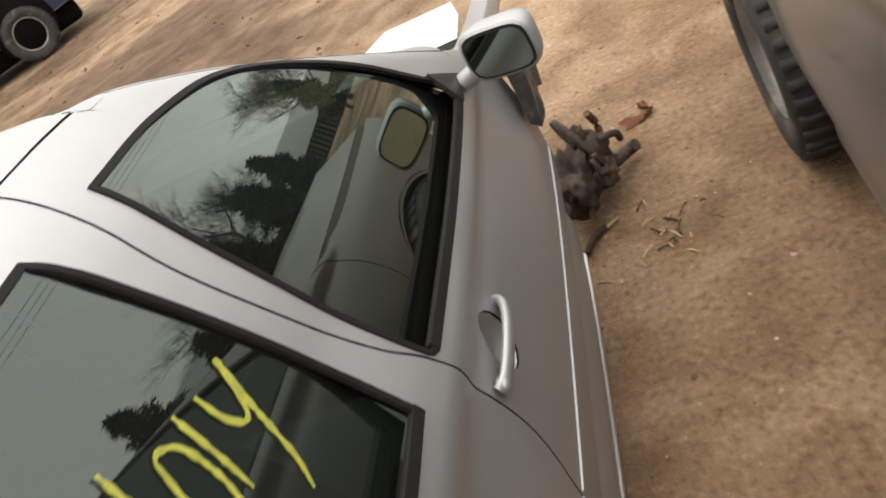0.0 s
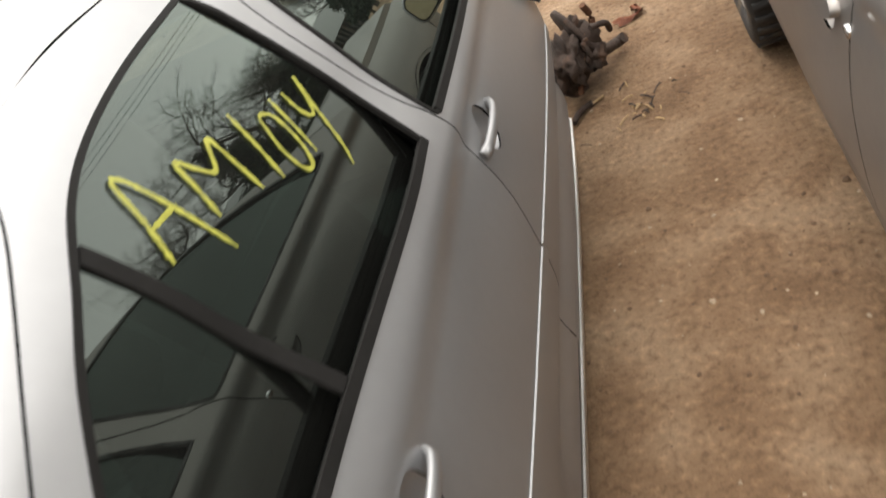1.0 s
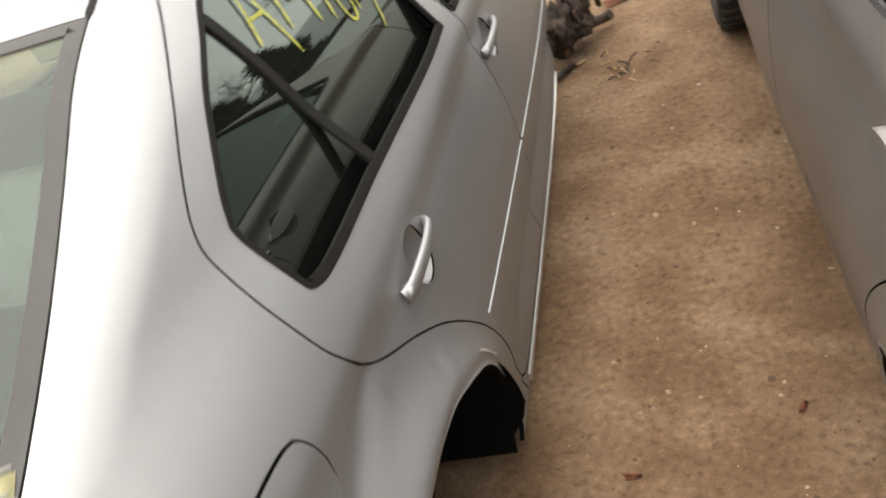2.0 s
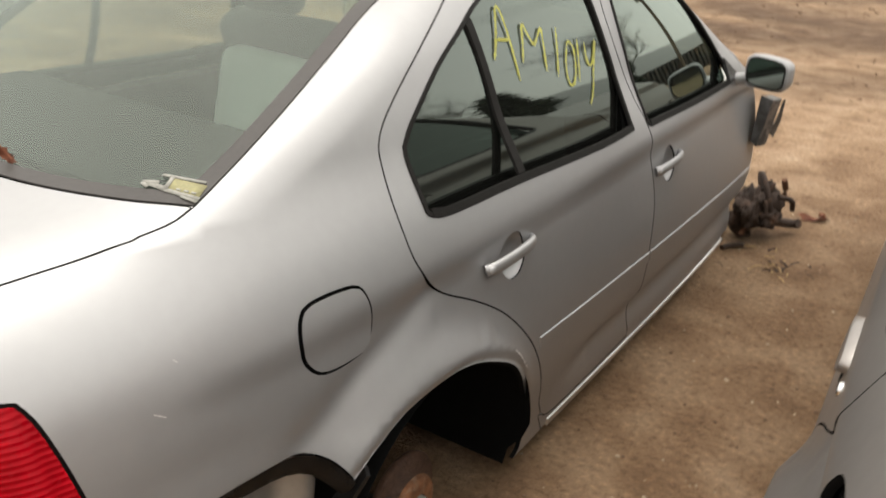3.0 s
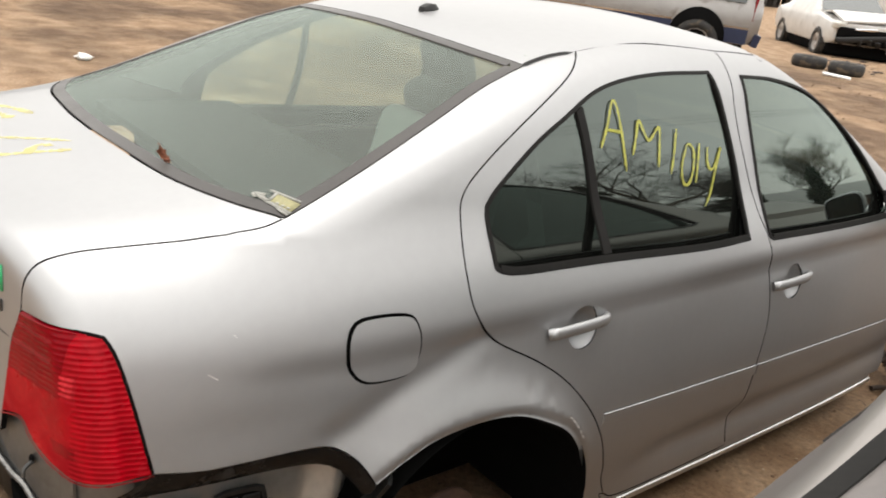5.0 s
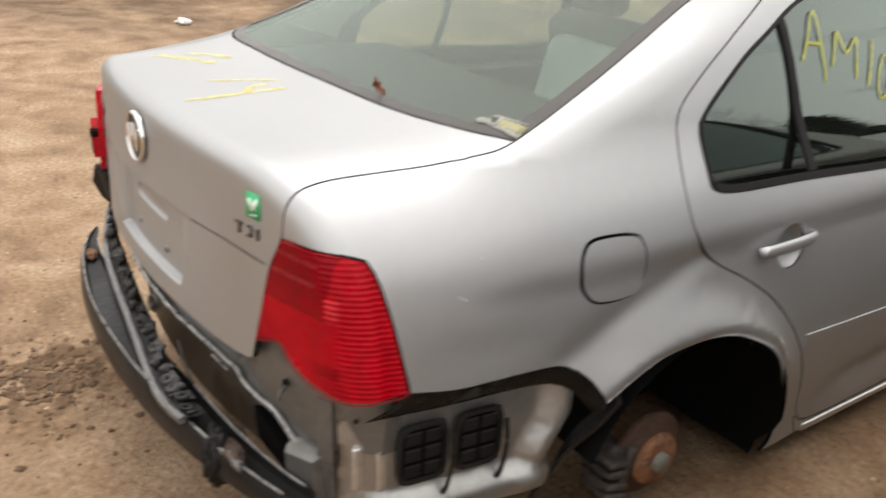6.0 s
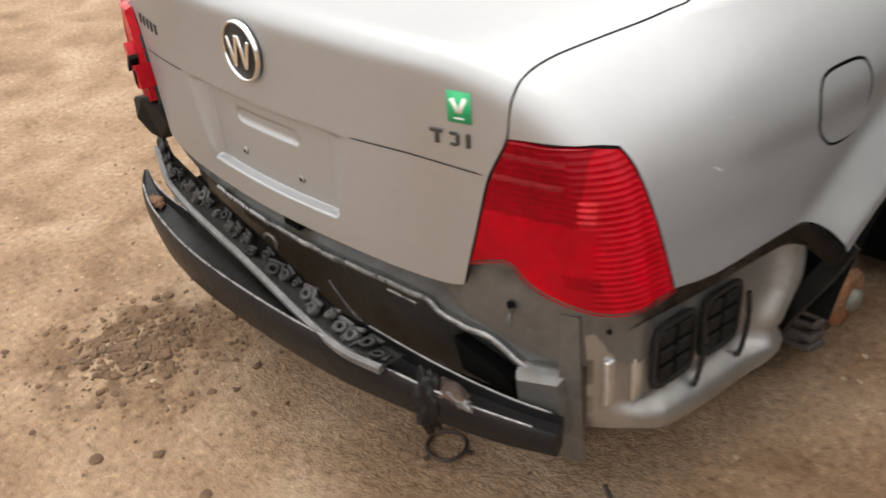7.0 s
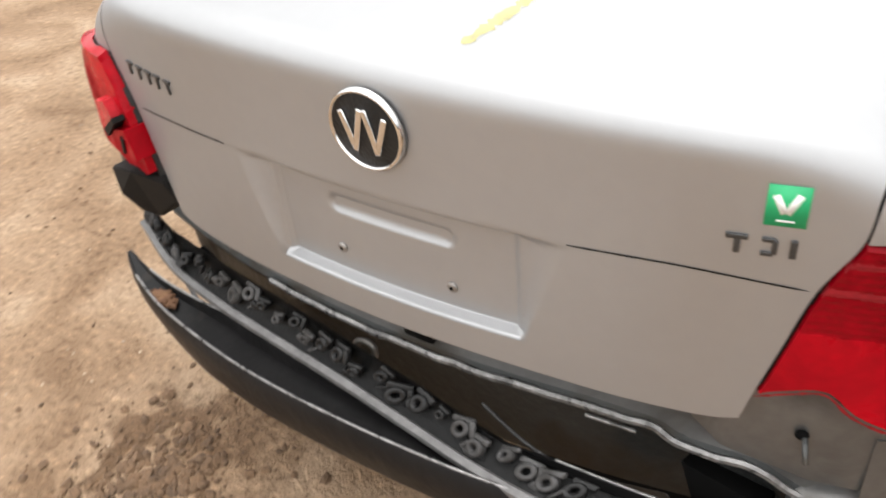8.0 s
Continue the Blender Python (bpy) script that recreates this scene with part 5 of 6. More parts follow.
rail_f = sweep([(.79, 2.14, .80), (.78, 2.35, .76), (.765, 2.6, .71), (.75, 2.85, .67), (.745, 3.0, .65)], [(-.05, -.02), (.045, -.02), (.05, .0), (.03, .028), (-.03, .03), (-.05, .01)], SILVER, front, "wing_rail", "bare silver inner wing rail")
sweep([(.86, 2.24, .64), (.86, 2.34, .62), (.845, 2.46, .60)], [(-.02, -.09), (.006, -.11), (.03, .08), (-.02, .09)], GUIDE, front, "torn_liner", "torn grey wing bracket")
part("liner_shard", shaped([[(.85, 2.44, .54), (.86, 2.52, .50), (.855, 2.53, .50), (.845, 2.45, .54)], [(.85, 2.56, .56), (.86, 2.60, .55), (.855, 2.60, .55), (.845, 2.57, .56)], [(.85, 2.63, .64), (.855, 2.64, .64), (.853, 2.64, .64), (.848, 2.63, .64)]]), BLACK, front)
part("bonnet_piece", shaped([[(.16, 2.85, .63), (.64, 2.80, .635), (.64, 2.80, .61), (.16, 2.85, .605)], [(.20, 3.1, .61), (.615, 3.08, .61), (.615, 3.08, .58), (.20, 3.1, .58)], [(.27, 3.35, .585), (.56, 3.30, .59), (.56, 3.30, .56), (.27, 3.35, .555)]]), SILVER_DIRTY, front, "pale crumpled front panel")
part("front_frame", box((1.2, .9, .22), (XC, 2.75, .20), bevel=.05, segments=3), DARK, front)
hub = part("front_knuckle", turned([(.02, -.03), (.06, -.03), (.065, .0), (.055, .05), (.03, .055), (.02, .07)], (.90, 2.60, .16), (0, 78, 20), 24), IRON, front, "rusty dark front suspension knuckle")
part("front_disc", turned([(.03, -.01), (.135, -.01), (.137, 0), (.135, .01), (.07, .012), (.065, .035), (.03, .036)], (.88, 2.63, .16), (0, 74, 25), 36), IRON, hub)
hub.location = (-.03, .05, 0)
tube([(.62, 2.45, .10), (.78, 2.52, .09), (.93, 2.60, .08), (1.0, 2.70, .05), (1.03, 2.70, .06)], .022, IRON, hub, "control_arm")
part("torn_arch_liner", lump((.84, 2.48, .15), (.06, .12, .09), 1, .4), IRON, hub, "black crumpled arch liner")
part("greasy_lump", lump((.92, 2.55, .11), (.05, .08, .05), 2, .35), IRON, hub)
part("greasy_lump", lump((.89, 2.60, .17), (.04, .06, .08), 3, .35), IRON, hub)
tube([(.93, 2.62, .10), (.95, 2.66, .20), (.94, 2.64, .27)], .013, RUST, hub, "caliper_bracket")
tube([(.80, 2.42, .08), (.83, 2.44, .045), (.86, 2.50, .03)], .016, IRON, hub, "broken_rod")
tube([(.95, 2.54, .22), (1.0, 2.58, .20), (1.0, 2.64, .14)], .012, IRON, hub, "brake_hose")
for k in range(6):
    a = rng.uniform(0, 6.28)
    q = Vector((.90 + rng.uniform(-.06, .09), 2.52 + rng.uniform(-.10, .10), .09 + rng.uniform(-.02, .15)))
    e = q + Vector((rng.uniform(-.07, .09), rng.uniform(-.08, .08), rng.uniform(-.05, .06)))
    sweep([q, (q + e) / 2 + Vector((0, 0, .015)), e], [(-.008, -.005), (.008, -.005), (.008, .005), (-.008, .005)], IRON if k % 2 else RUST, hub, "suspension_scrap")

# ---- the grey-brown sedan parked alongside, on its wheels ----
TAUPE = mat("grey_brown_paint", (.32, .30, .285), .40, .8, .05, 2.0, 50.0, coat=.3)
TAUPE.node_tree.nodes["Principled BSDF"].inputs["Specular Tint"].default_value = (.5, .5, .5, 1)
parked = thing("parked_sedan", "grey-brown sedan parked beside the wreck on its own wheels", "car", (2.452, -.155, .12))
parked.rotation_euler = (0, 0, radians(3))
far_side = {"rear_wing": wing_far, "rear_door": rear_door_far, "front_door": front_door_far, "sill": sill_far}


def same_part(ob, parent, swap, name=None):
    """The same pressing on another car, in its own paint, with its parts."""
    o = new(name or ob.name.split(".")[0], ob.data)
    o.parent, o.matrix_basis = parent, ob.matrix_basis
    o.visible_shadow = ob.visible_shadow
    paint = swap.get(ob.data.materials[0].name)
    if paint:
        o.material_slots[0].link = "OBJECT"
        o.material_slots[0].material = paint
    return o


SWAP = {"silver_paint": TAUPE, "dirty_silver_paint": TAUPE, "clear_side_glass": SIDE_GLASS, "green_side_glass": SIDE_GLASS, "rubber_seal": GUIDE}
for key, ob in far_side.items():
    body = same_part(ob, parked, SWAP)
    if key == "sill":
        body.location.x = .05
    for child in ob.children:
        if child.name.split(".")[0] in ("window_seal", "window_pane", "window_divider", "handle_cup", "door_lining", "sill_flange"):
            same_part(child, body, SWAP)
for child in list(sedan.children):
    if child.name.split(".")[0] in ("roof", "boot_lid", "rear_window", "windscreen", "windscreen_pillar"):
        body = same_part(child, parked, SWAP)
        if child.name == "rear_window":
            PALE_FRIT = mat("grey_glass_border", (.11, .10, .095), .4, 0, .12, 10.0, 120.0)
            panel("glass_border", FRAME_G, (0, -.5, .86), PALE_FRIT, body, "wide grey ceramic border", off=.0016, gap=-.012, holes=[(FRAME_G, .058)], rim=.002, step=.03)
            panel("glass_seal", FRAME_G, (0, -.5, .86), RUBBER, body, "black rubber seal round the rear glass", off=.004, gap=-.028, holes=[(FRAME_G, -.034)], rim=.006, step=.03)
            for k in range(9):
                f = .15 + .085 * k
                y0 = -.50 + .72 * f
                ribbon("heating_line", [(-.52 + .1 * f, y0 + .06, 1.2), (XC, y0, 1.2), (.50 - .1 * f, y0 + .06, 1.2)], .0022, TOP, BLACK, body, off=-.001, rough=.05)
    elif child.name.split(".")[0] == "inner_body":
        same_part(child, parked, SWAP)
        same_part(cabin_floor, parked, SWAP) if child.name == "inner_body" else None
# flap handles with a key lock behind them
for key, (cy, cz) in (("rear_door", CUP_R), ("front_door", CUP_F)):
    oval = [[(.84, cy + .085 * math.cos(a), cz + .012 + .030 * math.sin(a)) for a in np.linspace(0, 2 * math.pi, 25)]]
    panel("door_handle", oval, (1, 0, .1), TAUPE, parked, "oval flap handle", gap=0, off=.016, rim=.02, step=.012, bright_rim=True, flip=True)
    q = on_side(cy - .125, cz - .004, .001)
    ob = part("door_lock", turned([(0, .004), (.010, .004), (.012, .001), (.012, -.006)], (2 * XC - q[0], q[1], q[2]), (0, -90, 0), 16), CHROME, parked)
# near-side pressings, seen from behind only
for ob in (wing, rear_door, front_door):
    same_part(ob, parked, SWAP)
CENTRE = 2.72
arch_f = [(.9, CENTRE + .345 * math.cos(a), .2 + .345 * math.sin(a)) for a in np.linspace(math.pi, 0, 15)]
wing_f = panel("front_wing", [[(.84, 2.06, .845), (.80, 2.5, .84), (.78, 3.2, .80)], [(.78, 3.2, .80), (.80, 3.3, .2)], [(.80, 3.3, .2), arch_f[-1]], arch_f[::-1], [arch_f[0], (.85, 2.23, .14)], DOOR_FRONT[::-1]], SIDE, TAUPE, parked, "grey-brown front wing", flip=True, step=.03)
part("bonnet", shaped([[(x, y, z) for x, z in ((-.80, .82), (-.5, .93), (XC, .96), (.46, .93), (.76, .82), (.76, .78), (-.80, .78))] for y in (2.06, 2.6, 3.1)] + [[(x * .95, 3.35, z - .12) for x, z in ((-.80, .80), (-.5, .88), (XC, .90), (.46, .88), (.76, .80), (.76, .70), (-.80, .70))]]), TAUPE, parked)
part("front_bumper", shaped([[(x, y, z) for x, y in ((-.86, 3.2), (-.6, 3.42), (XC, 3.5), (.56, 3.42), (.82, 3.2), (.82, 3.1), (-.86, 3.1))] for z in (.16, .3, .5, .66)]), TAUPE, parked)
part("rear_bumper", shaped([[(x, y, z) for x, y in ((-.83, -.55), (-.82, -.8), (-.6, -1.0), (XC, -1.06), (.56, -1.0), (.78, -.8), (.79, -.55))] for z in (.2, .3, .5, .6)]), TAUPE, parked)
for mirrored in (False, True):
    same_part(lamp, parked, {}) if not mirrored else panel("tail_lamp", [LAMP_TOP, LAMP_SIDE, LAMP_FOOT[::-1], LAMP_EDGE[::-1]], (1, -1, .2), RED, parked, off=.004, step=.02, gap=.004, rim=.02, flip=True)
# plain dark block, added to hide the hollow cabin
part("interior_dark", box((1.3, 2.2, .45), (XC, .9, .55), bevel=.08, segments=3), TRIM, parked)
part("rear_seat", box((1.2, .2, .6), (XC, .08, .72), (24, 0, 0), .06, 3), TRIM, parked)


def road_wheel(parent, at, radius=.31, wide=.2, rim_material=STEEL, side=-1, name="wheel"):
    """A wheel whose outer face looks to -x (side -1) or +x."""
    t = (0, 90 * side, 0)
    w = wide / 2
    tyre = part(name, turned([(radius * .62, -w * .9), (radius * .8, -w), (radius * .94, -w * .96), (radius, -w * .7), (radius, w * .7), (radius * .94, w * .96), (radius * .8, w), (radius * .64, w * .9), (radius * .6, w * .6)], (0, 0, 0), t, 40), TYRE, parent, "black tyre")
    rim = part("rim", turned([(radius * .63, w * .75), (radius * .6, w * .85), (radius * .55, w * .55), (radius * .45, w * .45), (radius * .36, w * .62), (radius * .22, w * .62), (radius * .2, w * .4), (0, w * .4)], (0, 0, 0), t, 36), rim_material, tyre)
    bm = bmesh.new()
    for k in range(36):
        a = 2 * math.pi * k / 36
        for s in (-.5, .5):
            box((wide * .42, .012, .03), (s * wide * .45, (radius + .001) * math.cos(a), (radius + .001) * math.sin(a)), (math.degrees(a), 0, 8 * s), 0, bm=bm)
    part("tread", bm, TYRE, tyre)
    tyre.location = at
    return tyre


for x0, y0, s in ((-.80, CENTRE, -1), (.76, CENTRE, 1), (-.80, .03, -1), (.76, .03, 1)):
    road_wheel(parked, (x0, y0, .19), side=s)
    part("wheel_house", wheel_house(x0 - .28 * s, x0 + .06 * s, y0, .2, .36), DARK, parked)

# ---- ground ----
def dirt_material():
    m = bpy.data.materials.new("packed_brown_dirt")
    m.use_nodes = True
    nt, nodes = m.node_tree, m.node_tree.nodes
    link, b = nt.links.new, nodes["Principled BSDF"]
    co = nodes.new("ShaderNodeTexCoord").outputs["Object"]

    def noisy(scale, detail=6.0, distort=0.0, stretch=None):
        n = nodes.new("ShaderNodeTexNoise")
        n.inputs["Scale"].default_value, n.inputs["Detail"].default_value, n.inputs["Distortion"].default_value = scale, detail, distort
        v = co
        if stretch:
            mp = nodes.new("ShaderNodeMapping")
            mp.inputs["Rotation"].default_value, mp.inputs["Scale"].default_value = (0, 0, radians(stretch[0])), (stretch[1], 1, 1)
            link(co, mp.inputs["Vector"])
            v = mp.outputs[0]
        link(v, n.inputs["Vector"])
        return n.outputs["Fac"]

    def ramp(fac, stops):
        r = nodes.new("ShaderNodeValToRGB")
        e = r.color_ramp.elements
        while len(e) < len(stops):
            e.new(.5)
        for k, (at, c) in zip(e, stops):
            k.position, k.color = at, (*c, 1)
        link(fac, r.inputs[0])
        return r.outputs[0]

    def mix(fac, a, c, kind="MIX"):
        n = nodes.new("ShaderNodeMix")
        n.data_type, n.blend_type = "RGBA", kind
        for k, v in ((0, fac), (6, a), (7, c)):
            if hasattr(v, "node"):
                link(v, n.inputs[k])
            else:
                n.inputs[k].default_value = v
        return n.outputs[2]

    base = ramp(noisy(3.6, 12.0, .4), [(.3, (.19, .120, .070)), (.46, (.26, .172, .105)), (.6, (.325, .227, .147)), (.8, (.39, .295, .205))])
    # wet churned mud where the trucks turn, in bands along their tracks
    band = nodes.new("ShaderNodeVectorMath")
    band.operation = "DOT_PRODUCT"
    link(co, band.inputs[0])
    band.inputs[1].default_value = (-.6, .8, 0)

    def span(v, lo, hi):
        r = nodes.new("ShaderNodeMapRange")
        r.interpolation_type = "SMOOTHSTEP"
        r.inputs["From Min"].default_value, r.inputs["From Max"].default_value = lo, hi
        link(v, r.inputs["Value"])
        return r.outputs[0]

    def times(a, c):
        n = nodes.new("ShaderNodeMath")
        n.operation = "MULTIPLY"
        link(a, n.inputs[0]), link(c, n.inputs[1])
        return n.outputs[0]

    wet = times(span(band.outputs["Value"], 3.6, 5.5), span(band.outputs["Value"], 19, 13))
    track = ramp(noisy(.55, 12.0, .7, (-53, .72)), [(.36, (.32, .29, .27)), (.46, (.46, .43, .41)), (.54, (.62, .60, .58)), (.60, (.84, .82, .80)), (.72, (.98, .97, .95))])
    colour = mix(wet, base, mix(1.0, base, track, "MULTIPLY"))
    # ground between the two cars: dampness and their shade, both painted in
    damp_shade = nodes.new("ShaderNodeVectorMath")
    damp_shade.operation = "MULTIPLY"
    link(co, damp_shade.inputs[0])
    damp_shade.inputs[1].default_value = (1, .28, 0)
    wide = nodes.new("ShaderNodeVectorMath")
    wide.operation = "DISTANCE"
    link(damp_shade.outputs[0], wide.inputs[0])
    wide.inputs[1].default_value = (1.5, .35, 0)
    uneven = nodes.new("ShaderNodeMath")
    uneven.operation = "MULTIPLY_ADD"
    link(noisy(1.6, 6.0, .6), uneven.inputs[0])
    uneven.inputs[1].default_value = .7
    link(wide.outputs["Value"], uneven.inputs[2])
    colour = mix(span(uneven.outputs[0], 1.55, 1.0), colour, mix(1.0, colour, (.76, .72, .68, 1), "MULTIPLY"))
    # a patch of dark loosened soil behind the wreck
    near = nodes.new("ShaderNodeVectorMath")
    near.operation = "DISTANCE"
    link(co, near.inputs[0])
    near.inputs[1].default_value = (-.63, -1.10, 0)
    soil = times(span(near.outputs["Value"], .42, .10), span(noisy(9.0, 8.0, .6), .42, .58))
    colour = mix(soil, colour, (.13, .078, .043, 1))
    grain = ramp(noisy(46.0, 10.0, .3), [(.30, (.58, .55, .52)), (.47, (.97, .97, .97)), (.56, (1.02, 1.02, 1.02)), (.72, (1.5, 1.48, 1.45))])
    colour = mix(.8, colour, grain, "MULTIPLY")
    specks = ramp(noisy(140.0, 3.0), [(.34, (.6, .58, .55)), (.45, (1, 1, 1)), (.66, (1, 1, 1)), (.74, (1.5, 1.5, 1.5))])
    colour = mix(.4, colour, specks, "MULTIPLY")
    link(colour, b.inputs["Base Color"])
    b.inputs["Roughness"].default_value = .92
    b.inputs["Specular IOR Level"].default_value = .25
    h = nodes.new("ShaderNodeMath")
    h.operation = "MULTIPLY_ADD"
    link(noisy(42.0, 9.0, .3), h.inputs[0])
    h.inputs[1].default_value = 1.5
    link(noisy(150.0, 5.0), h.inputs[2])
    bp = nodes.new("ShaderNodeBump")
    bp.inputs["Strength"].default_value, bp.inputs["Distance"].default_value = .7, .014
    link(h.outputs[0], bp.inputs["Height"])
    link(bp.outputs[0], b.inputs["Normal"])
    return m


EARTH = dirt_material()


def graded(lo, hi, fine, grow=1.14, reach=400):
    """Steps that are fine between lo and hi and widen outwards."""
    mid = list(np.arange(lo, hi, fine))
    left, right, s = [], [], fine
    while (left[-1] if left else lo) > -reach:
        s = min(s * grow, 40)
        left.append((left[-1] if left else lo) - s)
        right.append((right[-1] if right else mid[-1]) + s)
    return np.array(left[::-1] + mid + right)


def waves(x, y, seed, n, size):
    """Smooth unevenness made of many directions."""
    r = np.random.RandomState(seed)
    out = 0
    for _ in range(n):
        a, k, ph = r.uniform(0, 6.28), 2 * np.pi / (size * r.uniform(.5, 2)), r.uniform(0, 6.28)
        out = out + np.sin((x * np.cos(a) + y * np.sin(a)) * k + ph)
    return out / n


def earth_height(x, y):
    """Height of the yard: nearly flat between the cars, rutted farther off."""
    fine = .008 * waves(x, y, 1, 24, .5) + .006 * waves(x, y, 2, 24, .14)
    along, across = x * .8 + y * .6, y * .8 - x * .6
    far = np.clip((across - 4.2) / 2.5, 0, 1) * np.clip((34 - np.hypot(x, y)) / 10, 0, 1)
    bend = across + .7 * np.sin(along * .35) + .35 * np.sin(along * .8 + 1)
    ruts = np.clip(np.sin(bend * 2 * np.pi / 2.6) * .12 + 1.6 * waves(x, y, 3, 18, .9) + .9 * waves(x, y, 4, 18, .35), -1.2, 1.2)
    calm = np.clip(np.hypot(x - .6, y - .8) / 3 - .35, .35, 1)
    return fine * calm + far * .022 * ruts


gx, gy = graded(-2.2, 3.2, .045), graded(-2.8, 4.2, .045)
X, Y = np.meshgrid(gx, gy)
Z = earth_height(X, Y)
n = len(gx)
idx = np.arange(X.size).reshape(X.shape)
me = bpy.data.meshes.new("ground")
me.from_pydata(np.stack([X, Y, Z], -1).reshape(-1, 3).tolist(), [], np.stack([idx[:-1, :-1], idx[:-1, 1:], idx[1:, 1:], idx[1:, :-1]], -1).reshape(-1, 4).tolist())
me.polygons.foreach_set("use_smooth", [True] * len(me.polygons))
tagged(part("ground", me, EARTH), "packed brown dirt of a scrap yard with ruts", "ground", kind="structure")


def scatter(name, count, region, size, material, seed, label, category, lumpy=.35, flat=.6):
    """Many small stones or clods lying in a region, as one mesh."""
    r = np.random.RandomState(seed)
    t = (1 + 5 ** .5) / 2
    ico = np.array([(-1, t, 0), (1, t, 0), (-1, -t, 0), (1, -t, 0), (0, -1, t), (0, 1, t), (0, -1, -t), (0, 1, -t), (t, 0, -1), (t, 0, 1), (-t, 0, -1), (-t, 0, 1)]) / 1.9
    tri = [(0, 11, 5), (0, 5, 1), (0, 1, 7), (0, 7, 10), (0, 10, 11), (1, 5, 9), (5, 11, 4), (11, 10, 2), (10, 7, 6), (7, 1, 8), (3, 9, 4), (3, 4, 2), (3, 2, 6), (3, 6, 8), (3, 8, 9), (4, 9, 5), (2, 4, 11), (6, 2, 10), (8, 6, 7), (9, 8, 1)]
    verts, faces = [], []
    x, y = region(r, count)
    h = earth_height(x, y)
    for k in range(count):
        s = size * np.exp(np.clip(r.normal(0, .55), -1, .75))
        a = r.uniform(0, 6.28)
        p = ico * (1 + lumpy * r.uniform(-1, 1, (12, 1))) * s * np.array((r.uniform(.7, 1.3), r.uniform(.7, 1.3), flat))
        p = np.stack([p[:, 0] * np.cos(a) - p[:, 1] * np.sin(a), p[:, 0] * np.sin(a) + p[:, 1] * np.cos(a), p[:, 2]], 1)
        faces += [(k * 12 + i, k * 12 + j, k * 12 + l) for i, j, l in tri]
        verts.append(p + (x[k], y[k], h[k] + s * flat * .25))
    me = bpy.data.meshes.new(name)
    me.from_pydata(np.concatenate(verts).tolist(), [], faces)
    return tagged(part(name, me, material), label, category, kind="stuff")


PEBBLE = mat("pale_pebbles", (.33, .255, .18), .85, 0, .45, 30.0, 200.0)
CLOD = mat("dark_earth_clods", (.12, .072, .04), .95, 0, .4, 20.0, 150.0, .4, 120.0)
field = lambda x0, x1, y0, y1: (lambda r, n: (r.uniform(x0, x1, n), r.uniform(y0, y1, n)))
blob = lambda cx, cy, s: (lambda r, n: (r.normal(cx, s, n), r.normal(cy, s, n)))
scatter("pebbles", 800, field(-2.4, 1.9, -2.2, 4.5), .0036, PEBBLE, 11, "small pale pebbles strewn over the dirt", "pebbles")
scatter("crumbs", 2200, field(-2.2, 1.9, -2.2, 4.5), .0036, CLOD, 12, "dark crumbs of earth on the dirt", "earth crumbs")
scatter("mud_clods", 420, blob(-.63, -1.10, .08), .0066, CLOD, 13, "patch of loose dark mud clods", "mud")
scatter("mud_crumbs", 160, blob(-.52, -1.06, .15), .0058, CLOD, 14, "loose dark mud crumbs", "mud")
scatter("mud_lumps", 60, blob(-.72, -1.28, .15), .005, CLOD, 15, "scattered mud lumps", "mud")
scatter("far_clods", 900, field(-7, 1.5, 5, 13), .011, CLOD, 16, "clods along the wheel ruts", "earth")

# ---- vehicles and scrap across the yard ----
YARD_SILVER = mat("weathered_silver_paint", (.34, .33, .32), .38, .6, .08, 4.0, 90.0, coat=.2, dirt=(.15, .125, .10), dirt_amount=.04, dirt_scale=3.0)
YARD_WHITE = mat("weathered_white_paint", (.54, .53, .51), .4, 0, .08, 4.0, 80.0, coat=.2, dirt=(.20, .165, .13), dirt_amount=.04, dirt_scale=3.0)
NAVY = mat("navy_paint", (.02, .03, .07), .35, .2, .15, 4.0, 80.0, coat=.3)
LENS = mat("hazy_lamp_lens", (.55, .54, .50), .2, .2, .15, 9.0, 80.0, coat=.5)
WOOD = mat("pallet_wood", (.42, .29, .15), .8, 0, .25, 5.0, 60.0, .3, 40.0)
CAR_GLASS = mat("dark_car_window", (.04, .05, .05), .06, 0, .1, 3.0, 40.0, coat=.8)


def hull(stations, material, name, parent, label=""):
    """A vehicle body: stations of (length, half width, bottom, belt, top, half width at the top), x ahead."""
    rings = []
    for l, w, z0, zb, zt, wt in stations:
        half = [(w * .92, z0), (w, z0 + (zb - z0) * .3), (w, z0 + (zb - z0) * .75), (w * .97, zb), (wt + (w * .97 - wt) * .3, zb + (zt - zb) * .7), (wt, zt - .03), (wt * .85, zt)]
        rings.append([(l, y, z) for y, z in half] + [(l, -y, z) for y, z in half[::-1]])
    bm = shaped(rings)
    bmesh.ops.bevel(bm, geom=list(bm.edges), offset=.05, segments=2, affect="EDGES", clamp_overlap=True)
    return part(name, smooth_faces(bm, 40), material, parent, label)


def quad(corners, material, name, parent, label="", thick=.02):
    c = [Vector(q) for q in corners]
    nrm = (c[1] - c[0]).cross(c[2] - c[0]).normalized() * thick
    return part(name, shaped([c, [q + nrm for q in c]]), material, parent, label)


def place(ob, x, y, heading):
    ob.matrix_basis = pose(x, y, 0, 0, 0, heading)


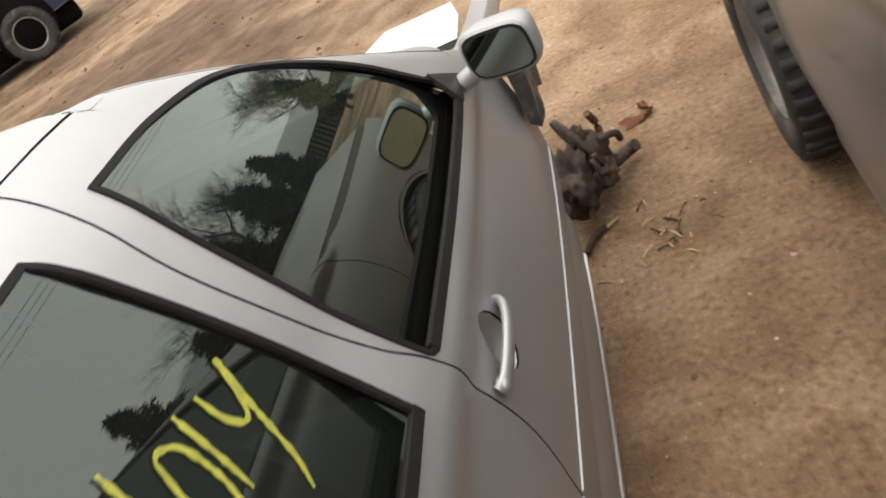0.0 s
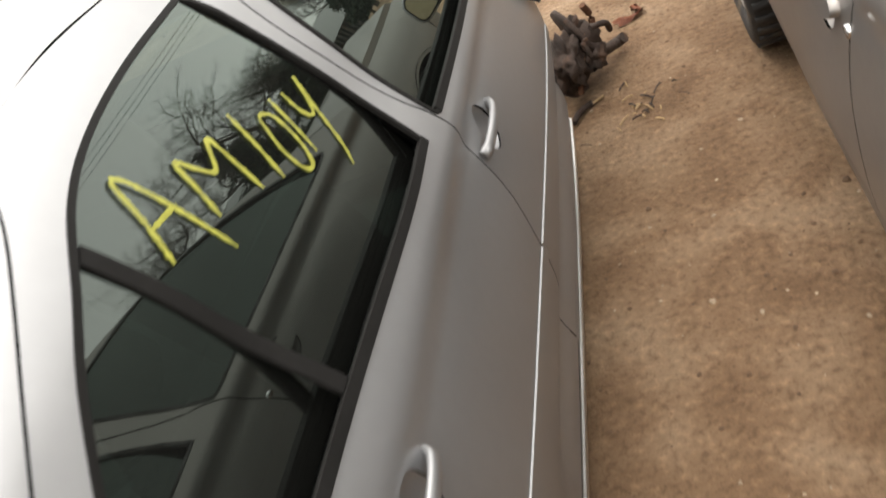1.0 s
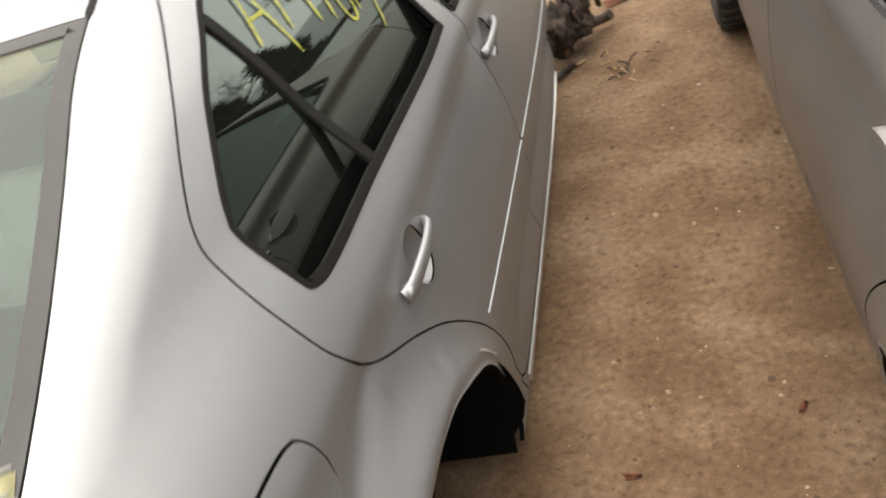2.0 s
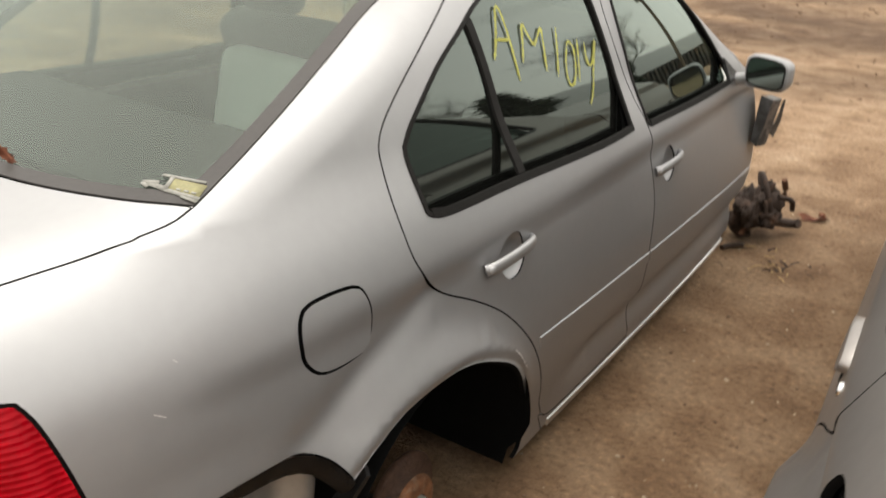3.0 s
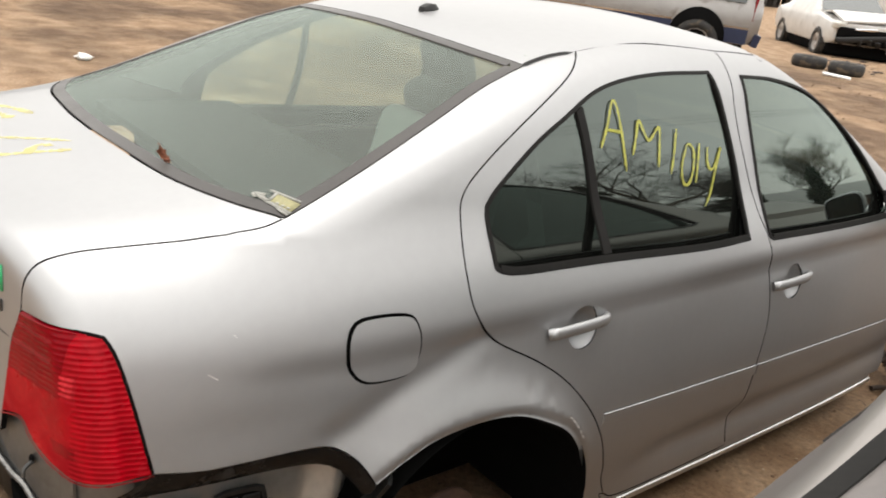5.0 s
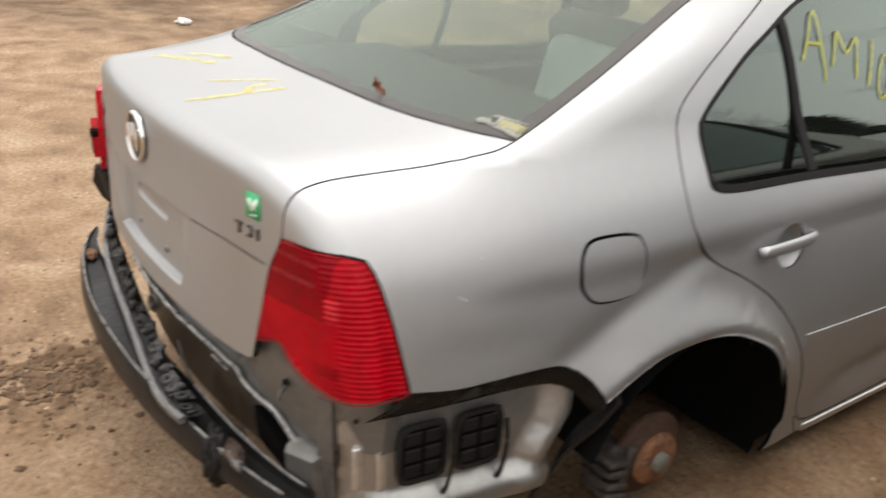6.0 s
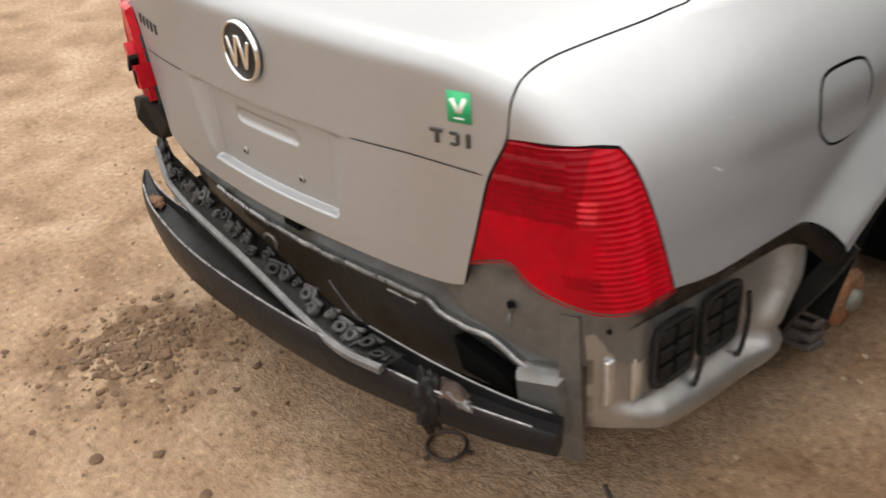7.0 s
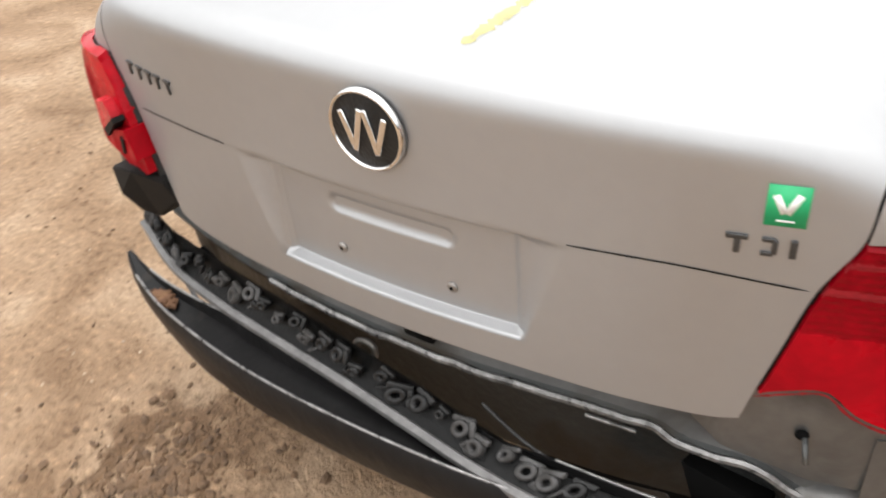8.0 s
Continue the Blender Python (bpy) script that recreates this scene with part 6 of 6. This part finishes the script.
# big SUV, seen from its side and tail
suv = thing("suv", "old silver and navy SUV parked broadside", "car")
hull([(-2.6, .92, .62, 1.05, 1.10, .80), (-2.45, .98, .45, 1.08, 1.82, .74), (-1.8, 1.0, .42, 1.08, 1.88, .76), (.2, 1.0, .42, 1.06, 1.88, .76), (.75, 1.0, .42, 1.05, 1.80, .74), (1.3, 1.0, .42, 1.06, 1.12, .86), (2.3, .97, .45, 1.02, 1.08, .84), (2.5, .9, .5, .95, 1.0, .8)], YARD_SILVER, "body", suv)
for s in (1, -1):
    for l0, l1 in ((-2.3, -1.45), (-1.35, -.45), (-.35, .55)):
        quad([(l0, s * .985, 1.12), (l1, s * .985, 1.12), (l1, s * .85, 1.62), (l0, s * .85, 1.62)][::s], CAR_GLASS, "side_window", suv)
    for l0, l1 in ((-2.42, -2.02), (-1.16, 1.28), (2.1, 2.4)):
        quad([(l0, s * 1.0, .46), (l1, s * 1.0, .46), (l1, s * 1.005, .70), (l0, s * 1.005, .70)][::s], NAVY, "lower_band", suv)
        quad([(l0, s * 1.008, .70), (l1, s * 1.008, .70), (l1, s * 1.01, .735), (l0, s * 1.01, .735)][::s], CHROME, "band_trim", suv, thick=.008)
    quad([(-2.6, s * .80, .85), (-2.46, s * .985, .85), (-2.46, s * .93, 1.42), (-2.56, s * .78, 1.42)][::s], RED_DARK, "tail_light", suv)
    for l in (-1.6, 1.7):
        # flat dark disc paints the wheel arch's shade on the side
        part("arch_shadow", turned([(0, .03), (.46, .03), (.47, 0)], (l, s * .985, .50), (-90 * s, 0, 0), 28), DARK, suv)
        w = road_wheel(suv, (l, s * .93, .38), .38, .24, side=1)
        w.rotation_euler = (0, 0, radians(90 * s))
quad([(-2.62, -.9, .42), (-2.62, .9, .42), (-2.66, .92, .62), (-2.66, -.92, .62)], NAVY, "rear_bumper", suv, thick=.12)
# dark box added for the shadow under the SUV
part("underside", box((4.7, 1.6, .40), (-.05, 0, .34), bevel=.08, segments=2), DARK, suv)
place(suv, -8.78, 11.30, 217)

# crashed white car
crash = thing("crashed_car", "white sedan with a smashed front end", "car")
hull([(-2.1, .80, .35, .85, .90, .70), (-1.5, .86, .3, .90, 1.0, .70), (-.9, .87, .3, .90, 1.40, .62), (.1, .87, .3, .90, 1.44, .62), (.9, .87, .3, .90, .96, .74), (1.6, .84, .32, .80, .86, .70), (1.85, .70, .4, .74, .78, .6)], YARD_WHITE, "body", crash)
quad([(.15, .60, 1.42), (.15, -.60, 1.42), (.88, -.72, .98), (.88, .72, .98)], CAR_GLASS, "windscreen", crash)
part("bent_bonnet", shaped([[(.95, -.70, .98), (.95, .70, .98), (.95, .70, .94), (.95, -.70, .94)], [(1.45, -.72, 1.02), (1.40, .66, 1.08), (1.40, .66, 1.04), (1.45, -.72, .98)], [(1.85, -.55, .84), (1.78, .50, .92), (1.78, .50, .89), (1.85, -.55, .80)]]), YARD_WHITE, crash, "buckled white bonnet")
part("open_nose", box((.28, 1.3, .34), (1.78, 0, .54), bevel=.05), DARK, crash)
for s in (1, -1):
    part("head_lamp", box((.16, .36, .16), (1.80, s * .60, .74), (0, 12, -20 * s), .05, 3), LENS, crash, "cracked head lamp")
    for l in (-1.25, 1.3):
        w = road_wheel(crash, (l, s * .78, .31), .31, .2, side=1)
        w.rotation_euler = (0, 0, radians(90 * s))
bm = box((.1, 1.5, .12), (1.92, .05, .52), (8, 0, 4), .03)
for k in range(6):
    box((.12, .05, .16), (1.93, -.55 + .2 * k, .42 + .03 * (k % 2)), (10 * k, 0, 15 * k), .02, bm=bm)
part("bumper_bar", bm, BLACK, crash)
part("hanging_trim", box((.05, .3, .3), (1.86, .62, .42), (14, 6, 20), .02), YARD_WHITE, crash)
part("lip_chrome", box((.03, .5, .06), (1.90, -.05, .70), (6, 0, 0), .015), CHROME, crash)
# dark box added in place of the shadow below the body
part("underside", box((3.5, 1.50, .34), (-.1, 0, .24), bevel=.08, segments=2), DARK, crash)
place(crash, -9.35, 20.8, -42)
crash.scale = (1.08, 1.08, 1.08)
crash.location.z = -.06

# silver estate seen from the front
estate = thing("silver_estate", "silver estate car with its bonnet missing, facing out", "car")
hull([(-2.3, .88, .35, .98, 1.05, .78), (-2.0, .93, .3, 1.0, 1.50, .66), (.2, .94, .3, 1.0, 1.52, .66), (1.0, .94, .3, 1.0, 1.08, .82), (1.9, .92, .3, .92, .95, .80), (2.25, .84, .34, .86, .90, .72), (2.38, .70, .40, .78, .84, .6)], YARD_SILVER, "body", estate)
quad([(.22, .63, 1.50), (.22, -.63, 1.50), (1.0, -.80, 1.08), (1.0, .80, 1.08)], CAR_GLASS, "windscreen", estate)
part("engine_bay", box((1.16, 1.42, .06), (1.56, 0, 1.015), (0, 7, 0), .02), DARK, estate, "open dark engine bay")
for k in range(7):
    part("engine_part", box((.18, .2, .12), (1.2 + .12 * k % .7, -.5 + .16 * k, 1.06), (0, 0, 23 * k), .03, 2), IRON, estate)
grille = part("grille", box((.06, .90, .36), (2.42, 0, .74), (0, -8, 0), .06, 3), YARD_SILVER, estate, "cross-barred grille")
for sy in (-1, 1):
    for sz in (-1, 1):
        part("grille_cell", box((.02, .36, .13), (2.446 - .02 * sz, sy * .21, .74 + sz * .08), (0, -8, 0), .02), IRON, grille)
    part("head_lamp", box((.24, .42, .26), (2.25, sy * .70, .80), (0, -12, -22 * sy), .06, 3), LENS, estate, "hazy head lamp")
    part("fog_pocket", box((.04, .24, .10), (2.38, sy * .56, .45), (0, 0, -14 * sy), .03), DARK, estate)
    for l in (-1.5, 1.55):
        w = road_wheel(estate, (l, sy * .82, .34), .34, .22, side=1)
        w.rotation_euler = (0, 0, radians(90 * sy))
part("front_bumper", shaped([[(2.1, -.93, z), (2.36, -.72, z), (2.46, -.3, z), (2.46, .3, z), (2.36, .72, z), (2.1, .93, z), (1.9, .9, z), (1.9, -.9, z)] for z in (.26, .34, .50, .58)]), YARD_SILVER, estate)
for z0 in (.33, .40):
    part("bumper_slot", box((.03, .9, .035), (2.455, 0, z0), bevel=.01), DARK, estate)
# added dark box that stands for the shadow beneath
part("underside", box((4.2, 1.62, .36), (-.05, 0, .26), bevel=.08, segments=2), DARK, estate)
place(estate, -8.75, 25.5, -60)
estate.location.z = -.10

tyre_a = thing("loose_tyre", "worn black tyre lying on the ground", "tyre")
part("tyre", turned([(.20, .02), (.30, 0), (.33, .04), (.34, .11), (.33, .18), (.30, .22), (.20, .20), (.19, .11), (.20, .02)], around=40), TYRE, tyre_a)
tyre_a.location = (-6.15, 15.45, .0)
tyre_b = copy_thing(tyre_a, pose(-6.9, 15.4, 0.0))
tagged(tyre_a, group="loose tyres"), tagged(tyre_b, group="loose tyres")
scrap = thing("white_scrap", "broken white plastic strip on the ground", "scrap", (-5.85, 14.55, .03))
part("strip", box((.5, .16, .03), (0, 0, 0), (4, 3, 30), .008), WHITE, scrap)


def pallet_stack(at, heading, layers, lean=0):
    s = thing("pallet_stack", "leaning stack of pale wooden pallets", "pallets")
    k = 0
    for i in range(layers):
        z = .14 * i
        for j in range(7):
            part("board", box((.1, 1.1, .02), (-.5 + .166 * j, random.uniform(-.03, .03), z + .13), (0, 0, random.uniform(-2, 2)), 0), WOOD, s)
        for j in (-1, 0, 1):
            part("bearer", box((1.1, .09, .1), (0, j * .48, z + .065), bevel=0), WOOD, s)
    s.matrix_basis = pose(*at, lean, 0, heading)
    return s


tagged(pallet_stack((-9.2, 29.0, 0), -50, 15), group="pallet stacks")
tagged(pallet_stack((-7.9, 30.8, .12), -40, 12, 6), group="pallet stacks")
frame_t = thing("trailer_frame", "rusty steel trailer frame with one white wheel", "trailer", (-5.6, 33.5, 0))
for j in range(6):
    part("rail", box((.12, 3.6, .12), (-2.5 + 1.0 * j, 0, .5), (0, 0, 0), .02), RUST, frame_t)
part("cross_rail", box((5.6, .14, .16), (0, -1.7, .55), bevel=.02), RUST, frame_t)
part("cross_rail", box((5.6, .14, .16), (0, 1.7, .95), bevel=.02), RUST, frame_t)
for j in range(7):
    part("stake", box((.1, .1, 1.3), (-2.6 + .85 * j, -1.7, .9), (random.uniform(-6, 6), random.uniform(-9, 9), 0), .02), RUST, frame_t)
w = road_wheel(frame_t, (1.5, -1.95, .38), .38, .24, WHITE)
w.rotation_euler = (0, 0, radians(90))
shed = thing("container", "pale grey steel container", "container", (-12, 38, 0))
rows, bm = [], bmesh.new()
for k in range(91):
    y = -1.25 + (.05 if k % 4 in (1, 2) else 0)
    rows.append((bm.verts.new((-4.5 + .1 * k, y, 0)), bm.verts.new((-4.5 + .1 * k, y, 2.6)), bm.verts.new((-4.5 + .1 * k, 1.25, 2.6)), bm.verts.new((-4.5 + .1 * k, 1.25, 0))))
for a, b in zip(rows, rows[1:]):
    for i in range(3):
        bm.faces.new((a[i], b[i], b[i + 1], a[i + 1]))
bm.faces.new(rows[0]), bm.faces.new(rows[-1][::-1])
part("shell", bm, YARD_WHITE, shed)
shed.rotation_euler = (0, 0, radians(28))
scatter("yard_scrap", 120, field(-8.4, -5.6, 16, 24.5), .035, IRON, 21, "dark scrap bits in front of the parked wrecks", "scrap", flat=.4)

# ---- trees and poles round the yard, mirrored in the windows, and an added fence ----
BARK = mat("grey_brown_bark", (.085, .068, .052), .9, 0, .3, 4.0, 40.0, .6, 30.0)
TWIG = mat("dark_twigs", (.05, .042, .034), .9, 0, .3, 8.0, 60.0)
NEEDLE = mat("evergreen_needles", (.022, .036, .018), .8, 0, .4, 3.0, 40.0)
POLE = mat("weathered_pole_wood", (.11, .085, .062), .9, 0, .25, 3.0, 50.0, .4, 40.0)


def limb(bm, a, b, ra, rb, sides=5):
    """A tapered limb between two places."""
    ahead = (b - a).normalized()
    u = ahead.orthogonal().normalized()
    w = ahead.cross(u)
    lo = [bm.verts.new(a + (u * math.cos(t) + w * math.sin(t)) * ra) for t in [2 * math.pi * i / sides for i in range(sides)]]
    hi = [bm.verts.new(b + (u * math.cos(t) + w * math.sin(t)) * rb) for t in [2 * math.pi * i / sides for i in range(sides)]]
    for i in range(sides):
        bm.faces.new((lo[i], lo[(i + 1) % sides], hi[(i + 1) % sides], hi[i]))


def bare_tree(at, tall, seed):
    r = random.Random(seed)
    t = thing("bare_tree", "leafless grey-brown tree with fine twigs", "tree", at, "trees round the yard")
    trunk, crown = bmesh.new(), bmesh.new()

    def grow(base, way, length, radius, depth):
        p = base
        steps = 3
        for i in range(steps):
            way = (way + Vector((r.gauss(0, .12), r.gauss(0, .12), r.gauss(.04, .06)))).normalized()
            e = p + way * length / steps
            limb(trunk if depth < 2 else crown, p, e, radius * (1 - .2 * i), radius * (.8 - .2 * i), 7 if depth < 2 else 3)
            p = e
            if depth < 5 and (i > 0 or depth > 0):
                for _ in range(2 if depth < 4 else 3):
                    side = Vector((r.gauss(0, 1), r.gauss(0, 1), r.uniform(-.1, .9))).normalized()
                    grow(p, (way * .55 + side * .8).normalized(), length * r.uniform(.5, .75), radius * .42, depth + 1 if depth < 3 else depth + 1)

    grow(Vector((0, 0, -.1)), Vector((0, 0, 1)), tall * .45, tall * .022, 0)
    part("trunk", smooth_faces(trunk, 80), BARK, t)
    part("crown", crown, TWIG, t)
    return t


def evergreen(at, tall, seed):
    r = np.random.RandomState(seed)
    t = thing("evergreen_tree", "dark ragged evergreen tree", "tree", at, "trees round the yard")
    bm = bmesh.new()
    limb(bm, Vector((0, 0, -.1)), Vector((0, 0, tall)), tall * .02, .03, 8)
    part("trunk", bm, BARK, t)
    n = 5200
    h = r.beta(1.1, 1.5, n) * tall * .88 + tall * .12
    far = tall * .20 * (1 - h / tall) ** .8 * np.sqrt(r.uniform(.05, 1, n)) * (1 + .45 * np.sin(h * 5 + r.uniform(0, 2, n)))
    a = r.uniform(0, 6.28, n)
    c = np.stack([far * np.cos(a), far * np.sin(a), h], 1)
    d = r.normal(0, 1, (n, 3)) + np.stack([np.cos(a), np.sin(a), 0 * a - .2], 1)
    d /= np.linalg.norm(d, axis=1, keepdims=True)
    e = np.cross(d, r.normal(0, 1, (n, 3)))
    e /= np.linalg.norm(e, axis=1, keepdims=True)
    s = r.uniform(.10, .26, (n, 1))
    v = np.stack([c - e * s * .3, c + e * s * .3, c + d * s * 1.4], 1).reshape(-1, 3)
    me = bpy.data.meshes.new("crown")
    me.from_pydata(v.tolist(), [], np.arange(3 * n).reshape(-1, 3).tolist())
    part("crown", me, NEEDLE, t)
    return t


for k, (x, y, tall) in enumerate(((19, 21, 9), (26, 11, 10), (16, 32, 9), (30, 26, 11), (25, 1, 9), (31, 5, 10), (20, 40, 10), (29, 36, 10))):
    bare_tree((x, y, 0), tall, 40 + k)
for k, (x, y, tall) in enumerate(((24, 16, 7), (28, 31, 9), (33, 14, 9), (21, 27, 6), (33, -3, 9), (30, 8, 7), (17, 19, 4.4), (20, 16, 4.0), (18, 24, 4.8), (15, 22, 4.2), (22, 20, 4.6), (23, 11, 4.2), (14, 27, 4.6), (25, 5, 4.4))):
    evergreen((x, y, 0), tall, 60 + k)


def utility_pole(at, heading):
    t = thing("utility_pole", "wooden utility pole with a cross-arm and transformer", "utility pole", at, "utility poles")
    bm = bmesh.new()
    limb(bm, Vector((0, 0, -.2)), Vector((0, 0, 9.5)), .16, .11, 12)
    post = part("post", smooth_faces(bm, 60), POLE, t)
    for z in (9.1, 8.3):
        arm = part("cross_arm", box((2.4, .1, .12), (0, .12, z), bevel=.01), POLE, post)
        for x in (-1.1, -.5, .5, 1.1):
            part("insulator", turned([(.03, 0), (.05, .03), (.03, .06), (.045, .09), (.0, .13)], (x, .12, z + .06), around=12), CHROME, arm)
    part("transformer", turned([(0, 0), (.2, 0), (.22, .04), (.22, .66), (.18, .74), (0, .76)], (.32, 0, 7.0), around=24), STEEL, post)
    t.rotation_euler = (0, 0, radians(heading))
    return t


utility_pole((15, 1, 0), 10)
utility_pole((12.5, 33, 0), 25)
for k in range(3):
    w = thing("power_line", "sagging black power line between poles", "cable", (0, 0, 0), "power lines")
    pts = [Vector((15 + .5 * (k - 1), 1, 9.2)), Vector((14.2 + .5 * (k - 1), 10, 8.5)), Vector((13.6 + .5 * (k - 1), 18, 8.3)), Vector((13 + .5 * (k - 1), 26, 8.6)), Vector((12.5 + .5 * (k - 1), 33, 9.2))]
    tube(pts, .009, BLACK, w, "wire", step=.5, around=5)
WEATHERED = mat("grey_fence_steel", (.16, .15, .14), .6, .4, .2, 3.0, 40.0, .2, 30.0, dirt=(.16, .08, .04), dirt_amount=.08)
# unseen fence, added to close the horizon for reflections
fence = thing("yard_fence", "unseen grey corrugated steel fence added round the yard", "fence", (0, 0, 0), kind="structure")
for x0, y0, x1, y1 in ((38, -30, 38, 46), (-26, 46, 38, 46), (-26, -30, -26, 46), (-26, -30, 38, -30)):
    L = math.hypot(x1 - x0, y1 - y0)
    count = int(L / .25)
    bm = bmesh.new()
    rows = []
    for k in range(count + 1):
        f = k / count
        off = .04 * (1 if k % 4 in (0, 1) else -1)
        px, py = x0 + (x1 - x0) * f - (y1 - y0) / L * off, y0 + (y1 - y0) * f + (x1 - x0) / L * off
        rows.append((bm.verts.new((px, py, -.1)), bm.verts.new((px, py, 2.3))))
    for a, b in zip(rows, rows[1:]):
        bm.faces.new((a[0], b[0], b[1], a[1]))
    bmesh.ops.solidify(bm, geom=list(bm.faces), thickness=.02)
    part("fence_sheet", bm, WEATHERED, fence)

# ---- small things ----
def dry_leaf(at, size, turn, name="dry_leaf", label="dry brown oak leaf"):
    r = random.Random(int(size * 1e5))
    t = thing(name, label, "leaf", at, "dry leaves")
    bm = bmesh.new()
    edge = []
    for k in range(22):
        a = 2 * math.pi * k / 22
        rad = size * (.55 + .45 * abs(math.cos(a))) * (1 + .22 * math.sin(a * 7) + r.uniform(-.08, .08))
        edge.append(bm.verts.new((rad * math.cos(a), rad * .6 * math.sin(a), .35 * size * math.cos(a * 2 + 1) * .5 + .25 * size)))
    mid = bm.verts.new((0, 0, .05 * size))
    for a, b in zip(edge, edge[1:] + edge[:1]):
        bm.faces.new((a, b, mid))
    bmesh.ops.solidify(bm, geom=list(bm.faces), thickness=.0006)
    blade = part("blade", smooth_faces(bm, 60), LEAF, t)
    tube([(-size * 1.3, 0, .02), (-size * .6, .002, .01), (size * .6, 0, .01)], .0012, LEAF, blade, "stem", around=5)
    t.rotation_euler = [radians(v) for v in turn]
    return t


dry_leaf((1.02, 2.995, earth_height(1.02, 2.995)), .065, (0, 0, 20))
dry_leaf((1.05, 3.06, earth_height(1.05, 3.06)), .04, (12, 0, 120))
q = lift(np.array([[.312, -.515, 1.05]]), np.array([0, 0, 1.0]), shell, 1.3, .9)[0]
dry_leaf((q[0], q[1], q[2] + .008), .020, (40, 50, 40), label="small red-brown leaf caught on the boot edge")
dry_leaf((1.42, .50, earth_height(1.42, .50)), .018, (8, 0, 70))
dry_leaf((1.05, .36, earth_height(1.05, .36)), .02, (0, 9, 10))

ring = thing("hose_clip", "dark wire hose clip lying on the dirt", "clip", (.284, -.80, earth_height(.284, -.80) + .006), "")
bm = turned([(.042, -.004), (.046, -.006), (.050, 0), (.046, .006), (.042, .004), (.042, -.004)], around=32)
for a in (20, 150, 265):
    box((.02, .012, .006), (.055 * math.cos(radians(a)), .055 * math.sin(radians(a)), 0), (0, 0, a), .002, bm=bm)
part("band", bm, IRON, ring)

twigs = thing("twig_pile", "small heap of broken twigs and crumbs on the dirt", "twigs", (1.03, 2.30, earth_height(1.03, 2.30)))
r = random.Random(3)
for k in range(26):
    a, d = r.uniform(0, 6.28), abs(r.gauss(0, .06))
    q = Vector((d * math.cos(a) * 1.4, d * math.sin(a) * 1.6, .006))
    e = q + Vector((r.uniform(-.04, .04), r.uniform(-.04, .04), r.uniform(0, .012)))
    tube([q, (q + e) / 2 + Vector((0, 0, .004)), e], r.uniform(.0015, .004), IRON if k % 2 else WOOD, twigs, "twig", around=5)
rod = thing("broken_rod", "dark bent metal rod lying by the sill", "rod", (.80, 2.385, 0))
tube([(-.02, -.05, .02), (0, 0, .022), (.03, .04, .018), (.05, .045, .02)], .011, IRON, rod, "bar")
tube([(.05, .05, .014), (.09, .08, .012)], .005, WOOD, rod, "splinter")
stick = thing("thin_stick", "thin dark stick under the tail", "stick", (.70, -.72, earth_height(.70, -.72)))
tube([(-.06, .03, .05), (.02, -.02, .02), (.07, -.09, .008)], .006, IRON, stick, "stem")
for k, (x, y, s) in enumerate(((1.27, 1.345, .008), (1.37, .595, .010), (1.52, 1.62, .012), (1.42, 1.30, .007), (1.10, .92, .007), (1.02, .72, .006), (-.30, -1.37, .017), (-.01, -1.25, .015), (-.88, -1.25, .012), (1.0, 1.75, .01))):
    st = thing("stone", "small dark stone pressed into the dirt", "stone", (x, y, earth_height(x, y)), "dark stones")
    bm = bmesh.new()
    bmesh.ops.create_icosphere(bm, subdivisions=2, radius=s)
    for v in bm.verts:
        v.co *= 1 + .25 * noise.noise(v.co * 60 + Vector((k, 0, 0)))
        v.co.z *= .6
    part("lump", smooth_faces(bm, 60), CLOD, st)

paper = thing("paper_scrap", "crumpled white paper scrap on the dirt", "scrap", (-6.58, 1.39, earth_height(-6.58, 1.39)))
part("sheet", lump((0, 0, .03), (.09, .06, .03), 11, .6), WHITE, paper)

# a parking permit inside the rear window
PERMIT = mat("faded_permit", (.27, .255, .13), .6, 0, .2, 60.0, 200.0)
TORN = mat("torn_white_paper", (.25, .25, .225), .7, 0, .25, 90.0, 300.0)
permit = part("permit_sticker", box((.060, .034, .001), (.012, 0, 0), bevel=0), PERMIT, rear_glass, "torn faded yellow-white permit")
q = lift(np.array([[.598, -.398, 1.04]]), np.array([0, -.5, .86]) / np.linalg.norm((0, -.5, .86)), shell, 1.5, .6)[0]
nrm = Vector(slope(shell, q[None])[0])
right = Vector((.78, .35, -.2)).normalized()
right = (right - nrm * right.dot(nrm)).normalized()
permit.matrix_basis = Matrix.Translation(Vector(q) + nrm * .001) @ Matrix((right, nrm.cross(right), nrm)).transposed().to_4x4()
for k, (dx, dy, wide, tall, lean) in enumerate(((.0, .021, .075, .006, 3), (.012, -.016, .066, .009, -4), (-.018, .004, .007, .034, 4), (-.034, -.010, .034, .010, -10), (-.046, -.004, .026, .008, 14), (.030, -.024, .030, .005, -9), (-.052, -.014, .016, .006, -28))):
    part("torn_edge", box((wide, tall, .001), (dx, dy, .0004 + .0002 * k), (0, 0, lean), 0), TORN, permit)
for dx in (.004, .018, .031):
    part("print_bar", box((.008, .004, .001), (dx, -.008, .0016), bevel=0), TORN, permit)
